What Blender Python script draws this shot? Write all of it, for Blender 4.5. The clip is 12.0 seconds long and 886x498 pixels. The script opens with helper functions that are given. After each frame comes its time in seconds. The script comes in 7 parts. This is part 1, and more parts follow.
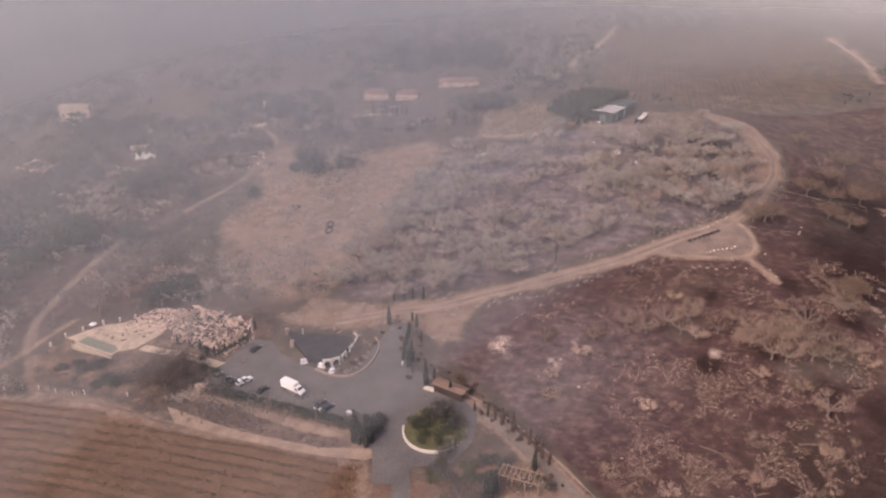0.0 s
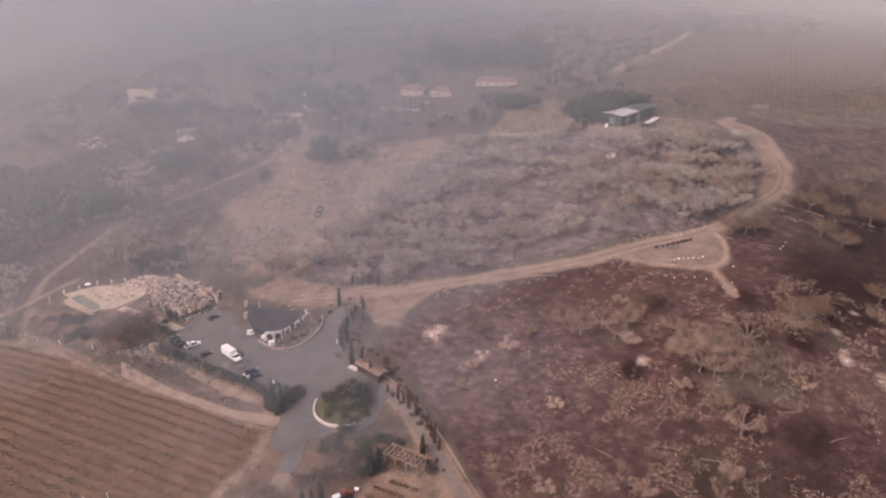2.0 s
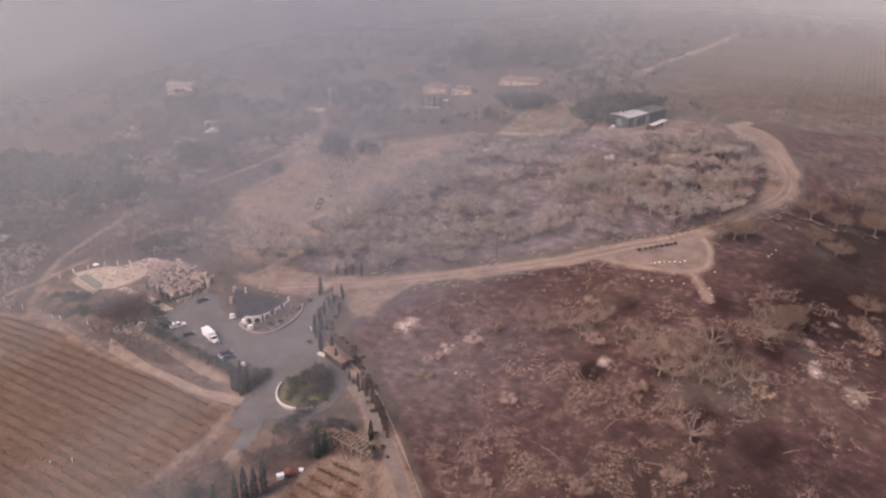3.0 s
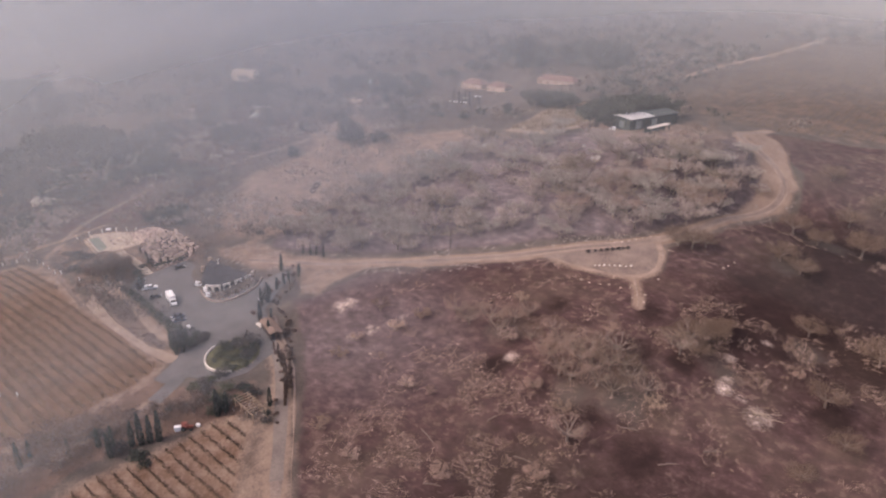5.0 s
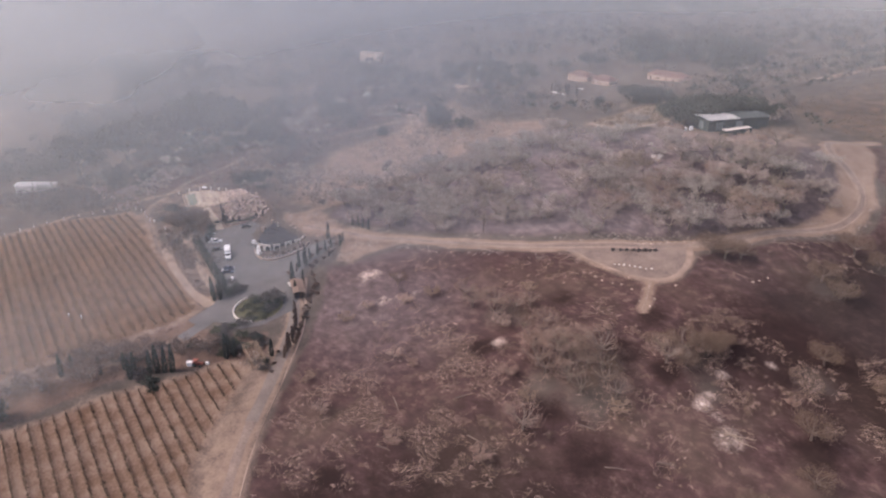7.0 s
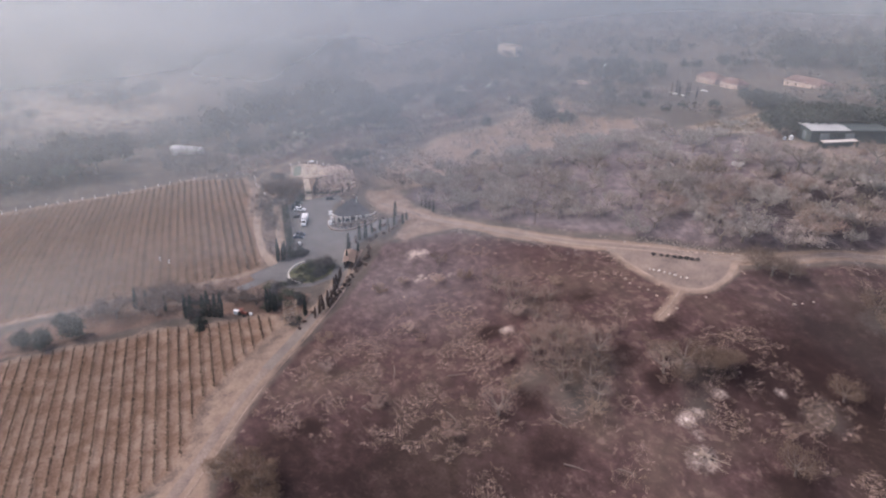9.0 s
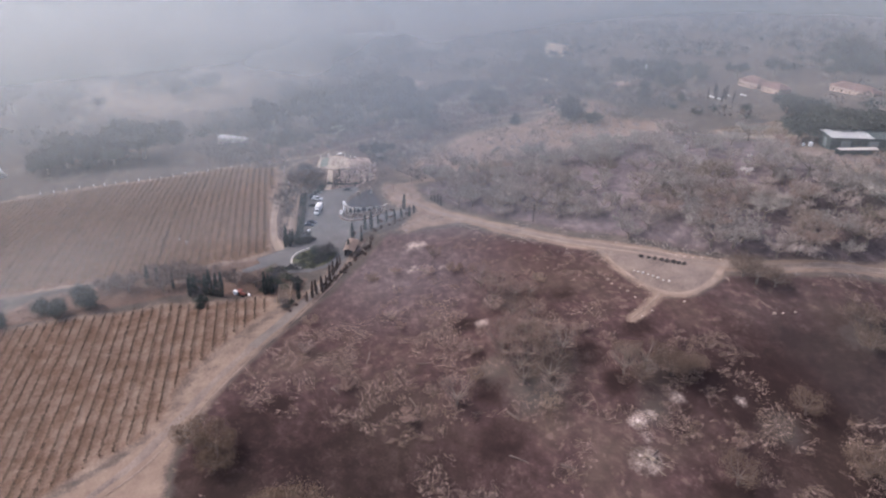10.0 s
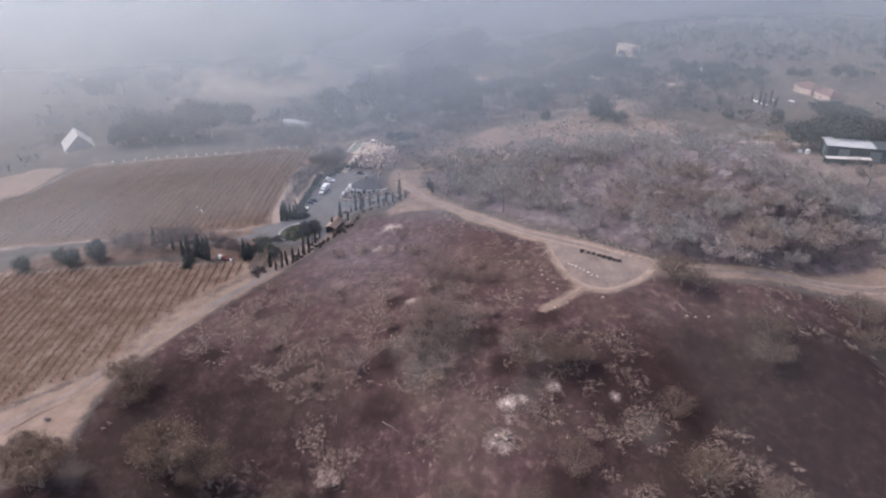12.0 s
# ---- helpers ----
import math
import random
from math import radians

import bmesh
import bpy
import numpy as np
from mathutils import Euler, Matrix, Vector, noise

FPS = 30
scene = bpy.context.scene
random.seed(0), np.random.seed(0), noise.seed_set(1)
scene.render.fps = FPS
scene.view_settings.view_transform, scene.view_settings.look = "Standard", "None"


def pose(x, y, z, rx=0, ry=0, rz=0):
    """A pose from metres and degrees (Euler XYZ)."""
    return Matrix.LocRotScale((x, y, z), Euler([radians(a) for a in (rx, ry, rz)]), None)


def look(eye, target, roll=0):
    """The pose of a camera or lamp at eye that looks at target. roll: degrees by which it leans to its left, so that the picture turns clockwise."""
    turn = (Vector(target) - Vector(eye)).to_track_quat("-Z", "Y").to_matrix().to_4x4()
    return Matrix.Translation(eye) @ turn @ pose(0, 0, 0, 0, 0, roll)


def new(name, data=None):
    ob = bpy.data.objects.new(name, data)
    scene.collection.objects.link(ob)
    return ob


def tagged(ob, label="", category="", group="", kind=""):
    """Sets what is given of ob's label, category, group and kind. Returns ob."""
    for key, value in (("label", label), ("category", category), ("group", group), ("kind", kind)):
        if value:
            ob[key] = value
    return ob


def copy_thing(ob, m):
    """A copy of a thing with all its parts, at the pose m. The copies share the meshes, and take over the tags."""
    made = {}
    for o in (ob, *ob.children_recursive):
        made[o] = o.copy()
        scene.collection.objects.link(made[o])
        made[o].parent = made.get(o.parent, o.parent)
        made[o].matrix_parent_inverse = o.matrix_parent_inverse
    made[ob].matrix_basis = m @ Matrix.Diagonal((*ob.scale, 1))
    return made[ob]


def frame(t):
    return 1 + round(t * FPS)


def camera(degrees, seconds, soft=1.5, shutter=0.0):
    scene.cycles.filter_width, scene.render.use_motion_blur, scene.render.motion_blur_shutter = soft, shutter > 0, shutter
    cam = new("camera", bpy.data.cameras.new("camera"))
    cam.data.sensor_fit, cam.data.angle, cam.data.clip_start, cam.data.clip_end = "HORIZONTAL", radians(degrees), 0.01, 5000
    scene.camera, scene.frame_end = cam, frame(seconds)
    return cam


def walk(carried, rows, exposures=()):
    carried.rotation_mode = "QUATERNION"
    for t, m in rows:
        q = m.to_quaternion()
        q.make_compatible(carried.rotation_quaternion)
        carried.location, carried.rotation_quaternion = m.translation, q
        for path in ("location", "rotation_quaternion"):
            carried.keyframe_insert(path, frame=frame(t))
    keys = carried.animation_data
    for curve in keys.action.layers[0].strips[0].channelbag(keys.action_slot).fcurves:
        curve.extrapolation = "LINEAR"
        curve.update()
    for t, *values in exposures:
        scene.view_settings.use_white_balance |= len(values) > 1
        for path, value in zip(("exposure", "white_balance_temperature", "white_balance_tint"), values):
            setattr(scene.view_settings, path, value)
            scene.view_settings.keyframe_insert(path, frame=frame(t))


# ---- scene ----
cam = camera(64.6, 12.0, 2.2)
PATH = [
    (0, (-0.016, -2.201, 126.4), (-0.021, -0.375, 125.584), -0.1),
    (0.5, (13.618, -3.541, 125.838), (13.543, -1.716, 125.024), -0.1),
    (1, (27.556, -4.283, 125.257), (27.407, -2.462, 124.444), -0.0),
    (1.5, (41.408, -4.92, 124.772), (41.186, -3.106, 123.961), 0.1),
    (2, (56.125, -4.902, 124.401), (55.823, -3.098, 123.592), 0.2),
    (2.5, (70.725, -4.264, 124.375), (70.338, -2.478, 123.564), 0.2),
    (3, (85.886, -2.892, 124.317), (85.422, -1.124, 123.507), 0.3),
    (5, (146.195, 10.87, 123.981), (145.434, 12.529, 123.165), 0.6),
    (5.5, (160.28, 16.421, 124.002), (159.43, 18.035, 123.181), 0.7),
    (6, (172.818, 21.46, 124.121), (171.872, 23.015, 123.292), 0.9),
    (6.5, (183.16, 26.138, 123.956), (182.117, 27.626, 123.121), 0.8),
    (7, (192.798, 31.339, 124.046), (191.661, 32.752, 123.201), 0.8),
    (9, (231.61, 61.162, 123.281), (230.147, 62.221, 122.421), 0.6),
    (9.5, (241.378, 71.497, 123.018), (239.858, 72.47, 122.157), 0.6),
    (10, (251.646, 83.134, 123.031), (250.077, 84.024, 122.169), 0.6),
    (10.5, (261.242, 94.975, 122.994), (259.629, 95.783, 122.132), 0.5),
    (11, (270.528, 107.923, 122.838), (268.876, 108.646, 121.974), 0.5),
    (11.5, (278.952, 121.159, 122.65), (277.269, 121.806, 121.784), 0.4),
    (12, (287.178, 135.349, 122.147), (285.47, 135.923, 121.28), 0.4),
]
walk(cam, [(t, look(eye, target, roll)) for t, eye, target, roll in PATH], [(0, 0.52, 6900, 28), (6.5, 0.67, 6350, 22), (12, 0.76, 5660, 14)])


# ---- light ----
SUN_EL, SUN_AZ = 42.0, 230.0
world = bpy.data.worlds.new("smoky_sky")
scene.world = world
world.use_nodes = True
wn = world.node_tree.nodes
sky = wn.new("ShaderNodeTexSky")
sky.sky_type, sky.sun_disc = "NISHITA", False
sky.sun_elevation, sky.sun_rotation = radians(SUN_EL), radians(SUN_AZ)
sky.air_density, sky.dust_density, sky.ozone_density = 1.0, 6.0, 1.0
wn["Background"].inputs["Strength"].default_value = 0.14
world.node_tree.links.new(sky.outputs[0], wn["Background"].inputs["Color"])

sun = new("sun", bpy.data.lights.new("sun", "SUN"))
sun.data.energy, sun.data.angle, sun.data.color = 1.1, radians(12), (1.0, 0.9, 0.8)
az, el = radians(SUN_AZ), radians(SUN_EL)
sun.matrix_world = look((math.sin(az) * math.cos(el) * 500, math.cos(az) * math.cos(el) * 500, math.sin(el) * 500), (0, 0, 0))


# ---- ground shape: a sloping plain with broad hills and hollows (height, centre and breadth, hundreds of metres) ----
BASE = (-23.65, 0.07, 7.26)
HILLS = [
    (25.145, 1.785, 4.584, 2.830, 2.430),
    (-67.237, -3.371, 1.154, 1.410, 2.298),
    (12.650, 0.750, 3.018, 0.882, 0.944),
    (43.812, -3.049, 1.004, 0.878, 1.311),
    (-22.925, 1.277, 1.435, 0.423, 0.456),
    (-50.854, -6.602, 6.073, 2.166, 7.640),
    (19.729, 1.243, 1.434, 0.404, 0.712),
    (13.733, 1.225, 3.383, 0.768, 0.542),
    (-11.597, 1.966, 3.143, 1.503, 0.227),
    (-2.8, 0.92, 3.63, 0.26, 0.22),
]


def rise(x, y):
    """Height of the bare ground at x, y (numbers or arrays)."""
    z = BASE[0] + BASE[1] * x / 100 + BASE[2] * y / 100
    for top, cx, cy, sx, sy in HILLS:
        z = z + top * np.exp(-((x / 100 - cx) / sx) ** 2 - ((y / 100 - cy) / sy) ** 2)
    return z + 0.25 * np.sin(x * 0.19 + 0.6 * np.sin(y * 0.11)) * np.sin(y * 0.16 + 0.8 * np.sin(x * 0.07))


def h(x, y):
    return float(rise(x, y))


def value_noise(x, y, size, seed=0):
    """Smooth noise from 0 to 1 with blobs of that size."""
    u, v = np.asarray(x) / size, np.asarray(y) / size
    iu, iv = np.floor(u).astype(np.int64), np.floor(v).astype(np.int64)
    fu, fv = u - iu, v - iv
    fu, fv = fu * fu * (3 - 2 * fu), fv * fv * (3 - 2 * fv)

    def corner(a, b):
        n = (a * 374761393 + b * 668265263 + seed * 974634777) & 0x7FFFFFFF
        n = ((n ^ (n >> 13)) * 1274126177) & 0x7FFFFFFF
        return ((n ^ (n >> 16)) & 0xFFFF) / 65535.0
    low = corner(iu, iv) * (1 - fu) + corner(iu + 1, iv) * fu
    high = corner(iu, iv + 1) * (1 - fu) + corner(iu + 1, iv + 1) * fu
    return low * (1 - fv) + high * fv


def inside(poly, x, y, soft=3.0):
    """1 inside a polygon, 0 outside, with an edge that many metres wide."""
    x, y = np.asarray(x, float), np.asarray(y, float)
    odd, near = np.zeros(x.shape, bool), np.full(x.shape, 1e9)
    for (x0, y0), (x1, y1) in zip(poly, poly[1:] + poly[:1]):
        if y0 != y1:
            odd ^= ((y0 > y) != (y1 > y)) & (x < (x1 - x0) * (y - y0) / (y1 - y0) + x0)
        near = np.minimum(near, off_line([(x0, y0), (x1, y1)], x, y))
    return np.clip(0.5 + np.where(odd, near, -near) / soft, 0, 1)


def off_line(line, x, y):
    """Distance from a polyline."""
    best = np.full(np.shape(x), 1e9)
    for (x0, y0), (x1, y1) in zip(line, line[1:]):
        dx, dy = x1 - x0, y1 - y0
        k = np.clip(((x - x0) * dx + (y - y0) * dy) / (dx * dx + dy * dy + 1e-9), 0, 1)
        best = np.minimum(best, np.hypot(x - x0 - k * dx, y - y0 - k * dy))
    return best


def smooth_line(line, step=3.0):
    """A rounded line through the given places (Catmull-Rom)."""
    pts = [np.array(q, float) for q in line]
    pts = [2 * pts[0] - pts[1]] + pts + [2 * pts[-1] - pts[-2]]
    out = []
    for a, b, c, d in zip(pts, pts[1:], pts[2:], pts[3:]):
        n = max(1, int(np.linalg.norm(c - b) / step))
        for i in range(n):
            t = i / n
            out.append(0.5 * (2 * b + (c - a) * t + (2 * a - 5 * b + 4 * c - d) * t * t + (3 * b - a - 3 * c + d) * t ** 3))
    out.append(pts[-2])
    return [tuple(q) for q in out]


# ---- the plan ----
HILL_ROAD = smooth_line([(-40, 220), (-20, 223), (-4, 224), (14, 228.5), (30, 231.5), (47, 236), (70, 242.5), (88, 250.5), (107, 258.5), (120, 266.5),
                         (133, 280), (148, 304), (158, 321), (159, 333), (150, 343), (140, 355), (138, 372), (150, 400)])
LOWER_DRIVE = smooth_line([(-6, 186), (4, 177), (15, 167.5), (25, 155), (36, 139), (48, 121), (60, 106.5), (73, 93), (82, 83), (90, 70), (104, 52), (125, 25)])
MAIN_DRIVE = smooth_line([(-16, 185), (-17.6, 170), (-15.6, 160), (-12.4, 149), (-11.8, 138)])
FIELD_TRACK = smooth_line([(-11.8, 138), (-15, 126), (-22, 113), (-27, 102)])
WEST_ROAD = smooth_line([(-156, 222), (-162, 238), (-162, 256), (-157, 282), (-150, 301), (-138, 310), (-122, 331), (-108, 353), (-102, 380), (-101, 408), (-120, 440)])
WEST_TRACK = smooth_line([(-84, 172), (-118, 188), (-141, 198), (-152, 216)])
EDGE_TRACK = smooth_line([(-145, 238), (-162, 214), (-190, 178), (-212, 102), (-228, 50)])
FAR_TRACK = smooth_line([(91, 523), (110, 580), (145, 665), (190, 800)])
FAR_TRACK_EAST = smooth_line([(301, 486), (325, 545), (348, 607), (380, 720)])
HILL_PATH = smooth_line([(-52, 230), (-42, 250), (-32, 273), (-24, 295), (-13, 318)])
ROAD_BEND = [(141, 300), (149, 321), (150, 332), (144, 345), (137, 380), (148, 392), (156, 368), (161, 341), (165, 332), (163, 320), (147, 296)]
TURN_LOOP = smooth_line([(84, 244), (96, 241), (105, 239.8), (112, 240), (118, 243.4), (121.4, 249), (121.4, 257), (118.5, 264)])
SPUR = smooth_line([(115, 240.5), (117.4, 234), (119, 229), (119.6, 224.6)])

LOT = [(-78, 189), (-76, 201), (-69, 213), (-61, 211), (-56, 203), (-49, 198), (-37, 192), (-30, 195), (-25, 203), (-19, 215), (-13, 216), (-12, 203), (-9, 191),
       (1, 183), (6, 177), (10, 171), (8, 160), (2, 153), (-10, 151), (-13, 146), (-20, 146), (-21, 158), (-24, 164), (-30, 170), (-52, 178)]
TURNOUT = [(80, 244), (91, 241.5), (103, 239), (112, 239), (118.6, 242.4), (122.4, 248), (122.4, 258), (119.6, 265), (107, 260), (88, 252)]
APRON = [(-64, 226), (-52, 219), (-30, 213), (-22, 217), (-16, 218), (-8, 210), (-2, 203), (6, 205), (8, 214), (15, 222), (14, 233), (-4, 230), (-20, 229), (-44, 234)]
VINES_WEST = [(-150, 194), (-123, 188), (-84, 172), (-48, 161.5), (-23, 153), (-22, 144), (-29, 122), (-37, 107), (-43, 88), (-53, 56), (-66, 10), (-148, -8), (-164, 25), (-224, 42), (-210, 102), (-188, 174)]
VINES_SOUTH = [(14, 139), (24, 141), (28, 134), (37, 118), (45, 105.5), (54, 99), (65, 94.5), (72, 85.5), (75, 72), (80, 61), (88, 45), (98, 20), (-30, -10), (-34, 24), (-24, 48), (-17, 72), (-10, 88), (-3, 108), (5, 118)]
VINES_HILL = [(18, 372), (44, 352), (58, 362), (74, 427), (45, 447), (28, 430)]
VINES_FAR = [(100, 430), (140, 392), (215, 405), (300, 480), (345, 600), (390, 760), (150, 760), (120, 560), (95, 470)]
MEADOW = [(-84, 247), (-62, 238), (-42, 242), (-31, 273), (-18, 316), (-5, 338), (2, 360), (-10, 380), (-60, 372), (-98, 408), (-110, 380), (-92, 340), (-104, 300), (-92, 268)]
BURN_SLOPE = [(16, 180), (30, 160), (42, 140), (54, 122), (66, 108), (78, 99), (90, 92.5), (104, 89.5), (117, 87), (124, 76), (129, 58), (142, 20), (420, -60), (460, 300), (300, 440), (215, 403), (153, 393), (144, 372), (152, 350), (167, 340), (167, 322),
              (155, 302), (140, 280), (123.6, 262), (123.6, 247), (118.6, 240.6), (104, 237.6), (91, 240.8), (80, 243), (70, 240), (48, 231), (30, 226.5), (16, 222), (9, 212), (6, 203), (-2, 200)]
BURN_HILL = [(-42, 243), (-31, 273), (-18, 316), (-5, 338), (3, 358), (22, 352), (44, 346), (70, 352), (84, 348), (112, 352), (136, 356), (146, 340), (154, 330), (150, 320),
             (140, 298), (126, 277), (116, 270), (104, 263), (86, 257), (68, 249), (46, 243), (28, 238), (8, 234), (-20, 232), (-36, 232)]
DRIVE_VERGE = [(20, 152), (30, 134), (37, 118), (45, 105.5), (54, 99), (65, 94.5), (72, 85.5), (80, 92), (76, 99), (71, 104), (62, 112), (52, 124), (43, 137), (33, 150), (24, 158)]
DIRT_SOUTH = [(64, 102), (78, 96), (90, 90), (104, 87), (115, 85), (121, 74), (118, 46), (96, 40), (84, 60), (78, 80)]
GARDEN = [(-24, 150), (-12, 145), (2, 150), (12, 157), (22, 150), (18, 142), (4, 128), (-10, 112), (-16, 86), (-30, 40), (-44, 60), (-36, 100), (-26, 126)]
ESTATE = [(-150, 214), (-142, 232), (-104, 240), (-68, 232), (-60, 214), (-68, 206), (-78, 190), (-90, 180), (-120, 192), (-140, 200)]
HALL_YARD = [(-74, 200), (-66, 234), (-18, 234), (-18, 196), (-44, 186)]
BURN_WOODS = [(-62, 232), (-104, 246), (-118, 300), (-112, 345), (-130, 410), (-250, 425), (-290, 330), (-262, 245), (-170, 215), (-140, 235)]
HEDGE_PATH = [(-87, 186), (-81.6, 190), (-77.6, 185.4), (-33, 166.4), (-30, 164.6), (-34, 164.2), (-43, 167.2), (-57, 173.6), (-70, 180.6), (-80, 181.8)]
HEDGE_BED = [(-79.6, 181), (-69.6, 180), (-56.7, 173), (-42.8, 166.6), (-29.5, 162.6), (-27.3, 160.4), (-35.9, 160.4), (-46.8, 163.5), (-60.9, 168), (-72.5, 174.2)]
BORDER_PATH = [(-88.5, 181), (-74, 173.6), (-60.8, 167.6), (-46.6, 163.1), (-35.6, 160), (-20.7, 159), (-18.6, 156.4), (-22.7, 154.9), (-34, 156.4), (-48, 160.4), (-60.5, 164), (-83.4, 173)]
LOT_EDGE = [(-84, 178), (-80, 186), (-76, 187), (-30, 170), (-22, 163), (-22, 156), (-48, 163)]
FIELD_WEST = [(-470, 90), (-420, 240), (-500, 280), (-700, 250), (-700, 90)]
BARN_YARD = [(66, 340), (96, 330), (124, 334), (138, 350), (132, 372), (112, 392), (76, 372)]
VILLA_YARD = [(-64, 412), (16, 408), (30, 470), (48, 500), (30, 522), (-66, 508)]
FIELD_TAN = [(-160, -22), (-166, 21), (-231, 36), (-247, 12), (-222, -30)]


def cover(x, y):
    """How much of each kind of ground lies at x, y: burnt, vineyard soil, dry meadow, ash; packed dirt, garden, pale
    ground of fields and far land.
    """
    def both(a, b):
        return np.maximum(a, b)
    burn = both(both(inside(BURN_SLOPE, x, y, 5), inside(BURN_HILL, x, y, 6)), 0.68 * inside(BURN_WOODS, x, y, 25))
    for ax, ay, ra in ((119, 193, 17), (126, 184, 10), (81, 203, 11), (108, 180, 8), (141, 214, 9), (172, 228, 9), (150, 205, 8), (164, 271, 10), (178, 299, 14), (127, 112, 9), (126, 88, 9)):
        burn = burn - 0.55 * np.clip(1.25 - np.hypot(x - ax, y - ay) / ra, 0, 1) * burn
    soil = both(both(inside(VINES_WEST, x, y, 5), inside(VINES_SOUTH, x, y, 5)), 0.34 * inside(VINES_FAR, x, y, 30))
    meadow = inside(MEADOW, x, y, 14)
    ash = np.zeros(np.shape(x))
    for ax, ay, ra in ((150, 200, 2.5), (150.5, 204, 1.6), (160, 194, 3.4), (155, 198.4, 1.7), (88, 191.5, 2.4), (36, 192, 2.6), (19, 202, 4.0), (150, 213, 2.0),
                       (138, 214, 2.4), (20, 343, 3.0), (80, 320, 2.0),
                       (160, 226, 1.8), (44, 201, 1.6)):
        ash = both(ash, np.clip(0.95 - 0.8 * np.hypot(x - ax, y - ay) / (ra * 1.5), 0, 0.75))
    dirt = np.zeros(np.shape(x))
    for line, wide, share in ((HILL_ROAD, 1.8, 1.0), (LOWER_DRIVE, 1.6, 1.0), (WEST_ROAD, 1.2, 0.65), (WEST_TRACK, 1.2, 0.6), (EDGE_TRACK, 1.0, 0.62), (FIELD_TRACK, 1.0, 0.8), (SPUR, 0.5, 1.0), (FAR_TRACK, 2.5, 1.0),
                              (FAR_TRACK_EAST, 2.5, 1.0)):
        dirt = both(dirt, share * np.clip(1.0 - (off_line(line, x, y) - wide) / 3.0, 0, 1))
    dirt = both(dirt, 0.46 * inside(VINES_SOUTH, x, y, 5))
    dirt = both(dirt, 0.5 * inside(TURNOUT, x, y, 4))
    dirt = both(dirt, 0.8 * np.clip(1.0 - (off_line(TURN_LOOP, x, y) - 1.0) / 2.0, 0, 1))
    dirt = both(dirt, 0.72 * np.clip(1.0 - (off_line(HILL_PATH, x, y) - 1.2) / 3.0, 0, 1))
    dirt = both(dirt, 0.85 * inside(ROAD_BEND, x, y, 4))
    for poly, share in ((APRON, 0.7), (DIRT_SOUTH, 1.0), (DRIVE_VERGE, 0.66), (LOT_EDGE, 0.72)):
        dirt = both(dirt, share * inside(poly, x, y, 5))
    dirt = both(dirt, both(both(0.3 * inside(ESTATE, x, y, 8), 0.8 * inside(FIELD_TAN, x, y, 6)), 0.5 * inside(BARN_YARD, x, y, 12)))
    for line in (VINES_WEST + VINES_WEST[:1], VINES_SOUTH + VINES_SOUTH[:1], VINES_HILL + VINES_HILL[:1]):
        dirt = both(dirt, 0.6 * np.clip(1.0 - (off_line(line, x, y) - 1.0) / 3.0, 0, 1))
    garden = both(inside(GARDEN, x, y, 6), 0.55 * inside(ESTATE, x, y, 6))
    # fields and hilltop vineyard; a small pale share also rises from y 430 to 510
    pale_ground = both(both(0.55 * inside(FIELD_WEST, x, y, 90), 0.45 * inside(FIELD_TAN, x, y, 8)), both(0.9 * inside(VINES_HILL, x, y, 6), 0.2 * np.clip((y - 430) / 80, 0, 1)))
    return burn, soil, meadow, ash, dirt, garden, pale_ground


# ---- materials ----
def material(name, rough=0.9, metal=0.0):
    m = bpy.data.materials.new(name)
    m.use_nodes = True
    b = m.node_tree.nodes["Principled BSDF"]
    b.inputs["Roughness"].default_value, b.inputs["Metallic"].default_value = rough, metal
    b.inputs["Specular IOR Level"].default_value = 0.25
    return m, m.node_tree.nodes, m.node_tree.links, b


def noise_node(nodes, links, scale, detail=4, where=None, rough=0.6):
    n = nodes.new("ShaderNodeTexNoise")
    n.inputs["Scale"].default_value, n.inputs["Detail"].default_value, n.inputs["Roughness"].default_value = scale, detail, rough
    if where is not None:
        links.new(where, n.inputs["Vector"])
    return n.outputs["Fac"]


def ramp_node(nodes, links, fac, stops):
    r = nodes.new("ShaderNodeValToRGB")
    while len(r.color_ramp.elements) < len(stops):
        r.color_ramp.elements.new(0.5)
    for e, (at, colour) in zip(r.color_ramp.elements, stops):
        e.position, e.color = at, (*colour, 1)
    links.new(fac, r.inputs[0])
    return r.outputs[0]


def mix_node(nodes, links, fac, a, b, blend="MIX"):
    m = nodes.new("ShaderNodeMix")
    m.data_type, m.blend_type = "RGBA", blend
    for socket, value in ((m.inputs[0], fac), (m.inputs[6], a), (m.inputs[7], b)):
        if isinstance(value, (int, float)):
            socket.default_value = value
        elif isinstance(value, tuple):
            socket.default_value = (*value, 1)
        else:
            links.new(value, socket)
    return m.outputs[2]


def math_node(nodes, links, op, a, b=0.0, clamp=False):
    m = nodes.new("ShaderNodeMath")
    m.operation, m.use_clamp = op, clamp
    for socket, value in zip(m.inputs, (a, b)):
        if isinstance(value, (int, float)):
            socket.default_value = value
        else:
            links.new(value, socket)
    return m.outputs[0]


def place(nodes, links, scale=(1, 1, 1), turn=0.0):
    """World position, stretched and turned about z."""
    g = nodes.new("ShaderNodeNewGeometry")
    m = nodes.new("ShaderNodeMapping")
    m.inputs["Scale"].default_value, m.inputs["Rotation"].default_value = scale, (0, 0, radians(turn))
    links.new(g.outputs["Position"], m.inputs["Vector"])
    return m.outputs[0]


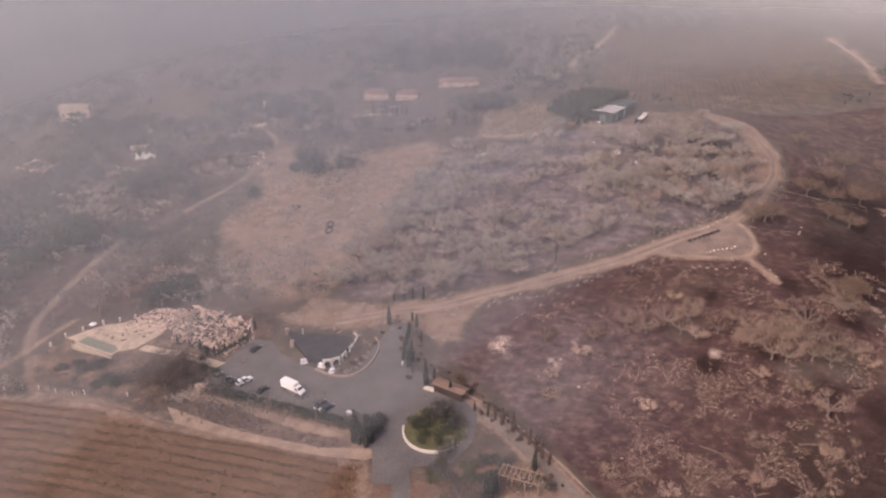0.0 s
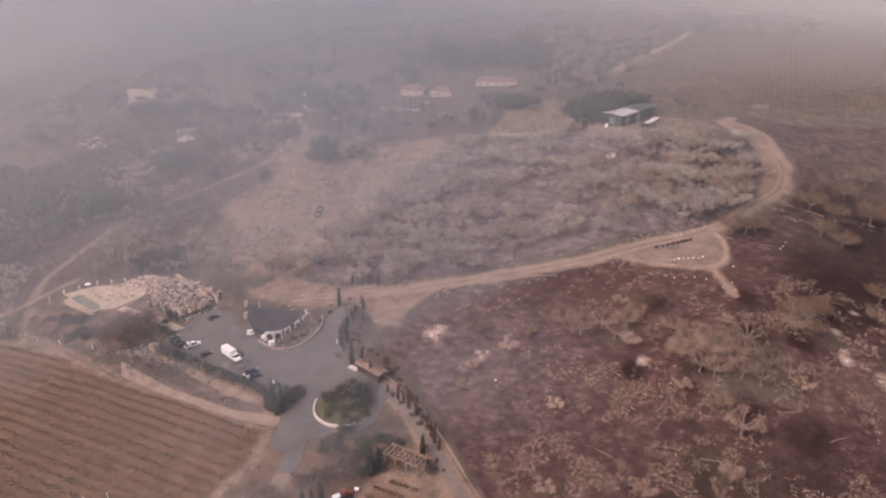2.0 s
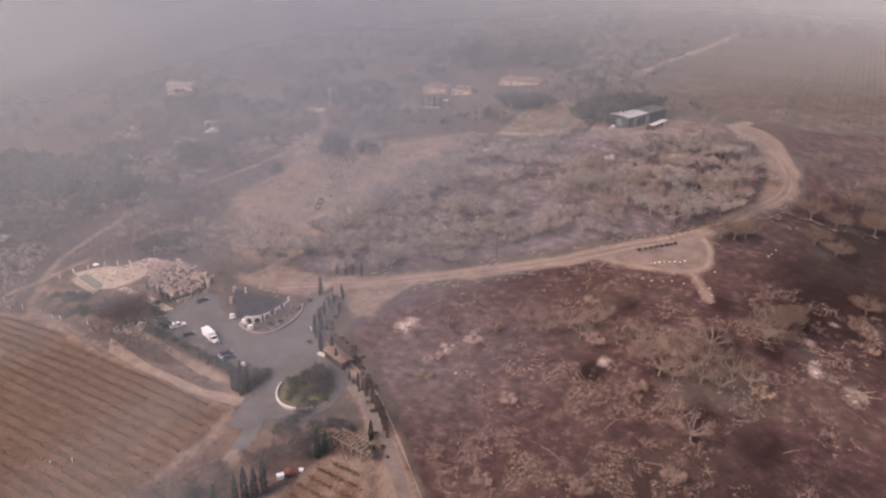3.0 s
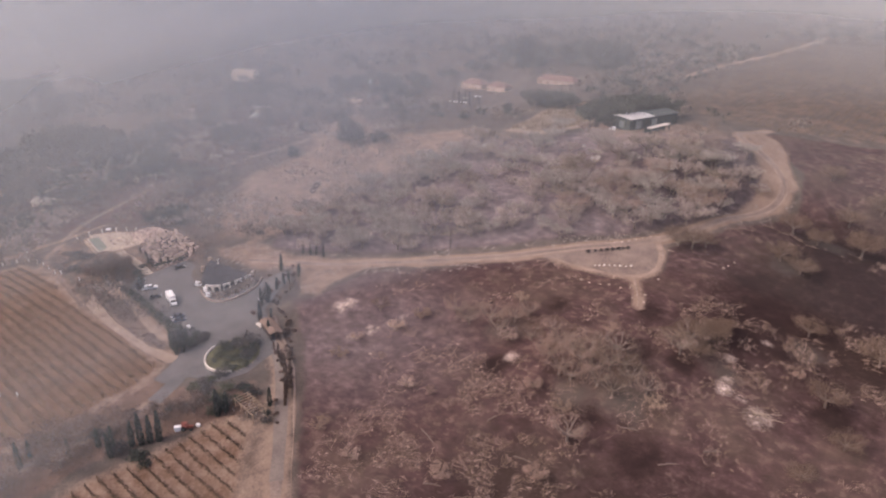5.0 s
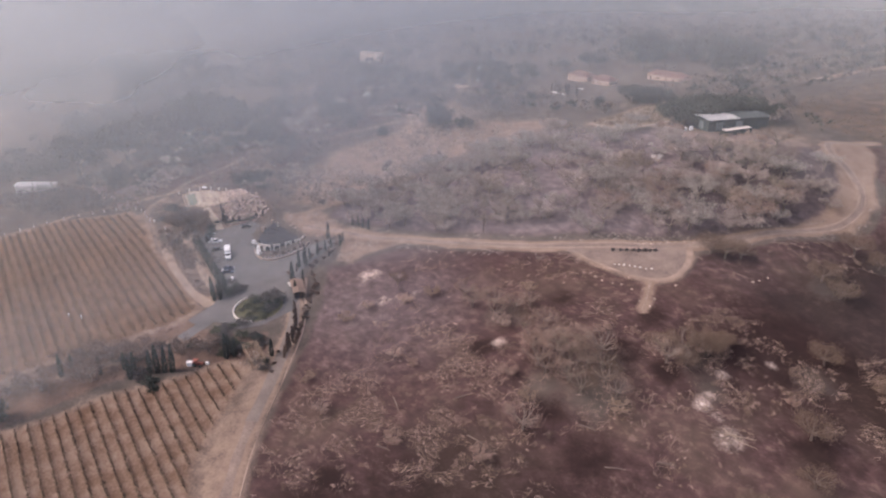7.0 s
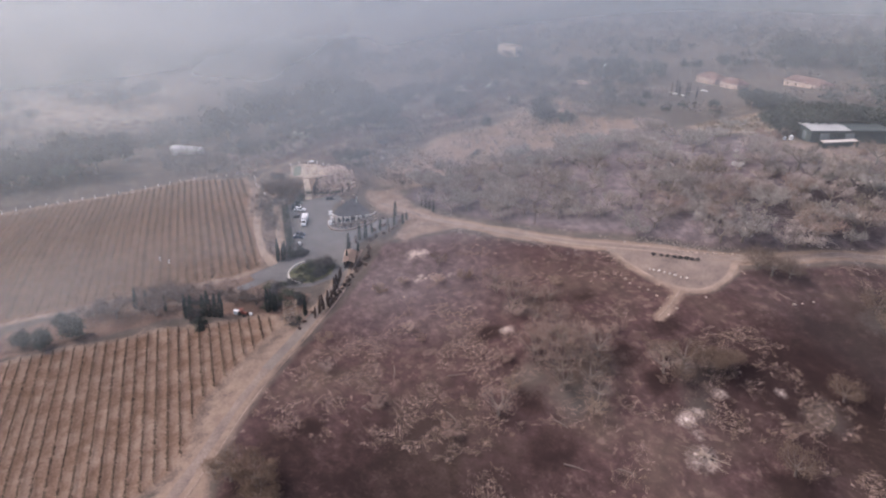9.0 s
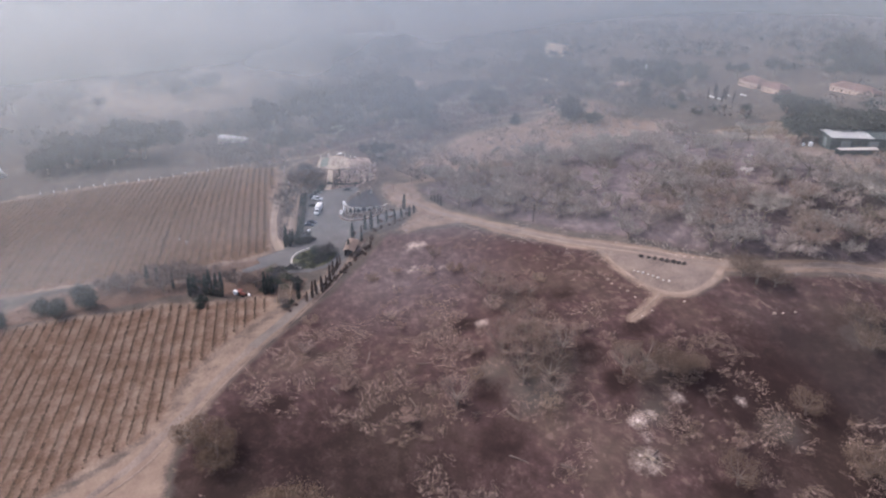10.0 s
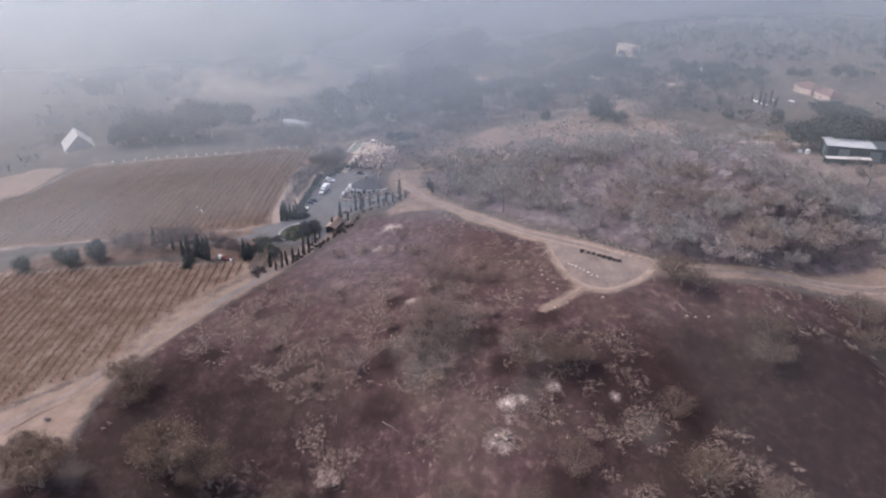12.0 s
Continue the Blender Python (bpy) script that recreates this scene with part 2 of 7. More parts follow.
def bumped(nodes, links, b, height, strength, distance):
    n = nodes.new("ShaderNodeBump")
    n.inputs["Strength"].default_value, n.inputs["Distance"].default_value = strength, distance
    links.new(height, n.inputs["Height"])
    links.new(n.outputs[0], b.inputs["Normal"])


def mottled(name, dark, light, scale=1.0, rough=0.9, metal=0.0, spread=0.25, island=0.0):
    """A plain surface with coarse and fine variation; island: how far single leaves or stones differ."""
    m, nodes, links, b = material(name, rough, metal)
    where = place(nodes, links)
    coarse, fine = noise_node(nodes, links, 0.35 * scale, 3, where), noise_node(nodes, links, 4.0 * scale, 5, where)
    fac = math_node(nodes, links, "ADD", math_node(nodes, links, "MULTIPLY", coarse, 0.5), math_node(nodes, links, "MULTIPLY", fine, 0.5))
    if island:
        g = nodes.new("ShaderNodeNewGeometry")
        o = nodes.new("ShaderNodeObjectInfo")
        fac = math_node(nodes, links, "ADD", math_node(nodes, links, "MULTIPLY", fac, 1 - island),
                        math_node(nodes, links, "MULTIPLY", math_node(nodes, links, "ADD", g.outputs["Random Per Island"], o.outputs["Random"]), island * 0.5))
    links.new(ramp_node(nodes, links, fac, [(0.5 - spread, dark), (0.5 + spread, light)]), b.inputs["Base Color"])
    return m


def ground_material():
    m, nodes, links, b = material("burnt_hill_ground", 0.95)
    b.inputs["Specular IOR Level"].default_value = 0.05
    where = place(nodes, links)
    streaked = place(nodes, links, (0.8, 1.1, 1.0), 28)
    big, mid, fine = noise_node(nodes, links, 0.03, 4, where), noise_node(nodes, links, 0.16, 5, where), noise_node(nodes, links, 1.3, 6, where, 0.7)
    streak = noise_node(nodes, links, 0.3, 7, streaked, 0.66)
    at = {}
    for layer, names in (("cover_a", ("burn", "soil", "meadow")), ("cover_b", ("dirt", "garden")), ("cover_c", ("ash", "pale_ground", "wild")), ("cover_d", ("dark_ground",))):
        a = nodes.new("ShaderNodeAttribute")
        a.attribute_name = layer
        s = nodes.new("ShaderNodeSeparateColor")
        links.new(a.outputs["Color"], s.inputs[0])
        for i, n in enumerate(names):
            at[n] = s.outputs[i]
    ragged = math_node(nodes, links, "ADD", math_node(nodes, links, "MULTIPLY", mid, 0.55), math_node(nodes, links, "MULTIPLY", fine, 0.45))

    def edge(name, sharp=2.2, bias=0.0):
        """The share of a ground kind, with a ragged border."""
        shifted = math_node(nodes, links, "ADD", at[name], math_node(nodes, links, "MULTIPLY", math_node(nodes, links, "SUBTRACT", ragged, 0.5), 1.4))
        return math_node(nodes, links, "ADD", math_node(nodes, links, "MULTIPLY", math_node(nodes, links, "SUBTRACT", shifted, 0.5 + bias), sharp), 0.5, True)
    wild = ramp_node(nodes, links, ragged, [(0.32, (0.06, 0.049, 0.043)), (0.5, (0.1, 0.082, 0.07)), (0.68, (0.17, 0.134, 0.11))])
    wild = mix_node(nodes, links, ramp_node(nodes, links, big, [(0.42, (0, 0, 0)), (0.6, (1, 1, 1))]), wild, mix_node(nodes, links, 0.5, wild, (0.07, 0.06, 0.055)))
    burnt = ramp_node(nodes, links, streak, [(0.34, (0.045, 0.029, 0.027)), (0.55, (0.082, 0.049, 0.047)), (0.66, (0.125, 0.082, 0.073)), (0.78, (0.223, 0.157, 0.138))])
    patch = noise_node(nodes, links, 0.5, 3, streaked, 0.55)
    burnt = mix_node(nodes, links, ramp_node(nodes, links, patch, [(0.55, (0, 0, 0)), (0.63, (1, 1, 1))]), burnt, mix_node(nodes, links, ramp_node(nodes, links, noise_node(nodes, links, 0.055, 3, streaked, 0.6), [(0.45, (0, 0, 0)), (0.58, (0.9, 0.9, 0.9))]), burnt, (0.15, 0.102, 0.088)))
    burnt = mix_node(nodes, links, ramp_node(nodes, links, mid, [(0.44, (0, 0, 0)), (0.62, (0.680, 0.680, 0.680))]), burnt, mix_node(nodes, links, 0.35, (0.051, 0.033, 0.030), burnt))
    burnt = mix_node(nodes, links, ramp_node(nodes, links, big, [(0.5, (0, 0, 0)), (0.66, (0.6, 0.6, 0.6))]), burnt, mix_node(nodes, links, 0.5, burnt, (0.15, 0.115, 0.085)))
    # ash colour, lightened and tinted mauve so haze is painted into the ground
    hazed_ash = ramp_node(nodes, links, streak, [(0.34, (0.09, 0.072, 0.077)), (0.5, (0.136, 0.108, 0.112)), (0.68, (0.215, 0.172, 0.166))])
    burnt = mix_node(nodes, links, at["wild"], burnt, hazed_ash)
    # burnt ground goes almost black where the dark share is high
    burnt = mix_node(nodes, links, math_node(nodes, links, "MULTIPLY", edge("dark_ground", 1.3), 0.94), burnt, mix_node(nodes, links, 0.16, (0.0195, 0.0122, 0.0116), burnt))
    soil = ramp_node(nodes, links, ragged, [(0.3, (0.1, 0.06, 0.041)), (0.5, (0.148, 0.091, 0.062)), (0.7, (0.2, 0.13, 0.092))])
    meadow = ramp_node(nodes, links, ragged, [(0.3, (0.105, 0.075, 0.061)), (0.48, (0.188, 0.135, 0.107)), (0.7, (0.295, 0.215, 0.168))])
    dirt = ramp_node(nodes, links, ragged, [(0.3, (0.155, 0.108, 0.084)), (0.5, (0.215, 0.155, 0.12)), (0.7, (0.28, 0.21, 0.165))])
    garden = ramp_node(nodes, links, ragged, [(0.3, (0.09, 0.06, 0.048)), (0.5, (0.138, 0.092, 0.072)), (0.7, (0.21, 0.143, 0.11))])
    pale_ground = ramp_node(nodes, links, ragged, [(0.3, (0.24, 0.19, 0.15)), (0.7, (0.36, 0.29, 0.23))])
    colour = mix_node(nodes, links, edge("pale_ground"), wild, pale_ground)
    colour = mix_node(nodes, links, edge("garden"), colour, garden)
    colour = mix_node(nodes, links, edge("meadow", 1.4), colour, meadow)
    colour = mix_node(nodes, links, edge("soil"), colour, soil)
    colour = mix_node(nodes, links, edge("burn"), colour, burnt)
    colour = mix_node(nodes, links, math_node(nodes, links, "MULTIPLY", edge("ash", 1.8, 0.05), ramp_node(nodes, links, streak, [(0.38, (0.15, 0.15, 0.15)), (0.56, (1, 1, 1))])), colour, ramp_node(nodes, links, fine, [(0.35, (0.32, 0.24, 0.2)), (0.65, (0.68, 0.56, 0.49))]))
    colour = mix_node(nodes, links, edge("dirt"), colour, dirt)
    links.new(colour, b.inputs["Base Color"])
    bumped(nodes, links, b, ragged, 0.5, 0.5)
    return m


GROUND = ground_material()
DIRT = mottled("packed_dirt", (0.17, 0.12, 0.095), (0.32, 0.24, 0.19), 0.6, 0.95, spread=0.15)
DIRT_BROWN = mottled("brown_trodden_dirt", (0.12, 0.09, 0.076), (0.255, 0.194, 0.162), 0.4, 0.95, spread=0.16)
DIRT_DULL = mottled("dull_bare_soil", (0.1, 0.074, 0.06), (0.2, 0.15, 0.122), 0.4, 0.95, spread=0.14)
DIRT_GREY = mottled("grey_brown_gravel", (0.12, 0.098, 0.086), (0.215, 0.175, 0.152), 0.5, 0.95, spread=0.16)
ASH_FLOOR = mottled("ash_and_soot", (0.09, 0.072, 0.066), (0.28, 0.23, 0.2), 1.0, 0.95, spread=0.14)
PAVING = mottled("grey_asphalt", (0.082, 0.077, 0.076), (0.14, 0.13, 0.127), 0.4, 0.85, spread=0.18)
BARK = mottled("scorched_bark", (0.14, 0.113, 0.096), (0.3, 0.25, 0.212), 1.5)
LOG_BARK = mottled("ashy_log_bark", (0.09, 0.07, 0.06), (0.24, 0.19, 0.16), 1.5)
CHAR = mottled("charred_wood", (0.035, 0.03, 0.03), (0.085, 0.07, 0.066), 1.5)
LEAF_DRY = mottled("scorched_oak_leaves", (0.205, 0.168, 0.148), (0.405, 0.338, 0.3), 0.3, island=0.32)
LEAF_RUSSET = mottled("brown_oak_leaves", (0.09, 0.061, 0.045), (0.21, 0.151, 0.113), 0.3, island=0.22)
BARK_PALE = mottled("ash_pale_bark", (0.19, 0.145, 0.112), (0.36, 0.285, 0.225), 1.5)
LEAF_TAN = mottled("dry_tan_oak_leaves", (0.18, 0.122, 0.098), (0.385, 0.275, 0.225), 0.3, island=0.3)
LEAF_OLIVE = mottled("heat_dulled_leaves", (0.2, 0.176, 0.156), (0.405, 0.362, 0.32), 0.3, island=0.32)
LEAF_SOOTY = mottled("sooty_grey_leaves", (0.045, 0.044, 0.041), (0.128, 0.116, 0.109), 0.3, island=0.5)
LEAF_DARK = mottled("dark_evergreen_leaves", (0.034, 0.039, 0.035), (0.086, 0.094, 0.076), 0.3, island=0.5)
LEAF_BROWN = mottled("browned_cypress_leaves", (0.065, 0.044, 0.036), (0.19, 0.132, 0.105), 0.3, island=0.5)
LEAF_GREEN = mottled("green_shrub_leaves", (0.05, 0.055, 0.036), (0.125, 0.128, 0.083), 0.3, island=0.5)
LEAF_MAUVE = mottled("purple_grey_twigs", (0.117, 0.087, 0.077), (0.270, 0.205, 0.180), 0.3, island=0.5)
VINE_LEAF = mottled("dry_vine_leaves", (0.076, 0.056, 0.034), (0.18, 0.132, 0.08), 0.4, island=0.4)
VINE_DARK = mottled("dark_bare_vines", (0.035, 0.026, 0.019), (0.1, 0.073, 0.05), 0.4, island=0.4)
LEAF_UMBER = mottled("umber_oak_leaves", (0.115, 0.078, 0.052), (0.275, 0.19, 0.132), 0.3, island=0.4)
LEAF_WOODS = mottled("smoked_woodland_leaves", (0.075, 0.062, 0.055), (0.21, 0.175, 0.15), 0.3, island=0.5)
BRUSH_GREY = mottled("dead_brown_brush", (0.16, 0.112, 0.082), (0.46, 0.345, 0.262), 0.3, island=0.5)
LEAF_ASH = mottled("ash_white_leaves", (0.5, 0.46, 0.42), (0.75, 0.7, 0.65), 0.3, island=0.3)
BRUSH = mottled("ash_pale_brush", (0.235, 0.168, 0.139), (0.67, 0.51, 0.425), 0.3, island=0.45)
TWIG = mottled("dead_grey_twigs", (0.150, 0.120, 0.098), (0.375, 0.315, 0.255), 0.3, island=0.6)
STONE_PALE = mottled("pale_stone", (0.38, 0.34, 0.3), (0.66, 0.61, 0.56), 2.0)
STUCCO_TAN = mottled("tan_stucco", (0.45, 0.345, 0.265), (0.6, 0.475, 0.38), 1.0)
STUCCO_PINK = mottled("pinkish_plaster", (0.34, 0.25, 0.205), (0.56, 0.44, 0.37), 1.0)
STUCCO_WHITE = mottled("white_stucco", (0.62, 0.58, 0.54), (0.8, 0.77, 0.73), 1.0)
RUBBLE = mottled("fire_rubble", (0.08, 0.047, 0.041), (0.64, 0.49, 0.42), 1.5, island=0.95)
TILE_ROOF = mottled("faded_red_roof_tiles", (0.26, 0.16, 0.137), (0.4, 0.265, 0.232), 1.5)
TAN_ROOF = mottled("tan_shingle_roof", (0.3, 0.21, 0.165), (0.46, 0.34, 0.275), 1.5)
DARK_ROOF = mottled("charred_roofing", (0.022, 0.022, 0.026), (0.062, 0.06, 0.066), 0.8)
METAL_WHITE = mottled("white_roof_metal", (0.68, 0.67, 0.66), (0.84, 0.83, 0.81), 0.5, 0.5)
METAL_GREEN = mottled("grey_green_metal", (0.10, 0.125, 0.125), (0.165, 0.19, 0.185), 0.5, 0.55)
WALL_DARK = mottled("dark_green_siding", (0.028, 0.04, 0.04), (0.055, 0.07, 0.068), 0.8, 0.7)
ISLAND_SOIL = mottled("planted_soil", (0.055, 0.06, 0.03), (0.16, 0.14, 0.075), 1.0)
WOOD = mottled("weathered_wood", (0.2, 0.14, 0.1), (0.4, 0.3, 0.22), 2.0)
CONCRETE = mottled("pale_concrete", (0.42, 0.37, 0.32), (0.62, 0.56, 0.5), 1.0)
WALL_STONE = mottled("brown_field_stone", (0.2, 0.155, 0.125), (0.38, 0.3, 0.25), 2.0)
SAND = mottled("pale_terrace_paving", (0.27, 0.205, 0.155), (0.48, 0.39, 0.305), 1.0, spread=0.15)
POOL_WATER = mottled("murky_green_water", (0.15, 0.16, 0.12), (0.2, 0.21, 0.16), 0.6, 0.2)
GLASS_DARK = mottled("dark_window_glass", (0.015, 0.018, 0.02), (0.03, 0.034, 0.036), 1.0, 0.12)
RUBBER = mottled("black_rubber", (0.015, 0.015, 0.015), (0.03, 0.03, 0.03), 2.0)
CAR_WHITE = mottled("white_vehicle_paint", (0.74, 0.73, 0.72), (0.82, 0.81, 0.8), 1.0, 0.35)
CAR_BLACK = mottled("black_vehicle_paint", (0.018, 0.02, 0.024), (0.032, 0.034, 0.038), 1.0, 0.3)
CAR_BLUE = mottled("dark_blue_vehicle_paint", (0.02, 0.028, 0.06), (0.035, 0.045, 0.085), 1.0, 0.3)
CAR_GREY = mottled("grey_green_vehicle_paint", (0.07, 0.085, 0.08), (0.1, 0.115, 0.11), 1.0, 0.35)
RED_PAINT = mottled("red_machine_paint", (0.2, 0.06, 0.042), (0.29, 0.095, 0.066), 1.0, 0.45)


# ---- mesh helpers ----
def mesh_of(name, verts, faces, mat=None, smooth=False):
    me = bpy.data.meshes.new(name)
    me.from_pydata([tuple(v) for v in verts], [], [tuple(f) for f in faces])
    if mat:
        me.materials.append(mat)
    if smooth:
        me.polygons.foreach_set("use_smooth", [True] * len(me.polygons))
    return me


def triangles(name, corners, mat):
    """A mesh of loose triangles: corners is n x 3 x 3."""
    n = len(corners)
    me = bpy.data.meshes.new(name)
    me.vertices.add(3 * n)
    me.vertices.foreach_set("co", np.asarray(corners, np.float32).ravel())
    me.loops.add(3 * n)
    me.loops.foreach_set("vertex_index", np.arange(3 * n, dtype=np.int32))
    me.polygons.add(n)
    me.polygons.foreach_set("loop_start", np.arange(0, 3 * n, 3, dtype=np.int32))
    me.update(calc_edges=True)
    me.validate()
    me.materials.append(mat)
    return me


def flecks(rng, centres, size, upright=0.0, flat=1.0):
    """Leaf-like triangles of random tilt at the centres; upright: how far they stretch upwards."""
    n = len(centres)
    a = rng.normal(size=(n, 3))
    a /= np.linalg.norm(a, axis=1)[:, None]
    b = np.cross(a, rng.normal(size=(n, 3)))
    b /= np.linalg.norm(b, axis=1)[:, None]
    a[:, 2] += upright * np.sign(a[:, 2])
    a[:, 2] *= flat
    b[:, 2] *= flat
    s = np.broadcast_to(np.asarray(size, float), (n,))[:, None] * rng.uniform(0.6, 1.4, (n, 1))
    return np.stack([centres + s * a, centres - 0.5 * s * a + 0.7 * s * b, centres - 0.5 * s * a - 0.7 * s * b], axis=1)


def tube(bm, a, b, ra, rb, sides=6):
    a, b = Vector(a), Vector(b)
    q = (b - a).to_track_quat("Z", "Y")
    rings = []
    for at, r in ((a, ra), (b, rb)):
        rings.append([bm.verts.new(at + q @ Vector((r * math.cos(2 * math.pi * i / sides), r * math.sin(2 * math.pi * i / sides), 0))) for i in range(sides)])
    for i in range(sides):
        bm.faces.new((rings[0][i], rings[0][(i + 1) % sides], rings[1][(i + 1) % sides], rings[1][i]))
    bm.faces.new(rings[1])
    bm.faces.new(rings[0][::-1])


def box(bm, x0, y0, z0, x1, y1, z1, m=None):
    vs = [bm.verts.new((x, y, z)) for z in (z0, z1) for x, y in ((x0, y0), (x1, y0), (x1, y1), (x0, y1))]
    for f in ((3, 2, 1, 0), (4, 5, 6, 7), (0, 1, 5, 4), (1, 2, 6, 5), (2, 3, 7, 6), (3, 0, 4, 7)):
        bm.faces.new([vs[i] for i in f])
    if m is not None:
        bmesh.ops.transform(bm, matrix=m, verts=vs)
    return vs


def bevel(bm, width=0.05, segments=1):
    bmesh.ops.bevel(bm, geom=bm.edges[:], offset=width, segments=segments, affect="EDGES", clamp_overlap=True)


def done(bm, name, mat):
    bmesh.ops.recalc_face_normals(bm, faces=bm.faces)
    me = bpy.data.meshes.new(name)
    bm.to_mesh(me)
    bm.free()
    me.materials.append(mat)
    return me


def part(name, bm, mat, parent, label=""):
    """Links a bmesh or mesh as one part of a thing."""
    me = bm if isinstance(bm, bpy.types.Mesh) else done(bm, name, mat)
    ob = new(name, me)
    ob.parent = parent
    return tagged(ob, label)


def thing(name, x, y, turn=0.0, label="", category="", group="", kind="", z=None):
    ob = new(name)
    ob.empty_display_size = 0.5
    ob.matrix_basis = pose(x, y, h(x, y) if z is None else z, 0, 0, turn)
    return tagged(ob, label, category, group, kind)


def structure(name, me, label="", category="", kind="structure"):
    return tagged(new(name, me), label, category, kind=kind)


def ribbon(line, width, lift=0.08, wobble=0.4, across=5, seed=3):
    """A strip of road laid on the ground along a line, with slightly uneven edges."""
    verts, faces = [], []
    pts = np.array(line)
    way = np.gradient(pts, axis=0)
    way /= np.linalg.norm(way, axis=1)[:, None]
    for i, ((x, y), (dx, dy)) in enumerate(zip(pts, way)):
        half = width / 2 + wobble * (float(value_noise(i * 3.0, 0.0, 7, seed)) - 0.5)
        for k in range(across):
            s = (2 * k / (across - 1) - 1) * half
            px, py = x - dy * s, y + dx * s
            edge = k in (0, across - 1)
            verts.append((px, py, h(px, py) + (lift - 0.25 if edge else lift)))
        if i:
            for k in range(across - 1):
                a = (i - 1) * across + k
                faces.append((a, a + across, a + across + 1, a + 1))
    return verts, [f[::-1] for f in faces]


def sheet(poly, lift=0.08, step=3.0, level=None):
    """A polygon laid on the ground, cut fine enough to follow it."""
    bm = bmesh.new()
    bm.faces.new([bm.verts.new((x, y, 0)) for x, y in poly])
    xs, ys = [q[0] for q in poly], [q[1] for q in poly]
    for low, high, axis in ((min(xs), max(xs), (1, 0, 0)), (min(ys), max(ys), (0, 1, 0))):
        at = low + step
        while at < high:
            bmesh.ops.bisect_plane(bm, geom=bm.verts[:] + bm.edges[:] + bm.faces[:], plane_co=[at * c for c in axis], plane_no=axis)
            at += step
    for v in bm.verts:
        v.co.z = (h(v.co.x, v.co.y) if level is None else level) + lift
    for f in bm.faces:
        if f.normal.z < 0:
            f.normal_flip()
    return bm


# ---- ground, roads and paving ----
def spread_lines(low, high, step, reach):
    """Grid lines: even between low and high, wider and wider out to reach."""
    out = list(np.arange(low, high + 0.1, step))
    gap, at = step, high
    while at < reach[1]:
        gap *= 1.13
        at += gap
        out.append(at)
    gap, at = step, low
    while at > reach[0]:
        gap *= 1.13
        at -= gap
        out.insert(0, at)
    return np.array(out)


def build_ground():
    xs, ys = spread_lines(-236, 236, 2.0, (-4600, 4600)), spread_lines(24, 424, 2.0, (-2600, 4600))
    gx, gy = np.meshgrid(xs, ys)
    gz = rise(gx, gy)
    far = np.hypot(gx - 100, gy - 200)
    flat = np.clip((far - 800) / 600, 0, 1)
    gz = gz + flat * flat * (3 - 2 * flat) * (np.minimum(gz, 40 + 25 * np.tanh((gz - 40) / 60)) - gz)
    nx, ny = len(xs), len(ys)
    verts = np.stack([gx, gy, gz], -1).reshape(-1, 3)
    i = np.arange(nx * (ny - 1)).reshape(ny - 1, nx)[:, :-1].ravel()
    me = mesh_of("ground", verts, np.stack([i, i + 1, i + nx + 1, i + nx], -1).tolist(), GROUND, True)
    burn, soil, meadow, ash, dirt, garden, pale_ground = (a.ravel() for a in cover(gx.ravel(), gy.ravel()))
    one = np.ones(len(verts))
    # share of darker ground: broad zones to the east and south, then the hill
    dark_ground = np.maximum(np.clip((gx - 0.35 * (gy - 230) - 124) / 26, 0, 1) * np.clip((gy - 196) / 30, 0, 1) * np.clip((345 - gy) / 40, 0, 1) * 0.95, np.clip((190 - gy) / 45, 0, 1) * np.clip((gx - 70) / 30, 0, 1) * 0.78)
    dark_ground = np.maximum(dark_ground, 0.5 * np.clip((gx - 78) / 45, 0, 1) * inside(BURN_HILL, gx, gy, 10))
    # round darker patches, then a broad one in the western hollow
    for ax, ay, ra in ((95, 112, 13), (84, 115, 12), (113, 101, 11), (80, 123, 8), (107, 122, 12), (121, 98, 14), (122, 132, 10), (132, 168, 9), (124, 204, 7), (124, 223, 6), (94, 219, 5), (116, 176, 6), (158, 255, 14), (179, 272, 14), (182, 245, 12),
                       (179, 202, 8), (149, 207, 4), (84, 187, 6), (104, 190, 6), (137, 204, 6)):
        dark_ground = np.maximum(dark_ground, np.clip(1.3 - np.hypot(gx - ax, gy - ay) / ra, 0, 0.9))
    dark_ground = np.maximum(dark_ground, np.clip(1.5 - np.hypot((gx + 215) / 52, (gy - 310) / 85), 0, 0.85))
    # share of ash with painted haze tint on the hill; ash patch on the slope
    ash_haze = np.maximum(inside(BURN_HILL, gx, gy, 8), 0.62 * np.clip(1.35 - np.hypot((gx - 32) / 1.15, gy - 190) / 34, 0, 1))
    for layer, three in (("cover_a", (burn, soil, meadow)), ("cover_b", (dirt, garden, one * 0)), ("cover_c", (ash, pale_ground, ash_haze.ravel())), ("cover_d", (dark_ground.ravel(), one * 0, one * 0))):
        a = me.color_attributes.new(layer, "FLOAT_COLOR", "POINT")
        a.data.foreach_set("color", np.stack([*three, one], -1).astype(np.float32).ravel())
    return structure("ground", me, "burnt and dry hillside ground with ash patches", "ground")


build_ground()
def beside(line, off):
    """The line moved sideways by so many metres."""
    pts = np.array(line)
    way = np.gradient(pts, axis=0)
    way /= np.linalg.norm(way, axis=1)[:, None]
    return [(x - dy * off, y + dx * off) for (x, y), (dx, dy) in zip(pts, way)]


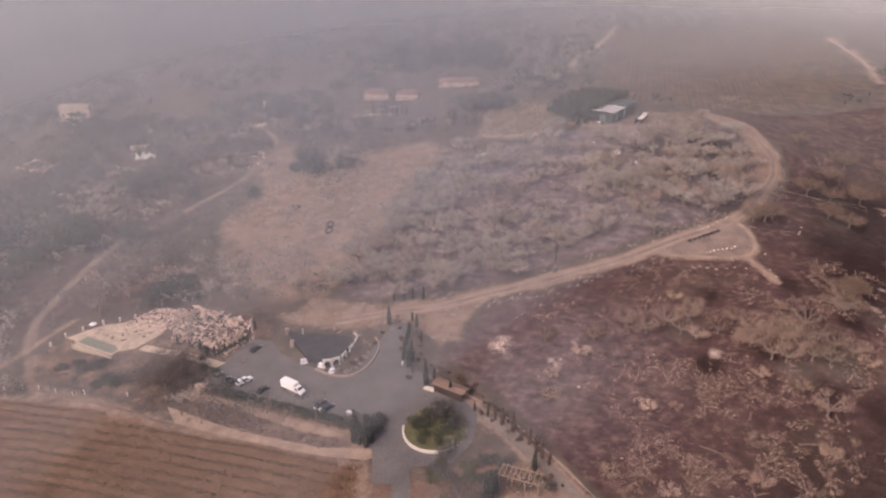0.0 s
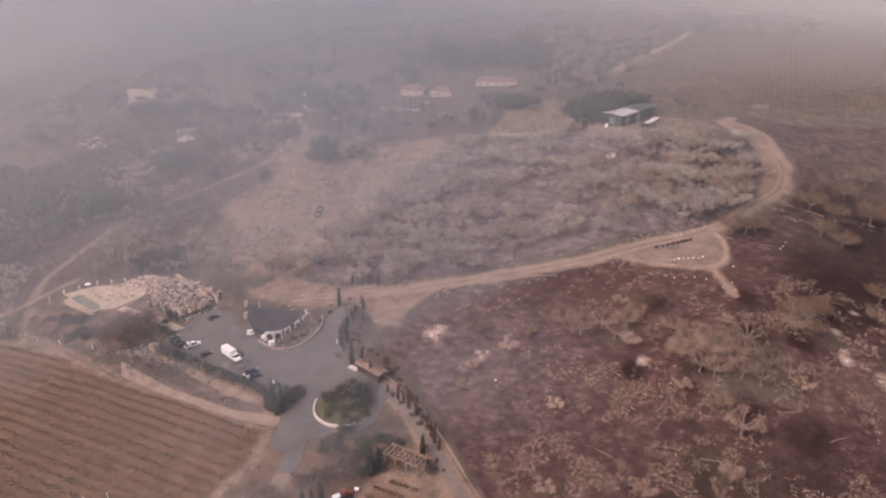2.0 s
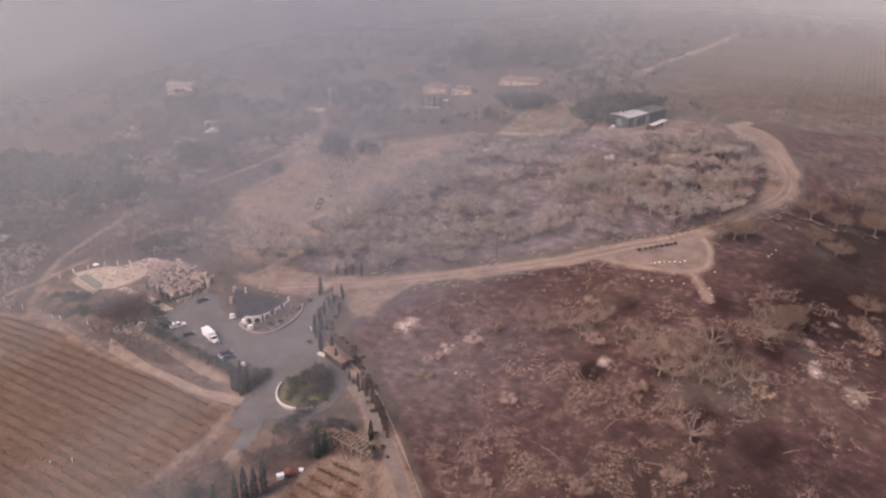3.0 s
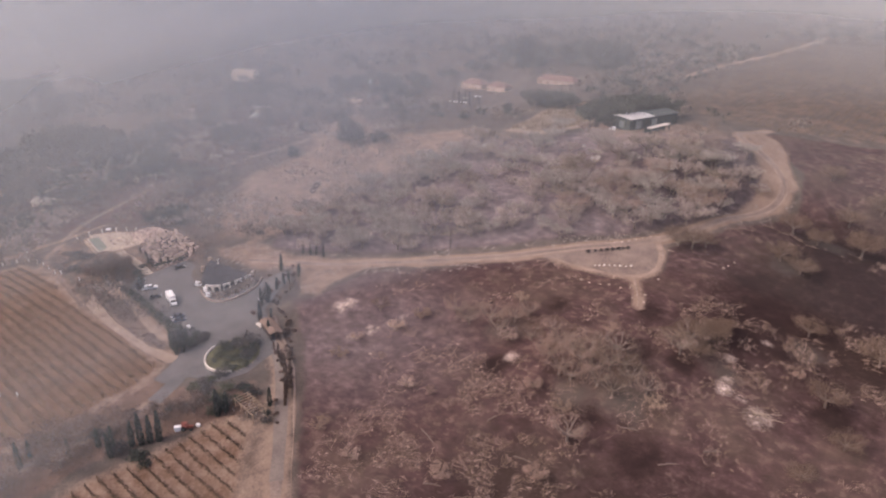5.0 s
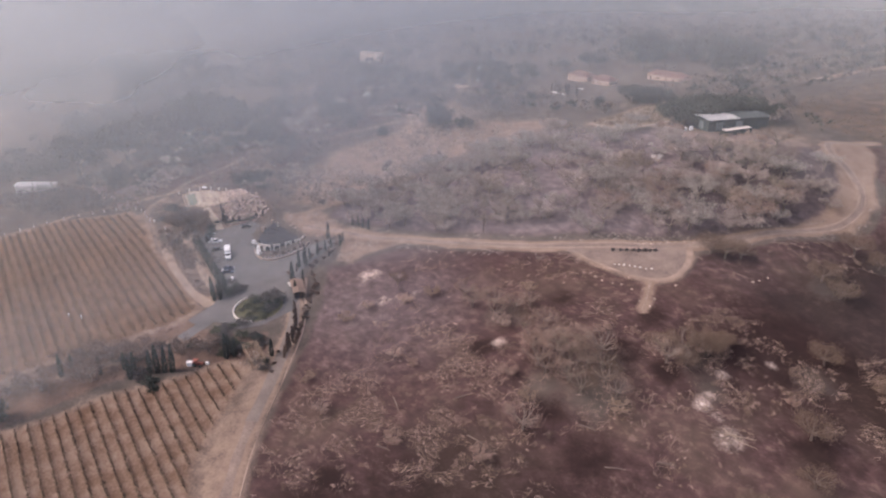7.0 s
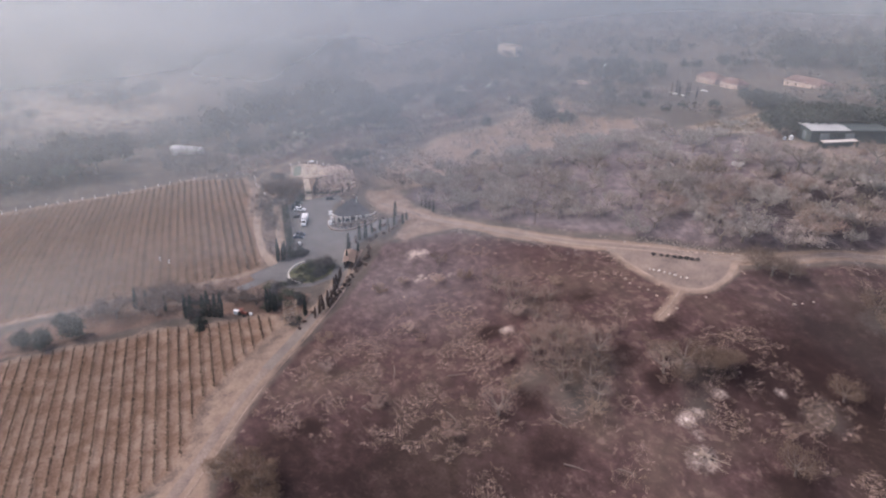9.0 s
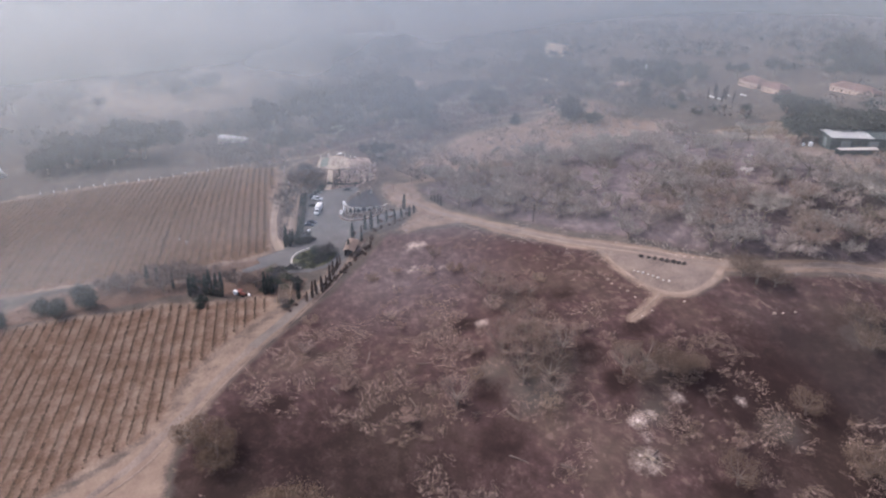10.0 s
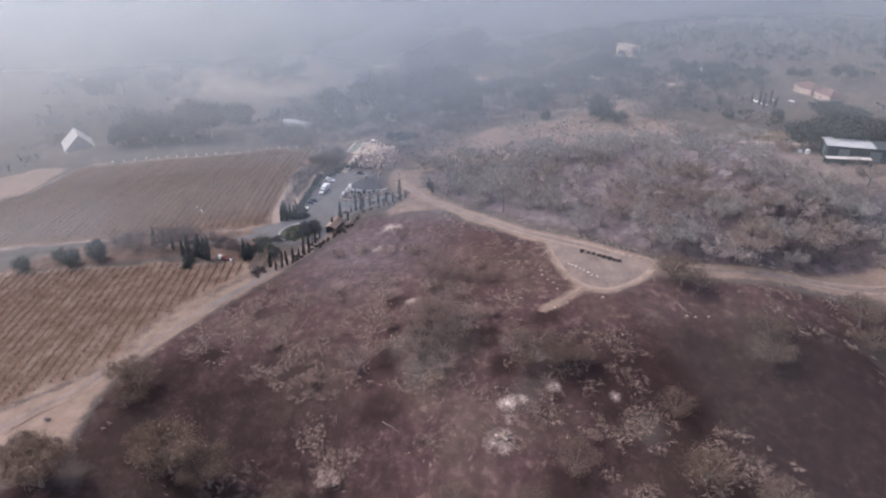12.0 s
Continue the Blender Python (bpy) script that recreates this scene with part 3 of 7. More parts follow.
for nm, line, wide, lift in (("dirt_road", HILL_ROAD, 5.0, 0.1), ("dirt_road", WEST_ROAD, 4.4, 0.12), ("dirt_track", WEST_TRACK, 2.6, 0.1), ("dirt_track", FIELD_TRACK, 2.8, 0.1),
                             ("dirt_road", [q for q in LOWER_DRIVE if q[1] < 128], 4.6, 0.1), ("dirt_track", FAR_TRACK, 4.5, 0.5), ("dirt_track", FAR_TRACK_EAST, 4.5, 0.5), ("dirt_track", SPUR, 1.6, 0.1)):
    structure(nm, mesh_of(nm, *ribbon(line, wide, lift, 1.2), DIRT if line in (FAR_TRACK, FAR_TRACK_EAST, SPUR) else DIRT_DULL if line in (WEST_ROAD, WEST_TRACK) else DIRT_BROWN, True), "packed dirt road with uneven edges", "road")
for line, off in ((HILL_ROAD, -1.25), (HILL_ROAD, 1.25), (LOWER_DRIVE, 4.0), ([q for q in WEST_ROAD if q[1] > 300], 0.0)):
    structure("wheel_rut", mesh_of("wheel_rut", *ribbon(beside(line, off), 0.7 if off > 3 else 1.2, 0.16, 0.9, 5, 9), DIRT, True), "pale dusty wheel rut along dirt road", "road")
structure("dirt_road", mesh_of("dirt_road", *ribbon([q for q in LOWER_DRIVE if q[1] > 125], 5.6, 0.11, 0.6), DIRT_GREY, True), "grey-brown gravel drive with uneven edges", "road")
for nm, poly, mat, text in (("garden_path", HEDGE_PATH, DIRT, "bare tan path along the hedge"), ("garden_path", BORDER_PATH, DIRT, "bare tan path beside the vineyard"), ("garden_bed", HEDGE_BED, DIRT_DULL, "bare mauve-brown planting bed")):
    structure(nm, done(sheet(poly, 0.12, 2.0), nm, mat), text, "pavement")
structure("driveway", mesh_of("driveway", *ribbon(MAIN_DRIVE, 7.6, 0.09, 0.5), PAVING, True), "worn grey asphalt driveway", "road")
structure("parking_lot", done(sheet(LOT, 0.16), "parking_lot", PAVING), "grey asphalt parking lot with a turning circle", "pavement")
structure("turnout", done(sheet(TURNOUT, 0.07), "turnout", DIRT_BROWN), "bare brown turnout beside the hill road", "pavement")
structure("dirt_track", mesh_of("dirt_track", *ribbon(TURN_LOOP, 2.6, 0.14, 1.6), DIRT, True), "pale dirt loop round the turnout", "road")


# ---- vegetation ----
def branching(rng, height, spread, limbs=5, lean=0.2, full=True):
    """Trunk and limbs of a broad tree: the bmesh and the places where its twigs end."""
    bm, tips = bmesh.new(), []
    fork = height * rng.uniform(0.24, 0.34)
    top = Vector((rng.normal() * lean, rng.normal() * lean, fork))
    r = 0.045 * height
    tube(bm, (0, 0, -0.4), top * 0.5, r * 1.25, r, 7)
    tube(bm, top * 0.5, top, r, r * 0.85, 7)
    for k in range(limbs):
        a = 2 * math.pi * (k + rng.uniform(-0.3, 0.3)) / limbs
        reach = spread * rng.uniform(0.38, 0.6)
        elbow = top + Vector((math.cos(a) * reach, math.sin(a) * reach, height * rng.uniform(0.16, 0.3)))
        tube(bm, top, elbow, r * 0.6, r * 0.36, 5)
        if full:
            tips += [top.lerp(elbow, 0.55) + Vector((0, 0, 0.34 * height)), elbow + Vector((0, 0, 0.22 * height))]
        for j in range(3):
            b = a + rng.uniform(-0.9, 0.9)
            out = spread * rng.uniform(0.2, 0.5)
            tip = elbow + Vector((math.cos(b) * out, math.sin(b) * out, height * rng.uniform(0.08, 0.34)))
            tube(bm, elbow, tip, r * 0.34, r * 0.12, 4)
            tips += [tip, elbow.lerp(tip, 0.5)] if full else [tip]
            for i in range(2 if full else 5):
                c = b + rng.uniform(-1.2, 1.2)
                end = tip + Vector((math.cos(c), math.sin(c), rng.uniform(-0.1, 0.9))) * spread * rng.uniform(0.12, 0.24)
                tube(bm, tip, end, r * 0.15, r * 0.06, 3)
                tips.append(end)
    return bm, tips


def crown_of(rng, tips, per_tip, clump, size):
    centres = np.concatenate([np.array(t) + rng.normal(size=(per_tip, 3)) * clump * np.array([1, 1, 0.7]) for t in tips])
    centres[:, 2] = np.maximum(centres[:, 2], 0.5)
    return flecks(rng, centres, size)


def tree(name, seed, height, spread, bark, leaf, per_tip, clump, size, label, group, limbs=5, full=True):
    rng = np.random.default_rng(seed)
    bm, tips = branching(rng, height, spread, limbs, 0.2, full)
    ob = thing(name, 0, 0, 0, label, "tree", group)
    part("trunk", bm, bark, ob)
    if per_tip:
        part("crown", triangles("crown", crown_of(rng, tips, per_tip, clump, size), leaf), leaf, ob)
    return ob


def plant(models, sites, rng, low=0.8, high=1.25, sink=0.1):
    """Sets out copies of the models; the first of each kind is the model itself."""
    fresh = list(models)
    for i, (x, y, *s) in enumerate(sites):
        k = s[0] if s else rng.uniform(low, high)
        turn = rng.uniform(0, 360)
        if i < len(fresh):
            fresh[i].matrix_basis = pose(x, y, h(x, y) - sink, 0, 0, turn)
        else:
            copy_thing(models[i % len(models)], pose(x, y, h(x, y) - sink, rng.uniform(-3, 3), rng.uniform(-3, 3), turn) @ Matrix.Diagonal((k, k, k * rng.uniform(0.85, 1.1), 1)))


def scatter(rng, x0, x1, y0, y1, gap, keep):
    """Places on a loose grid where keep(x, y), from 0 to 1, lets them stand."""
    gx, gy = np.meshgrid(np.arange(x0, x1, gap), np.arange(y0, y1, gap))
    gx = (gx + rng.uniform(-0.48, 0.48, gx.shape) * gap).ravel()
    gy = (gy + rng.uniform(-0.48, 0.48, gy.shape) * gap).ravel()
    ok = rng.uniform(size=gx.shape) < keep(gx, gy)
    return np.stack([gx[ok], gy[ok]], -1)


def clear_of_roads(x, y, gap=4.5):
    free = np.ones(np.shape(x))
    for line in (HILL_ROAD, LOWER_DRIVE, MAIN_DRIVE, FIELD_TRACK, WEST_ROAD, WEST_TRACK, EDGE_TRACK, SPUR):
        free = free * (off_line(line, x, y) > gap)
    free = free * (off_line(WEST_ROAD, x, y) > gap + 2.5)
    for poly in (LOT, TURNOUT, APRON, DIRT_SOUTH, DRIVE_VERGE, VINES_WEST, VINES_SOUTH, VINES_HILL, ESTATE):
        free = free * (inside(poly, x, y, 2) < 0.5)
    return free


rng = np.random.default_rng(11)
oak_models = [tree("scorched_oak", 20 + i, 6.2 + 0.4 * i, 4.6 + 0.25 * i, BARK, leaf, n + 9, 0.62, 0.25, text, "scorched oaks on the hillside")
              for i, (leaf, n, text) in enumerate(((LEAF_DRY, 11, "scorched oak with thin tan leaves on burnt slope"), (LEAF_OLIVE, 12, "heat-dulled oak with olive-grey crown on burnt slope"),
                                                   (LEAF_DRY, 8, "sparse scorched oak with pale bare limbs"), (LEAF_OLIVE, 9, "open olive-grey oak with pale limbs"),
                                                   (LEAF_DRY, 13, "dense dry oak with tan-grey crown"), (TWIG, 8, "leafless oak with fine pale grey twigs")))]
hill = scatter(rng, -45, 165, 225, 360, 7.6, lambda x, y: (inside(BURN_HILL, x, y, 2) > 0.5) * clear_of_roads(x, y) * (inside(BARN_YARD, x, y, 1) < 0.5) * (np.hypot(x - 84, y - 312) > 9) *
               np.clip(1.8 * value_noise(x, y, 26, 5) - 0.12 - 0.6 * (np.hypot(x - 30, y - 285) < 9) - 0.8 * (np.hypot(x - 62, y - 328) < 14), 0.2, 0.95))
plant(oak_models, hill.tolist(), rng, 0.6, 1.35)

slope_models = [tree("burnt_oak", 40 + i, 7.6, 4.8, BARK, leaf, n, 0.95, 0.13, text, "burnt oaks on the lower slope", 8, False)
                for i, (leaf, n, text) in enumerate(((LEAF_TAN, 14, "burnt oak with tan crown and pale limbs on blackened slope"), (LEAF_TAN, 20, "burnt oak with dry tan crown on blackened slope"),
                                                     (LEAF_TAN, 8, "burnt oak with sparse tan leaves and bare limbs"), (LEAF_RUSSET, 16, "burnt oak with dull brown crown on blackened slope")))]
SLOPE_OAKS = [(113, 167, 1.0), (109, 192.5, 1.0), (119, 199, 1.15), (138, 213, 1.2), (143.5, 217, 0.9), (62, 207, 0.8), (75, 206, 0.9), (68, 203, 0.8), (125, 190, 0.9), (104, 187.5, 0.95),
                     (99, 193, 0.8), (116, 186, 0.9), (121, 184, 0.85), (130, 188, 0.8), (83, 207, 0.7), (79, 201, 0.75), (34, 202, 0.6), (177, 206, 0.9), (161, 272, 1.15),
                     (168, 268, 1.0), (165, 300, 1.1), (174, 296, 1.0), (146, 222, 0.8),  (172, 236, 0.9), 
                     (192, 231, 1.1), (205, 240, 1.0), (97, 284, 1.25), (130, 291, 1.35), (134, 308, 1.4), (126, 330, 1.3), (93, 299, 1.1), (83, 273, 1.1), (115, 332, 1.2), (122, 342, 1.2), (110, 312, 1.1), (104, 276, 1.0), (118, 300, 1.0), (182, 192, 0.8), (150, 140, 0.8), (190, 300, 1.2),
                     (186, 322, 1.1), (178, 342, 1.0), (198, 332, 1.1), (212, 300, 1.2), (218, 330, 1.1), (230, 280, 1.2), (172, 178, 0.7), (91, 200, 0.7), (86, 211, 0.65), (97, 204, 0.7), (106, 196, 0.8), (112, 194, 0.9), (114, 190, 0.85), (108, 186, 0.8), (118, 193, 0.8), (122, 195, 0.75), (111, 200, 0.7), (101, 198, 0.7), (136, 207, 0.8), (133, 211, 0.7), (141, 209, 0.7)]
plant(slope_models, [q for q in SLOPE_OAKS if q[0] < 140], rng)
brown_models = [tree("brown_oak", 50 + i, 7.0, 4.8, LOG_BARK, leaf, int(n * 0.7), 0.8, 0.16, text, "brown oaks on the blackened slope", 7)
                for i, (leaf, n, text) in enumerate(((LEAF_RUSSET, 60, "scorched oak with rounded brown crown on blackened slope"), (LEAF_RUSSET, 40, "scorched oak with open brown crown on blackened slope"), (LEAF_RUSSET, 46, "burnt oak with dull umber crown on blackened slope")))]
plant(brown_models, [q for q in SLOPE_OAKS if q[0] >= 140], rng)
large_models = [tree("large_oak", 55 + i, 12.0, 7.4, BARK_PALE, LEAF_UMBER, 95, 1.2, 0.22, "large scorched oak with full umber crown on blackened slope", "large oaks on the slope", 8) for i in range(2)]
plant(large_models, [(132, 113), (128, 82), (139, 122, 0.75), (121, 78, 0.8), (125, 108, 0.6)], rng)
road_models = [tree("roadside_oak", 64 + i, 7.4, 5.4, BARK, LEAF_RUSSET, 26, 0.95, 0.17, "dark brown full-crowned oak beside the hill road", "oaks by the hill road", 8) for i in range(2)]
plant(road_models, [(131, 265), (126, 264.5, 0.8), (135.5, 268, 0.7)], rng)
dull_models = [tree("dull_oak", 58 + i, 7.4, 5.2, BARK, LEAF_UMBER, 46, 0.9, 0.18, "grey-brown thin-leaved oak beside the dirt drive", "dull oaks by the drive", 7) for i in range(2)]
plant(dull_models, [(86, 98.5, 0.85), (92, 103, 0.95), (99, 101, 0.8)], rng)

small = scatter(rng, 24, 175, 140, 242, 8.5, lambda x, y: (inside(BURN_SLOPE, x, y, 3) > 0.6) * clear_of_roads(x, y, 6) * 0.12 * np.clip(1.9 * value_noise(x, y, 24, 51) - 0.45, 0.05, 0.85) * (np.hypot(x - 158, y - 197) > 9))
twig_models = [tree("burnt_sapling", 45 + i, 3.2, 2.6, BARK_PALE, leaf, n, 0.4, 0.17, text, "burnt saplings on the lower slope", 6)
               for i, (leaf, n, text) in enumerate(((BRUSH, 10, "small burnt tree with pale twiggy crown"), (LEAF_TAN, 14, "small burnt tree with dry tan leaves"), (BRUSH_GREY, 8, "small leafless burnt tree")))]
plant(twig_models, small.tolist(), rng, 0.6, 1.25)

def shrub(name, seed, wide, tall, leaf, count, label, category="shrub", group="", size=0.24):
    """A rounded bush: a branching foot and a crown of clumps."""
    r = np.random.default_rng(seed)
    ob = thing(name, 0, 0, 0, label, category, group)
    bm = bmesh.new()
    for k in range(5):
        a = 6.283 * k / 5 + r.uniform(-0.4, 0.4)
        tube(bm, (0, 0, -0.2), (math.cos(a) * wide * 0.5, math.sin(a) * wide * 0.5, tall * 0.6), 0.07, 0.03, 4)
    part("stems", bm, BARK, ob)
    middles = r.normal(size=(14, 3))
    middles /= np.linalg.norm(middles, axis=1)[:, None]
    middles = middles * np.array([wide, wide, tall * 0.5]) * r.uniform(0.4, 0.75, (14, 1)) + np.array([0, 0, tall * 0.52])
    centres = (middles[:, None, :] + r.normal(size=(14, count, 3)) * np.array([wide, wide, tall * 0.5]) * 0.24).reshape(-1, 3)
    centres[:, 2] = np.maximum(centres[:, 2], 0.08)
    part("foliage", triangles("foliage", flecks(r, centres, size), leaf), leaf, ob)
    return ob


# dark trees near the barn, on the meadow's edge and round the houses
dark_models = [tree("evergreen_oak", 60 + i, 8.0, 6.2, BARK, LEAF_DARK, 26, 0.85, 0.36, "dark evergreen oak with dense unburnt crown", "dark evergreen oaks", 6) for i in range(3)]
plant(dark_models, [(72, 362, 1.2), (-111, 240, 0.6), (-105, 244, 0.5), (-118, 241, 0.5), (-98, 241, 0.4), (67, 367, 1.35), (71, 372, 1.5), (75, 376, 1.6), (78, 381, 1.5), (81, 385, 1.6), (84, 390, 1.6), (87, 394, 1.5), (90, 399, 1.6), (94, 403, 1.4), (98, 408, 1.3),
                    (64, 374, 1.3), (68, 380, 1.3), (76, 390, 1.5), (83, 398, 1.4), (91, 408, 1.2),
                    (-53, 354, 0.85), (-104, 392, 0.7), (16, 430, 1.25), (24, 433, 1.2), (32, 430, 1.1), (39, 427, 1.0), (10, 440, 1.0), (-76, 440, 1.1),
                    (-84, 470, 1.2), (-95, 482, 1.3), (-118, 452, 1.2), (-133, 470, 1.4), (-146, 464, 1.2), (-48, 572, 1.9), (-40, 566, 1.7), (-30, 570, 1.9), (-22, 566, 1.7), (-108, 470, 1.3), (-124, 482, 1.3), (-102, 458, 1.1),
                    (2, 576, 2.0), (12, 572, 2.0), (22, 578, 2.2), (32, 572, 2.0), (39, 570, 1.6), (-170, 430, 1.2), (-160, 440, 1.0), (-208, 440, 1.2), (-218, 448, 1.2), (-228, 440, 1.3), (-196, 452, 1.2), (-240, 452, 1.1),
                    (-300, 470, 1.4), (-286, 486, 1.3), (-232, 500, 1.2), (-60, 520, 1.3), (-20, 526, 1.2), (40, 520, 1.2), (-74, 500, 1.2), (62, 480, 1.0), (75, 462, 0.9), 
                    (-158, 346, 1.2), (-152, 352, 1.1), (-164, 354, 1.3), (-171, 300, 1.2), (-178, 306, 1.3), (-184, 298, 1.1), (-176, 312, 1.0), (-146, 296, 1.0), (-140, 292, 0.9)], rng)

plant([shrub("round_evergreen", 130, 8.0, 15.5, LEAF_DARK, 260, "rounded dark evergreen tree with dense crown", "tree", "rounded evergreens", 0.6)],
      [(-70, 353), (-96, 330, 0.4), (-128, 336, 0.45), (-140, 352, 0.5), (-118, 372, 0.45), (-150, 378, 0.55), (-134, 402, 0.5), (-166, 396, 0.5), (-196, 372, 0.6), (-210, 392, 0.55), (-60, 400, 0.45), (-72, 412, 0.5), (-20, 402, 0.4), (4, 412, 0.45), (-48, 420, 0.4), (-88, 428, 0.5), (-142, 428, 0.6), (-180, 446, 0.6), (-206, 340, 0.6), (-224, 360, 0.7), (-190, 322, 0.5), (-22, 79, 0.55), (-23, 69, 0.5), (-29, 63, 0.42), (-27, 48, 0.45), (-34, 77, 0.36), (-80, 358, 0.40), (-56, 356, 0.30), (-156, 346, 0.58), (-150, 351, 0.54), (-163, 352, 0.65), (-160, 358, 0.58), (-180, 306, 0.65), (-186, 312, 0.72), (-174, 300, 0.58), (-100, 452, 0.65), (-108, 462, 0.72), (-92, 458, 0.58),
       (-150, 462, 0.86), (-140, 458, 0.72), (-215, 440, 0.86), (-226, 446, 0.94), (-205, 446, 0.79), (22, 430, 0.72), (32, 428, 0.65), (14, 434, 0.58), (-46, 563, 1.22), (-36, 566, 1.37), (-24, 561, 1.22), (-1, 569, 1.22), (12, 566, 1.37), (26, 567, 1.44), (38, 564, 1.15)], rng)

# the tall trees in the valley
valley_models = [tree("valley_tree", 70 + i, 17.0, 7.6, BARK, LEAF_DARK, 46, 1.5, 0.75, "tall dark leafy tree in hazy valley", "tall valley trees", 7) for i in range(3)]
plant(valley_models, [(-266, 84, 1.0), (-258, 94, 1.25), (-268, 104, 0.9), (-274, 122, 1.35), (-256, 132, 1.5), (-288, 156, 1.1), (-252, 112, 0.75), (-260, 72, 0.8),
                      (-300, 236), (-280, 262), (-262, 300), (-284, 318), (-310, 296), (-256, 326), (-232, 316), (-216, 300), (-168, 294, 0.8), (-176, 300, 0.6), (-190, 286, 0.6), (-348, 300), (-390, 330), (-420, 350),
                      (-440, 396), (-456, 410), (-420, 404), (-470, 380), (-620, 205), (-632, 216), (-612, 190), (-640, 110), (-626, 96), (-650, 130), (-560, 330), (-540, 350), (-580, 360), (-520, 380), (-600, 60), (-520, 50), (-480, 30),
                      (-560, 190, 1.8), (-552, 178, 1.6), (-570, 200, 1.7), (-546, 204, 1.5)], rng, 1.25, 1.8)


def woods(name, seed, sites, height, clumps, per_clump, size, leaf, label, girth=0.5):
    """Many trees too far off or too dense to tell apart, as one thing."""
    r = np.random.default_rng(seed)
    n = len(sites)
    tall = height * r.uniform(0.65, 1.2, n)
    base = np.stack([sites[:, 0], sites[:, 1], rise(sites[:, 0], sites[:, 1])], -1)
    wide = tall * girth
    middle = base[:, None, :] + r.normal(size=(n, clumps, 3)) * np.stack([wide, wide, tall * 0.2], -1)[:, None, :] * 0.62
    middle[:, :, 2] += tall[:, None] * 0.62
    leaves = middle[:, :, None, :] + r.normal(size=(n, clumps, per_clump, 3)) * (tall * 0.085)[:, None, None, None]
    return structure(name, triangles(name, flecks(r, leaves.reshape(-1, 3), size), leaf), label, "trees", "stuff")


def bare_trunks(name, seed, sites, height, label):
    """Pale standing trunks with a few limbs, as thin blades."""
    r = np.random.default_rng(seed)
    out = []
    for x, y in sites:
        z, t, a = h(x, y), height * r.uniform(0.6, 1.2), r.uniform(0, 6.28)
        top = np.array([x + r.normal() * 0.5, y + r.normal() * 0.5, z + t])
        foot, side = np.array([x, y, z - 0.2]), np.array([math.cos(a), math.sin(a), 0]) * 0.16
        cross = np.array([-math.sin(a), math.cos(a), 0]) * 0.16
        out += [(foot - side, foot + side, top), (foot - cross, foot + cross, top)]
        for k in range(5):
            b, f = r.uniform(0, 6.28), r.uniform(0.35, 0.9)
            at = foot + (top - foot) * f
            out.append((at - [0, 0, 0.1], at + [0, 0, 0.1], at + np.array([math.cos(b), math.sin(b), 0.9]) * t * 0.24 * (1.3 - f)))
    return structure(name, triangles(name, np.array(out), TWIG), label, "trees", "stuff")


def wood_share(x, y):
    open_ground = np.maximum.reduce([inside(MEADOW, x, y, 14) * 0.93, inside(BURN_HILL, x, y, 4), inside(BURN_SLOPE, x, y, 4), inside(VINES_FAR, x, y, 8), inside(FIELD_WEST, x, y, 8), inside(FIELD_TAN, x, y, 4), inside(HALL_YARD, x, y, 2)])
    return clear_of_roads(x, y, 3.5) * (1 - open_ground)


left = scatter(rng, -260, -40, 172, 440, 5.6, lambda x, y: wood_share(x, y) * np.clip(1.7 * value_noise(x, y, 34, 8) + 0.05, 0.2, 0.95))
left = left[(np.hypot(left[:, 0] + 50, left[:, 1] - 281) > 13) & (np.hypot(left[:, 0] + 230, left[:, 1] - 264) > 17) & (np.hypot(left[:, 0] + 184, left[:, 1] - 402) > 17) & (np.hypot(left[:, 0] + 178, left[:, 1] - 388) > 9) & (np.hypot(left[:, 0] + 244, left[:, 1] - 400) > 20)]
kind_of = 0.6 * value_noise(left[:, 0], left[:, 1], 30, 61) + 0.4 * value_noise(left[:, 0], left[:, 1], 11, 62)
for low, high, seed, tall, leaf, text in ((-1.0, 0.47, 21, 9.6, LEAF_SOOTY, "dense sooty grey woods below hillside"), (0.47, 0.53, 5, 8.4, LEAF_WOODS, "smoked brown woods on hillside"),
                                          (0.53, 0.62, 6, 7.0, LEAF_MAUVE, "scorched mauve-grey woods on hillside"), (0.62, 2.0, 26, 6.8, LEAF_DRY, "dry tan-grey woods on hillside")):
    woods("scorched_woods", seed, left[(kind_of >= low) & (kind_of < high)], tall, 12, 13, 0.36, leaf, text)
bare_trunks("burnt_trunks", 7, left[::3], 6.5, "pale bare trunks standing in scorched woods")
north = scatter(rng, -470, 330, 400, 900, 10, lambda x, y: wood_share(x, y) * (1 - inside(VILLA_YARD, x, y, 4)) * np.clip(2.5 * value_noise(x, y, 55, 9) - 0.75, 0.05, 0.95))
woods("distant_woods", 8, north[::2], 9.5, 9, 8, 0.9, LEAF_DARK, "hazy dark woods on far slope")
woods("distant_woods", 18, north[1::2], 8.5, 10, 10, 0.8, LEAF_WOODS, "hazy grey-brown woods on far slope")
hollow = scatter(rng, -430, -185, 215, 440, 8.5, lambda x, y: wood_share(x, y) * np.clip(2.6 * value_noise(x, y, 38, 17) - 0.85, 0.0, 0.85) * (np.hypot(x + 232, y - 262) > 22) * (np.hypot(x + 318, y - 372) > 22) * (np.hypot(x + 366, y - 262) > 20) * (np.hypot(x + 180, y - 404) > 22) * (np.hypot(x + 246, y - 408) > 24))
woods("hollow_woods", 29, hollow, 11.0, 12, 12, 0.6, LEAF_DARK, "dark smoke-veiled woods in the western hollow")
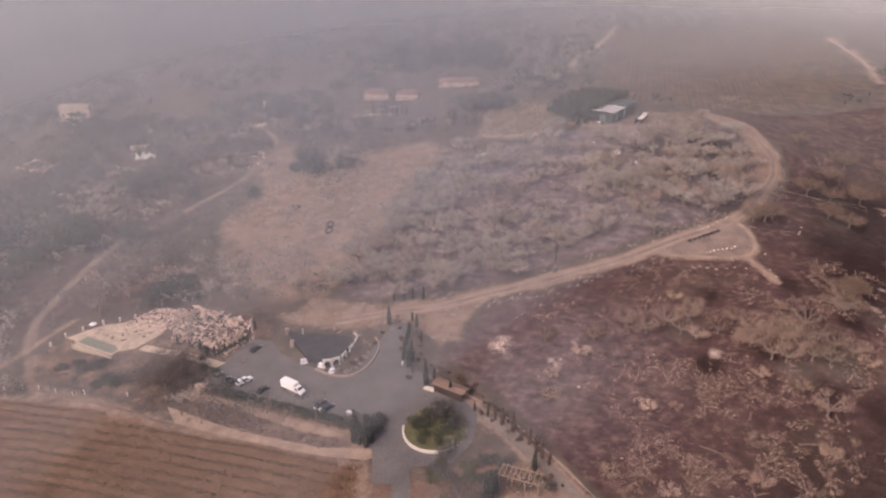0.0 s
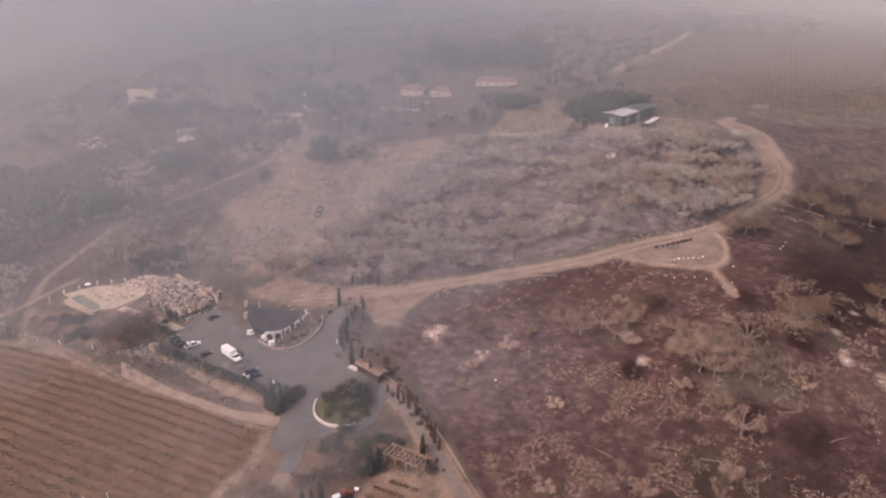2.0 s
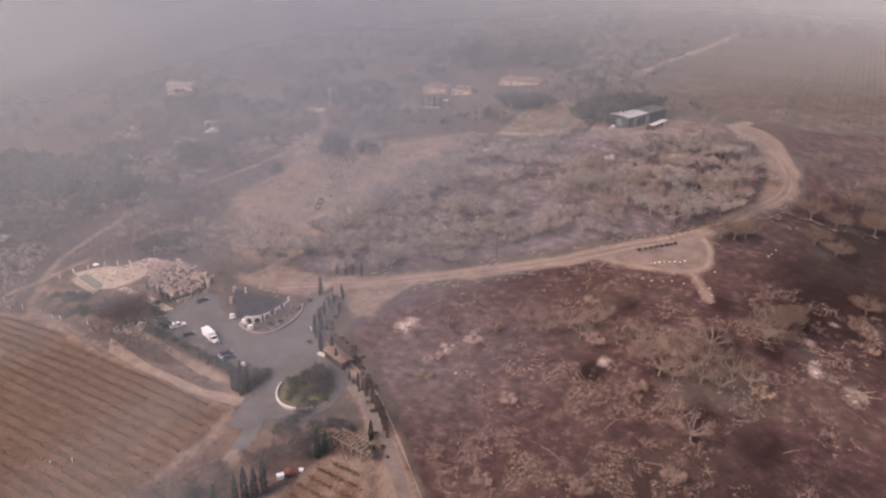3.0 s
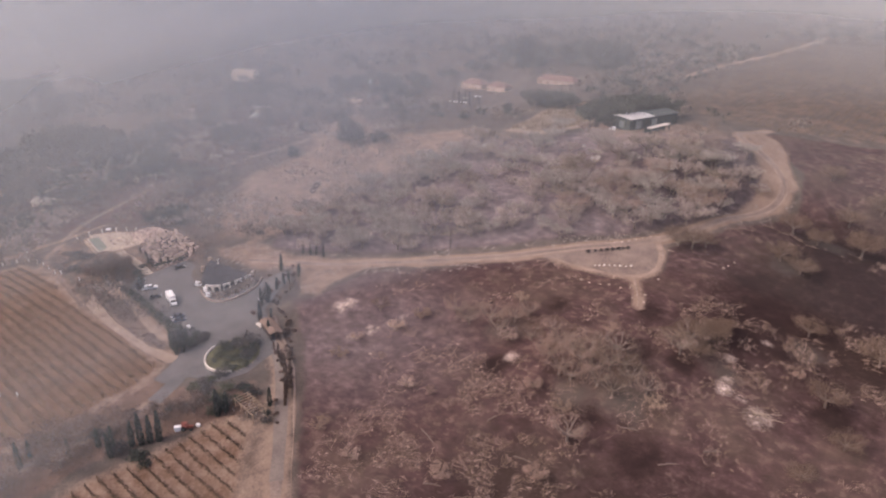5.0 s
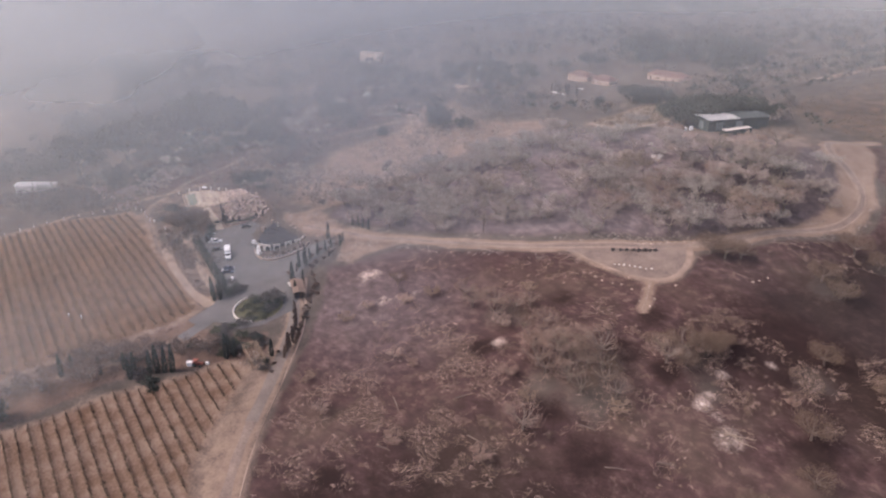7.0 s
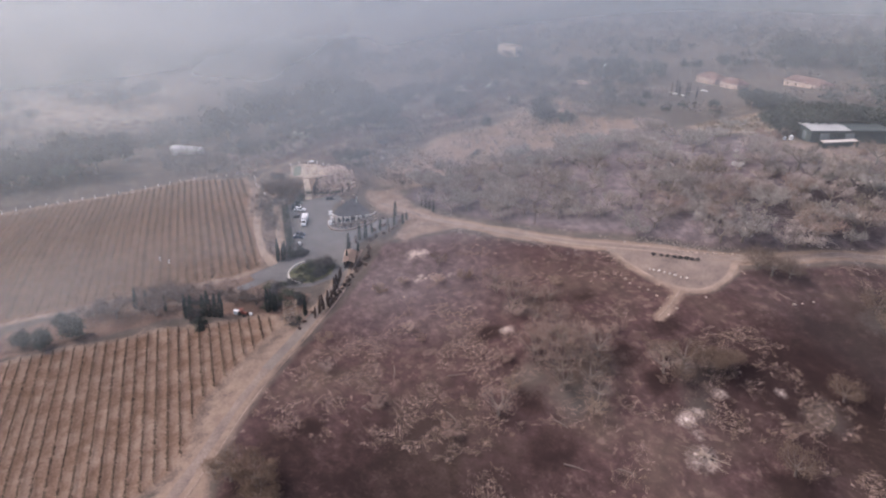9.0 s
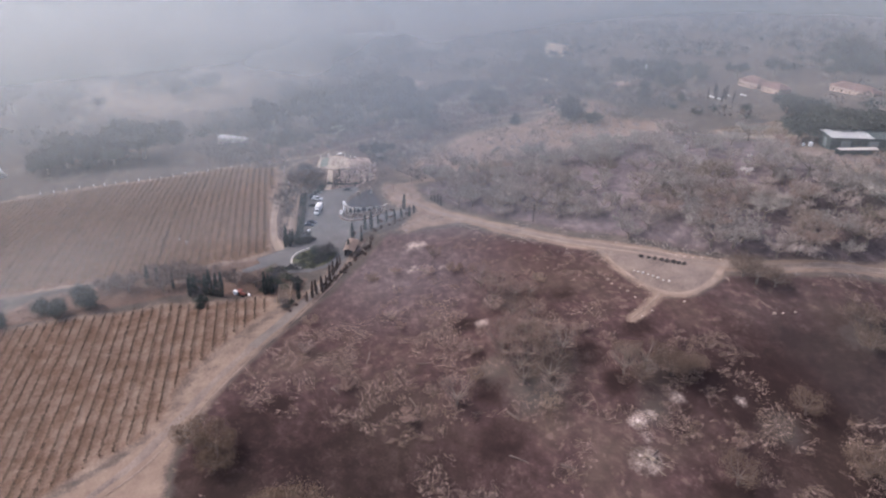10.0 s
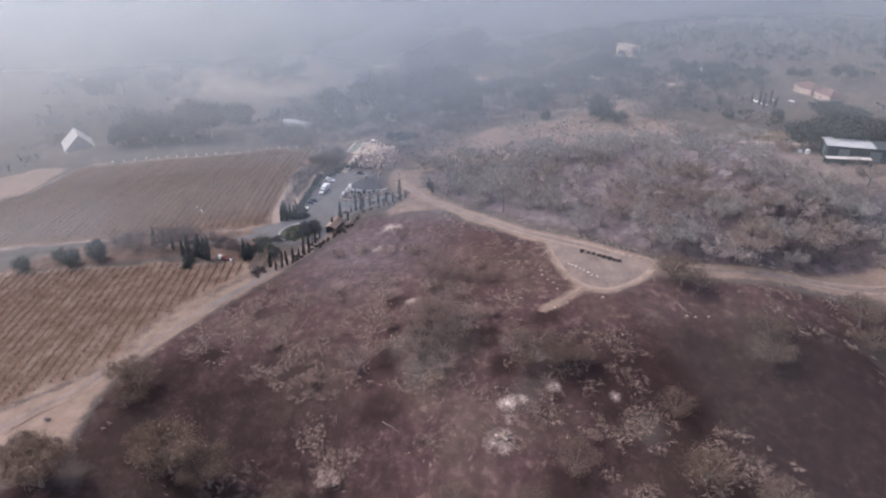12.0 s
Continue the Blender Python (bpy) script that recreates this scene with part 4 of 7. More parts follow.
west = scatter(rng, -760, -230, -20, 420, 12, lambda x, y: wood_share(x, y) * (off_line(EDGE_TRACK, x, y) > 14) * np.clip(2.6 * value_noise(x, y, 50, 4) - 1.35, 0.0, 0.8) * (np.hypot(x + 290, y - 190) > 45) * (np.hypot(x + 300, y - 35) > 60))
for seed, tall, groves in ((19, 13.0, ((-274, 72, 8, 9), (-264, 92, 8, 9), (-290, 156, 7, 7), (-300, 104, 9, 6), (-262, 112, 6, 5))),
                           (39, 25.0, ((-268, 88, 4, 4), (-277, 122, 5, 6), (-258, 132, 3, 4), (-286, 154, 3, 2), (-278, 76, 3, 2))),
                           (49, 20.0, ((-520, 98, 13, 9), (-545, 160, 10, 8), (-508, 200, 11, 10), (-498, 226, 8, 7), (-408, 288, 8, 8), (-604, 126, 10, 6)))):
    vale = np.concatenate([rng.normal(size=(n, 2)) * r + np.array([cx, cy]) for cx, cy, r, n in groves])
    woods("valley_woods", seed, vale, tall, 22, 18, 0.9, LEAF_DARK, "dark tall valley woods in smoke", 0.26)
woods("valley_woods", 9, west, 12.0, 9, 8, 1.15, LEAF_DARK, "dark valley woods fading into haze")

grove = scatter(rng, -150, -56, 234, 300, 4.6, lambda x, y: (inside([(-146, 284), (-118, 297), (-86, 280), (-58, 264), (-58, 240), (-97, 246), (-128, 249)], x, y, 3) > 0.5) * (off_line(WEST_ROAD, x, y) > 4) * (np.hypot(x + 51, y - 287) > 12) * np.clip(2.0 * value_noise(x, y, 15, 77) - 0.3, 0.1, 0.8))
woods("dry_grove", 31, grove[::2], 6.2, 12, 14, 0.26, LEAF_DRY, "dry tan-grey oaks along the meadow foot")
woods("dry_grove", 32, grove[1::2], 6.2, 12, 14, 0.26, LEAF_UMBER, "dull brown oaks along the meadow foot")
bare_trunks("grove_trunks", 33, grove[::2], 5.0, "pale bare trunks standing in the dry grove")

# scrub and brush
scrub = scatter(rng, -120, 60, 235, 420, 4.2, lambda x, y: clear_of_roads(x, y, 3.5) * inside(MEADOW, x, y, 8) * (np.hypot(x + 50, y - 283) > 9) * np.clip(2.2 * value_noise(x, y, 16, 3) - 0.6, 0.06, 0.8))
woods("dry_scrub", 12, scrub, 2.0, 5, 9, 0.3, LEAF_OLIVE, "low dry scrub dotted over tan meadow")


def brush(name, seed, sites, size, mat, label):
    """Low tufts of dead scrub with upright twigs."""
    r = np.random.default_rng(seed)
    n = len(sites)
    wide = r.uniform(0.35, 1.0, n) * r.choice((0.7, 1.0, 1.5), n)
    base = np.stack([sites[:, 0], sites[:, 1], rise(sites[:, 0], sites[:, 1]) + 0.25], -1)
    way = r.uniform(-0.6, 1.4, n)
    long, side = np.stack([np.cos(way), np.sin(way), 0 * way], -1), np.stack([-np.sin(way), np.cos(way), 0 * way], -1)
    u, v, w = (r.normal(size=(n, 34, 1)) for _ in range(3))
    at = base[:, None, :] + (long[:, None, :] * u * 0.92 + side[:, None, :] * v * 0.52) * wide[:, None, None]
    at[:, :, 2] = rise(at[:, :, 0], at[:, :, 1]) + 0.12 + np.abs(w[:, :, 0]) * 0.28 * wide[:, None]
    return structure(name, triangles(name, flecks(r, at.reshape(-1, 3), size, 0.0, 0.55), mat), label, "brush", "stuff")


def brush_share(x, y):
    """Brush lies in drifts across the slope."""
    u, v = 0.85 * x + 0.53 * y, -0.53 * x + 0.85 * y
    drift = 0.42 * value_noise(u, v * 1.6, 9, 21) + 0.58 * value_noise(x, y, 26, 22)
    more = np.zeros(np.shape(x))
    for bx, by, r in ((68, 186, 10), (68, 149, 13), (100, 160, 12), (67, 131, 10), (95, 145, 11), (64, 213, 9), (144, 224, 9), (63, 168, 10), (184, 213, 9), (135, 233, 11), (171, 225, 9), (184, 243, 9), (139, 154, 11),
                      (89, 151, 10), (84, 175, 9), (194, 246, 9), (131, 214, 8), (48, 192, 6), (57, 174, 9), (76, 163, 10), (81, 210, 9), (112, 194, 12)):
        more = np.maximum(more, np.exp(-((x - bx) / r) ** 2 - ((y - by) / r) ** 2))
    for bx, by, r in ((24, 194, 12), (44, 202, 8), (37, 166, 9), (166, 251, 14), (184, 262, 13), (132, 168, 9), (124, 223, 8), (96, 218, 8), (95, 112, 13), (107, 122, 13), (123, 202, 6), (158, 255, 14), (179, 273, 14), (180, 202, 8),
                      (122, 132, 11), (121, 98, 14), (116, 176, 6), (49, 165, 7), (40, 150, 9), (104, 190, 4), (129, 238, 5)):
        more = more - 1.3 * np.exp(-((x - bx) / r) ** 2 - ((y - by) / r) ** 2)
    return (inside(BURN_SLOPE, x, y, 3) > 0.5) * clear_of_roads(x, y, 4.5) * np.clip(9.0 * drift - 4.3 + 2.8 * more, 0.0, 0.95) * np.clip(0.65 + 0.6 * more, 0, 1) * np.clip(4.5 * value_noise(x, y, 4.2, 71) - 1.7, 0.04, 1.0) * np.clip(1.3 - np.maximum(x - 190, 0) / 60, 0, 1)


slope = scatter(rng, 0, 240, 60, 300, 1.05, brush_share)
brush("dead_brush", 13, slope[::2], 0.13, BRUSH, "pale dead brush drifted over burnt slope")
brush("dead_brush", 14, slope[1::2], 0.13, BRUSH_GREY, "brown dead brush drifted over burnt slope")
under = scatter(rng, -45, 165, 225, 360, 2.6, lambda x, y: (inside(BURN_HILL, x, y, 2) > 0.5) * clear_of_roads(x, y, 4) * np.clip(2.4 * value_noise(x, y, 14, 33) - 1.1, 0, 0.5))
brush("burnt_undergrowth", 15, under, 0.18, LEAF_MAUVE, "grey burnt undergrowth below the oaks")
weeds = scatter(rng, -45, 30, 30, 160, 2.2, lambda x, y: (inside(GARDEN, x, y, 3) > 0.5) * (off_line(MAIN_DRIVE, x, y) > 4) * (off_line(FIELD_TRACK, x, y) > 1.6) * (inside(LOT, x, y, 2) < 0.5) * np.clip(2.4 * value_noise(x, y, 9, 41) - 0.7, 0, 0.8))
plot = scatter(rng, -165, -60, 175, 250, 2.4, lambda x, y: (inside(ESTATE, x, y, 3) > 0.5) * (off_line(WEST_TRACK, x, y) > 3) * (inside([(-143, 225), (-118, 211), (-77, 202), (-66, 212), (-70, 225), (-96, 238), (-130, 233)], x, y, 2) < 0.5)
               * (inside(LOT, x, y, 2) < 0.5) * np.clip(2.4 * value_noise(x, y, 10, 43) - 0.5, 0, 0.9))
brush("estate_scrub", 24, plot, 0.26, LEAF_SOOTY, "sooty low scrub round burnt house plot")
verge = scatter(rng, -60, 165, 200, 345, 1.8, lambda x, y: ((np.abs(off_line(HILL_ROAD, x, y) - 5.2) < 2.2) + 0.55 * (inside(APRON, x, y, 2) > 0.5) * (off_line(HILL_ROAD, x, y) > 3.4)) * (inside(LOT, x, y, 2) < 0.5)
                * (inside(TURNOUT, x, y, 2) < 0.5) * np.clip(3.0 * value_noise(x, y, 8, 47) - 1.2, 0, 0.8))
brush("verge_scrub", 27, verge, 0.2, LEAF_DRY, "dry grey-tan scrub along the road verge")
brush("garden_scrub", 16, weeds, 0.22, LEAF_BROWN, "dry brown garden scrub beside driveway")


def cypress(seed, height, wide, leaf, label):
    r = np.random.default_rng(seed)
    ob = thing("cypress", 0, 0, 0, label, "tree", "slim cypresses")
    bm = bmesh.new()
    tube(bm, (0, 0, -0.3), (0, 0, height * 0.5), 0.16, 0.07, 6)
    part("trunk", bm, BARK, ob)
    n = int(70 * height)
    t = r.uniform(0.03, 1.0, n) ** 1.1
    rad = wide * np.sqrt(np.sin(np.pi * np.clip(t * 0.86 + 0.12, 0, 1))) * (1 - 0.5 * t) * r.uniform(0.55, 1.05, n)
    a = r.uniform(0, 6.283, n)
    centres = np.stack([rad * np.cos(a), rad * np.sin(a), t * height], -1)
    part("crown", triangles("crown", flecks(r, centres, 0.24, 0.8), leaf), leaf, ob)
    return ob


cyp_dark = [cypress(80 + i, 7.6 + i, 0.95 + 0.08 * i, LEAF_DARK, "slim dark green cypress") for i in range(2)]
plant(cyp_dark, [(-12, 193, .75), (-11, 195.5, .7), (-13.5, 200, .7), (-13.2, 204, .7), (-12.6, 208, .65), (-20, 216, .9), (-10, 214, .7), (-6, 184.5, 1.0), (-3.5, 187.5, .7), (-14, 197, .6),
                 (-19, 230, .62), (-15, 229.6, .62), (-12, 229.6, .58), (-8, 229, .6), (2, 179.5, .8), (12, 140.5, 1.1), (13.4, 142.6, 1.15), (11.2, 142.4, 1.0), (-3, 121, 1.2), (-1, 122.6, 1.25),
                 (1, 124, 1.25), (3, 125.6, 1.2), (-5.5, 115.5, 1.1), (-7, 117.5, 1.0), (-12, 117, 1.0), (-27, 102.5, .95), (-28, 106.5, .8), (-25, 161, .9), (-25.4, 164, .85), (-27, 167, .85),
                 (-23.4, 165.4, .8), (-21.5, 161.6, 1.0), (-22.8, 159.8, 1.0), (-26.6, 161.6, .95), (-24.2, 162.6, .9), (-12.5, 211, .6), (-11.6, 217, .6), (24.6, 149.6, .9), (-17, 111, .8)], rng)
cyp_brown = [cypress(90 + i, 6.4 + i, 0.75, LEAF_BROWN, "slim scorched brown cypress") for i in range(2)]
plant(cyp_brown, [(17, 166.5, .8), (20, 164, .9), (22, 161.6, .8), (24.2, 159, .9), (26, 156.2, .95), (27.2, 154, .9), (9, 172.5, .6), (13, 169.8, .7), (15, 168.4, .6), (-10.6, 190.4, .6),
                  (29, 151.4, .7), (-8, 205.6, .6)], rng)


# turning circle
plant([shrub("island_shrub", 100, 2.4, 2.6, LEAF_GREEN, 34, "green leafy shrub in turning circle", group="turning circle shrubs"),
       shrub("island_shrub", 101, 2.6, 3.0, LEAF_DARK, 34, "dark green shrub in turning circle", group="turning circle shrubs")],
      [(-6.5, 163, 1.25), (0.5, 168.5, 1.2), (-0.5, 164.5, 1.1), (-9.4, 169, 0.9), (-5.4, 172, 1.0), (1.4, 172, 1.0), (4.6, 162, 0.8), (1.8, 160, 0.7), (-2.5, 163, 0.9), (-5.5, 167.5, 1.0), (-8.6, 166.4, 0.7), (2.6, 164.6, 0.9), (-1.5, 160, 0.7), (3.8, 168.2, 0.8), (-3, 171, 0.8), (-7, 160.5, 0.6)], rng)
plant([shrub("plum_tree", 102, 4.2, 5.6, LEAF_SOOTY, 60, "dark plum-coloured rounded tree in turning circle", "tree", size=0.3)], [(-1, 171), (3.5, 166.5, 0.75), (-5, 170, 0.6)], rng)
# purple-grey trees and dark bushes by the burnt house
bare_models = [tree("leafless_tree", 110 + i, 8.0, 6.2, BARK, LEAF_BROWN, 30, 0.95, 0.25, "brown-grey scorched tree by burnt house", "leafless garden trees", 7) for i in range(2)]
plant(bare_models, [(-92, 190), (-97, 194), (-88, 195, 0.9), (-84, 191.5, 0.6), (-93, 199, 0.8), (-14, 125, 0.8), (-20, 117, 0.9), (-3, 133, 0.7),
                    (4, 139, 0.7), (-30, 106, 0.8), (-25, 95, 0.9), (-33, 88, 0.8), (-16, 107, 0.8), (-28, 114, 0.8)], rng)
plant([shrub("dark_bush", 120, 3.2, 2.4, LEAF_SOOTY, 46, "low dark purplish bush beside track", group="dark bushes"), shrub("dark_bush", 121, 2.8, 2.4, LEAF_DARK, 40, "dark green rounded bush", group="dark bushes")],
      [(-126, 203, 1.3), (-129, 207, 0.9), (-121, 204.5, 1.2), (-111, 194, 1.3), (-106, 195.5, 1.2), (-115, 197, 1.1), (-103, 199, 1.0), (-82, 199, 0.8), (-135, 206.5, 0.9), (-78, 196.5, 0.8), (-113, 196, 0.9), (-84, 203.5, 0.7), (-117, 194.5, 0.9), (-13, 122, 1.0),
       (-5, 118, 1.2), (2, 118, 1.2), (-16, 120, 0.9), (6, 116.5, 0.9), (0, 156, 1.0), (13, 153, 1.0), (-2, 150, 0.9), (10, 147, 0.8), (4, 146, 1.0), (-22, 168, 0.9), (-20, 171, 0.6),
       (26, 146, 0.6), (28, 143.5, 0.7), (-4, 137, 0.7), (-14, 131, 0.7), (-76, 224, 0.5), (-84, 208, 0.6), (-89, 211, 0.6), (-72, 217, 0.5), (-21, 166, 1.1), (-20, 168.6, 1.0), (-26, 166.4, 0.9), (-30, 168.4, 0.9), (-24, 170.6, 0.7), (-28, 171.4, 0.7)], rng, sink=0.0)
plant([shrub("garden_bush", 122, 2.6, 2.4, LEAF_GREEN, 38, "olive-green bush below the turning circle", group="garden bushes"), shrub("garden_bush", 123, 2.4, 2.2, LEAF_SOOTY, 34, "dull dark bush below the turning circle", group="garden bushes")],
      [(-3.3, 147), (0.7, 147.6, 1.1), (6.5, 150.6, 1.2), (11.4, 144.8, 1.0), (9.2, 140.7, 0.9), (0, 139.4, 0.9), (4.7, 145.2, 1.1), (10.9, 153, 1.0), (-1.2, 152.6, 0.8), (16.4, 151.4, 1.2), (7, 146.6, 0.9), (2.6, 142.4, 0.8), (13.6, 148, 0.8)], rng, sink=0.0)
plant([shrub("charred_bush", 125, 0.75, 1.3, CHAR, 18, "small charred bush in turnout row", group="turnout hedge", size=0.2)],
      [(96, 250.2), (98.4, 251.4), (100.4, 252.2), (102.4, 253.2), (104.2, 254), (106, 255), (107.6, 255.8), (109.2, 256.6)], rng, 0.8, 1.2, 0.0)
plant([shrub("dirt_bush", 126, 1.3, 1.4, LEAF_DRY, 18, "dry bush on bare dirt", group="dirt bushes")], [(104, 70, 1.0), (101, 73, 0.8), (97, 78, 0.7), (106, 76, 0.6), (111, 83, 0.9)], rng, sink=0.0)
plant([shrub("verge_shrub", 127, 0.9, 1.1, LEAF_BROWN, 16, "brown scorched shrub on road verge", group="verge shrubs")],
      [(11, 171), (14, 168), (18.6, 163.5), (21.5, 160.4), (-9, 208), (-10, 200), (-16, 213), (-22, 211), (-24, 206), (-26, 202.5), (-28, 198), (-31, 196), (-17, 220), (-9, 196), (-11.6, 187.6),
       (5.4, 185.4), (8.4, 181), (12, 178), (14.4, 175), (16, 171.6), (19, 167.6), (25, 152), (29, 147), (31.6, 144), (10.4, 178.6), (13, 173.4), (12.2, 175.6), (15.4, 173), (17.4, 169.6), (18.4, 171), (20.4, 166), (21.6, 164), (23.4, 162.4), (24.6, 160.6), (26, 158.4),
       (7, 183), (9.6, 183.4), (4.4, 187.4), (1.4, 189.6), (-1.6, 191.4), (-4.4, 193), (-6.6, 195.4), (-8, 199), (-8.4, 203), (-9.8, 211), (-12.6, 214), (-15, 207), (-14.6, 202)], rng, 0.6, 1.25, 0.0)


def lying_tree(seed, x, y, turn, label):
    """A fallen ash-white tree, its limbs spread over the ground."""
    r = np.random.default_rng(seed)
    ob = thing("fallen_tree", x, y, turn, label, "fallen tree", "ash-white fallen trees")
    bm = bmesh.new()
    tube(bm, (-0.8, 0, 0.35), (1.8, 0.2, 0.45), 0.5, 0.36, 8)
    part("trunk", bm, BARK_PALE, ob)
    for k in range(9):
        a = 6.283 * k / 9 + r.uniform(-0.3, 0.3)
        bm = bmesh.new()
        at, reach, thick = Vector((math.cos(a) * 0.5 + 0.6, math.sin(a) * 0.5, 0.45)), r.uniform(3.2, 6.0), 0.2
        for i in range(4):
            a += r.uniform(-0.25, 0.25)
            to = at + Vector((math.cos(a) * reach / 4, math.sin(a) * reach / 4, r.uniform(-0.12, 0.2)))
            tube(bm, at, to, thick, thick * 0.7, 5)
            if i:
                b = a + r.choice((-0.8, 0.8))
                tube(bm, at, at + Vector((math.cos(b), math.sin(b), 0.15)) * reach * 0.26, thick * 0.6, thick * 0.2, 4)
            at, thick = to, thick * 0.7
        part("limb", bm, LOG_BARK if k % 4 else BARK_PALE, ob)
    return ob


lying_tree(131, 159.5, 194.5, 15, "ash-white fallen oak with splayed bare limbs").scale = (1.15, 1.15, 1.1)
for lx, ly, turn, long in ((75, 156, -32, 7.2), (104, 157.6, -4, 6.5), (91, 168, 60, 4.5), (128, 176, 10, 5.0), (140, 170, 30, 6.0), (84, 141, 15, 4.5), (150, 178, 25, 5.0)):
    log = thing("fallen_log", lx, ly, turn, "pale ash-coated log lying on burnt slope", "log", "fallen logs")
    bm = bmesh.new()
    tube(bm, (-long / 2, 0, 0.18), (0, 0.15, 0.24), 0.2, 0.17, 7)
    tube(bm, (0, 0.15, 0.24), (long / 2, -0.1, 0.16), 0.17, 0.1, 7)
    part("stem", bm, LOG_BARK, log)
    bm = bmesh.new()
    tube(bm, (long * 0.1, 0.1, 0.22), (long * 0.3, 0.9, 0.35), 0.09, 0.03, 5)
    part("stub", bm, LOG_BARK, log)


# ---- vineyards ----
ROW = radians(-16.4)


def vine_rows(name, poly, gap, every, tall, group, label, inset=2.0, reach=0.75, as_stuff=False, size=0.28, per=11, turn=ROW, thin=0.4, leaf=None):
    r = np.random.default_rng(len(poly) + int(gap * 10))
    dx, dy = math.cos(turn), math.sin(turn)
    pts = np.array(poly)
    along, over = pts @ np.array([dx, dy]), pts @ np.array([-dy, dx])
    loose = []
    for v in np.arange(over.min() + gap / 2, over.max(), gap):
        u = np.arange(along.min(), along.max(), every)
        x, y = u * dx - v * dy, u * dy + v * dx
        ok = inside(poly, x, y, 0.01) > 0.5
        for edge in zip(poly, poly[1:] + poly[:1]):
            ok &= off_line(list(edge), x, y) > inset
        if ok.sum() < 4:
            continue
        first, last = (x[ok][0], y[ok][0]), (x[ok][-1], y[ok][-1])
        ok &= r.uniform(size=len(u)) < 0.93
        x, y = x[ok], y[ok]
        n = len(x)
        vigour = 0.55 + 0.8 * value_noise(x, y, 18, 51)
        base = np.stack([x, y, rise(x, y) + tall * 0.6], -1)
        loose_by = r.normal(size=(n, per, 3)) * np.array([reach, reach * thin, tall * 0.24]) * vigour[:, None, None]
        at = base[:, None, :] + np.stack([loose_by[..., 0] * dx - loose_by[..., 1] * dy, loose_by[..., 0] * dy + loose_by[..., 1] * dx, loose_by[..., 2]], -1)
        leaves = flecks(r, at.reshape(-1, 3), size, 0.0, 0.6)
        if as_stuff:
            loose.append(leaves)
            continue
        cx, cy = first
        row = thing(name, cx, cy, 0, label, "vine row", group)
        part("foliage", triangles("foliage", leaves - np.array([cx, cy, h(cx, cy)]), leaf or VINE_LEAF), leaf or VINE_LEAF, row)
        for ex, ey in (first, last):
            bm = bmesh.new()
            px, py, pz = ex - cx, ey - cy, h(ex, ey) - h(cx, cy)
            tube(bm, (px, py, pz - 0.3), (px, py, pz + tall + 0.25), 0.09, 0.08, 6)
            part("end_post", bm, WOOD, row)
    if as_stuff:
        structure(name, triangles(name, np.concatenate(loose), VINE_LEAF), label, "vines", "stuff")


vine_rows("vine_row", VINES_WEST, 3.5, 0.8, 1.5, "west vineyard rows", "autumn-dry vine row on orange soil", 2.5, 0.85, per=15, thin=0.6)
vine_rows("vine_row", VINES_SOUTH, 3.5, 0.8, 1.6, "south vineyard rows", "thin dark-brown vine row beside dirt drive", 1.0, 0.6, size=0.27, per=13, thin=0.3, leaf=VINE_DARK)
vine_rows("vine_row", VINES_HILL, 3.4, 0.9, 1.5, "hilltop vineyard rows", "olive-tan vine row on hilltop", 2.0, 0.7, size=0.32, per=14, turn=radians(62), thin=0.35)
vine_rows("distant_vines", VINES_FAR, 3.6, 3.0, 1.5, "", "hazy brown vineyard on plateau", 6.0, 0.6, True, 0.55, 4, radians(75))

# ---- buildings ----
def wall_with_openings(bm, long, tall, thick, openings):
    """A wall along x from 0, with real openings (x, z, width, height)."""
    xs = sorted({0.0, long, *[v for o in openings for v in (o[0], o[0] + o[2])]})
    zs = sorted({0.0, tall, *[v for o in openings for v in (o[1], o[1] + o[3])]})
    for x0, x1 in zip(xs, xs[1:]):
        for z0, z1 in zip(zs, zs[1:]):
            mx, mz = (x0 + x1) / 2, (z0 + z1) / 2
            if not any(o[0] < mx < o[0] + o[2] and o[1] < mz < o[1] + o[3] for o in openings):
                box(bm, x0, 0, z0, x1, thick, z1)
    bmesh.ops.remove_doubles(bm, verts=bm.verts, dist=0.001)


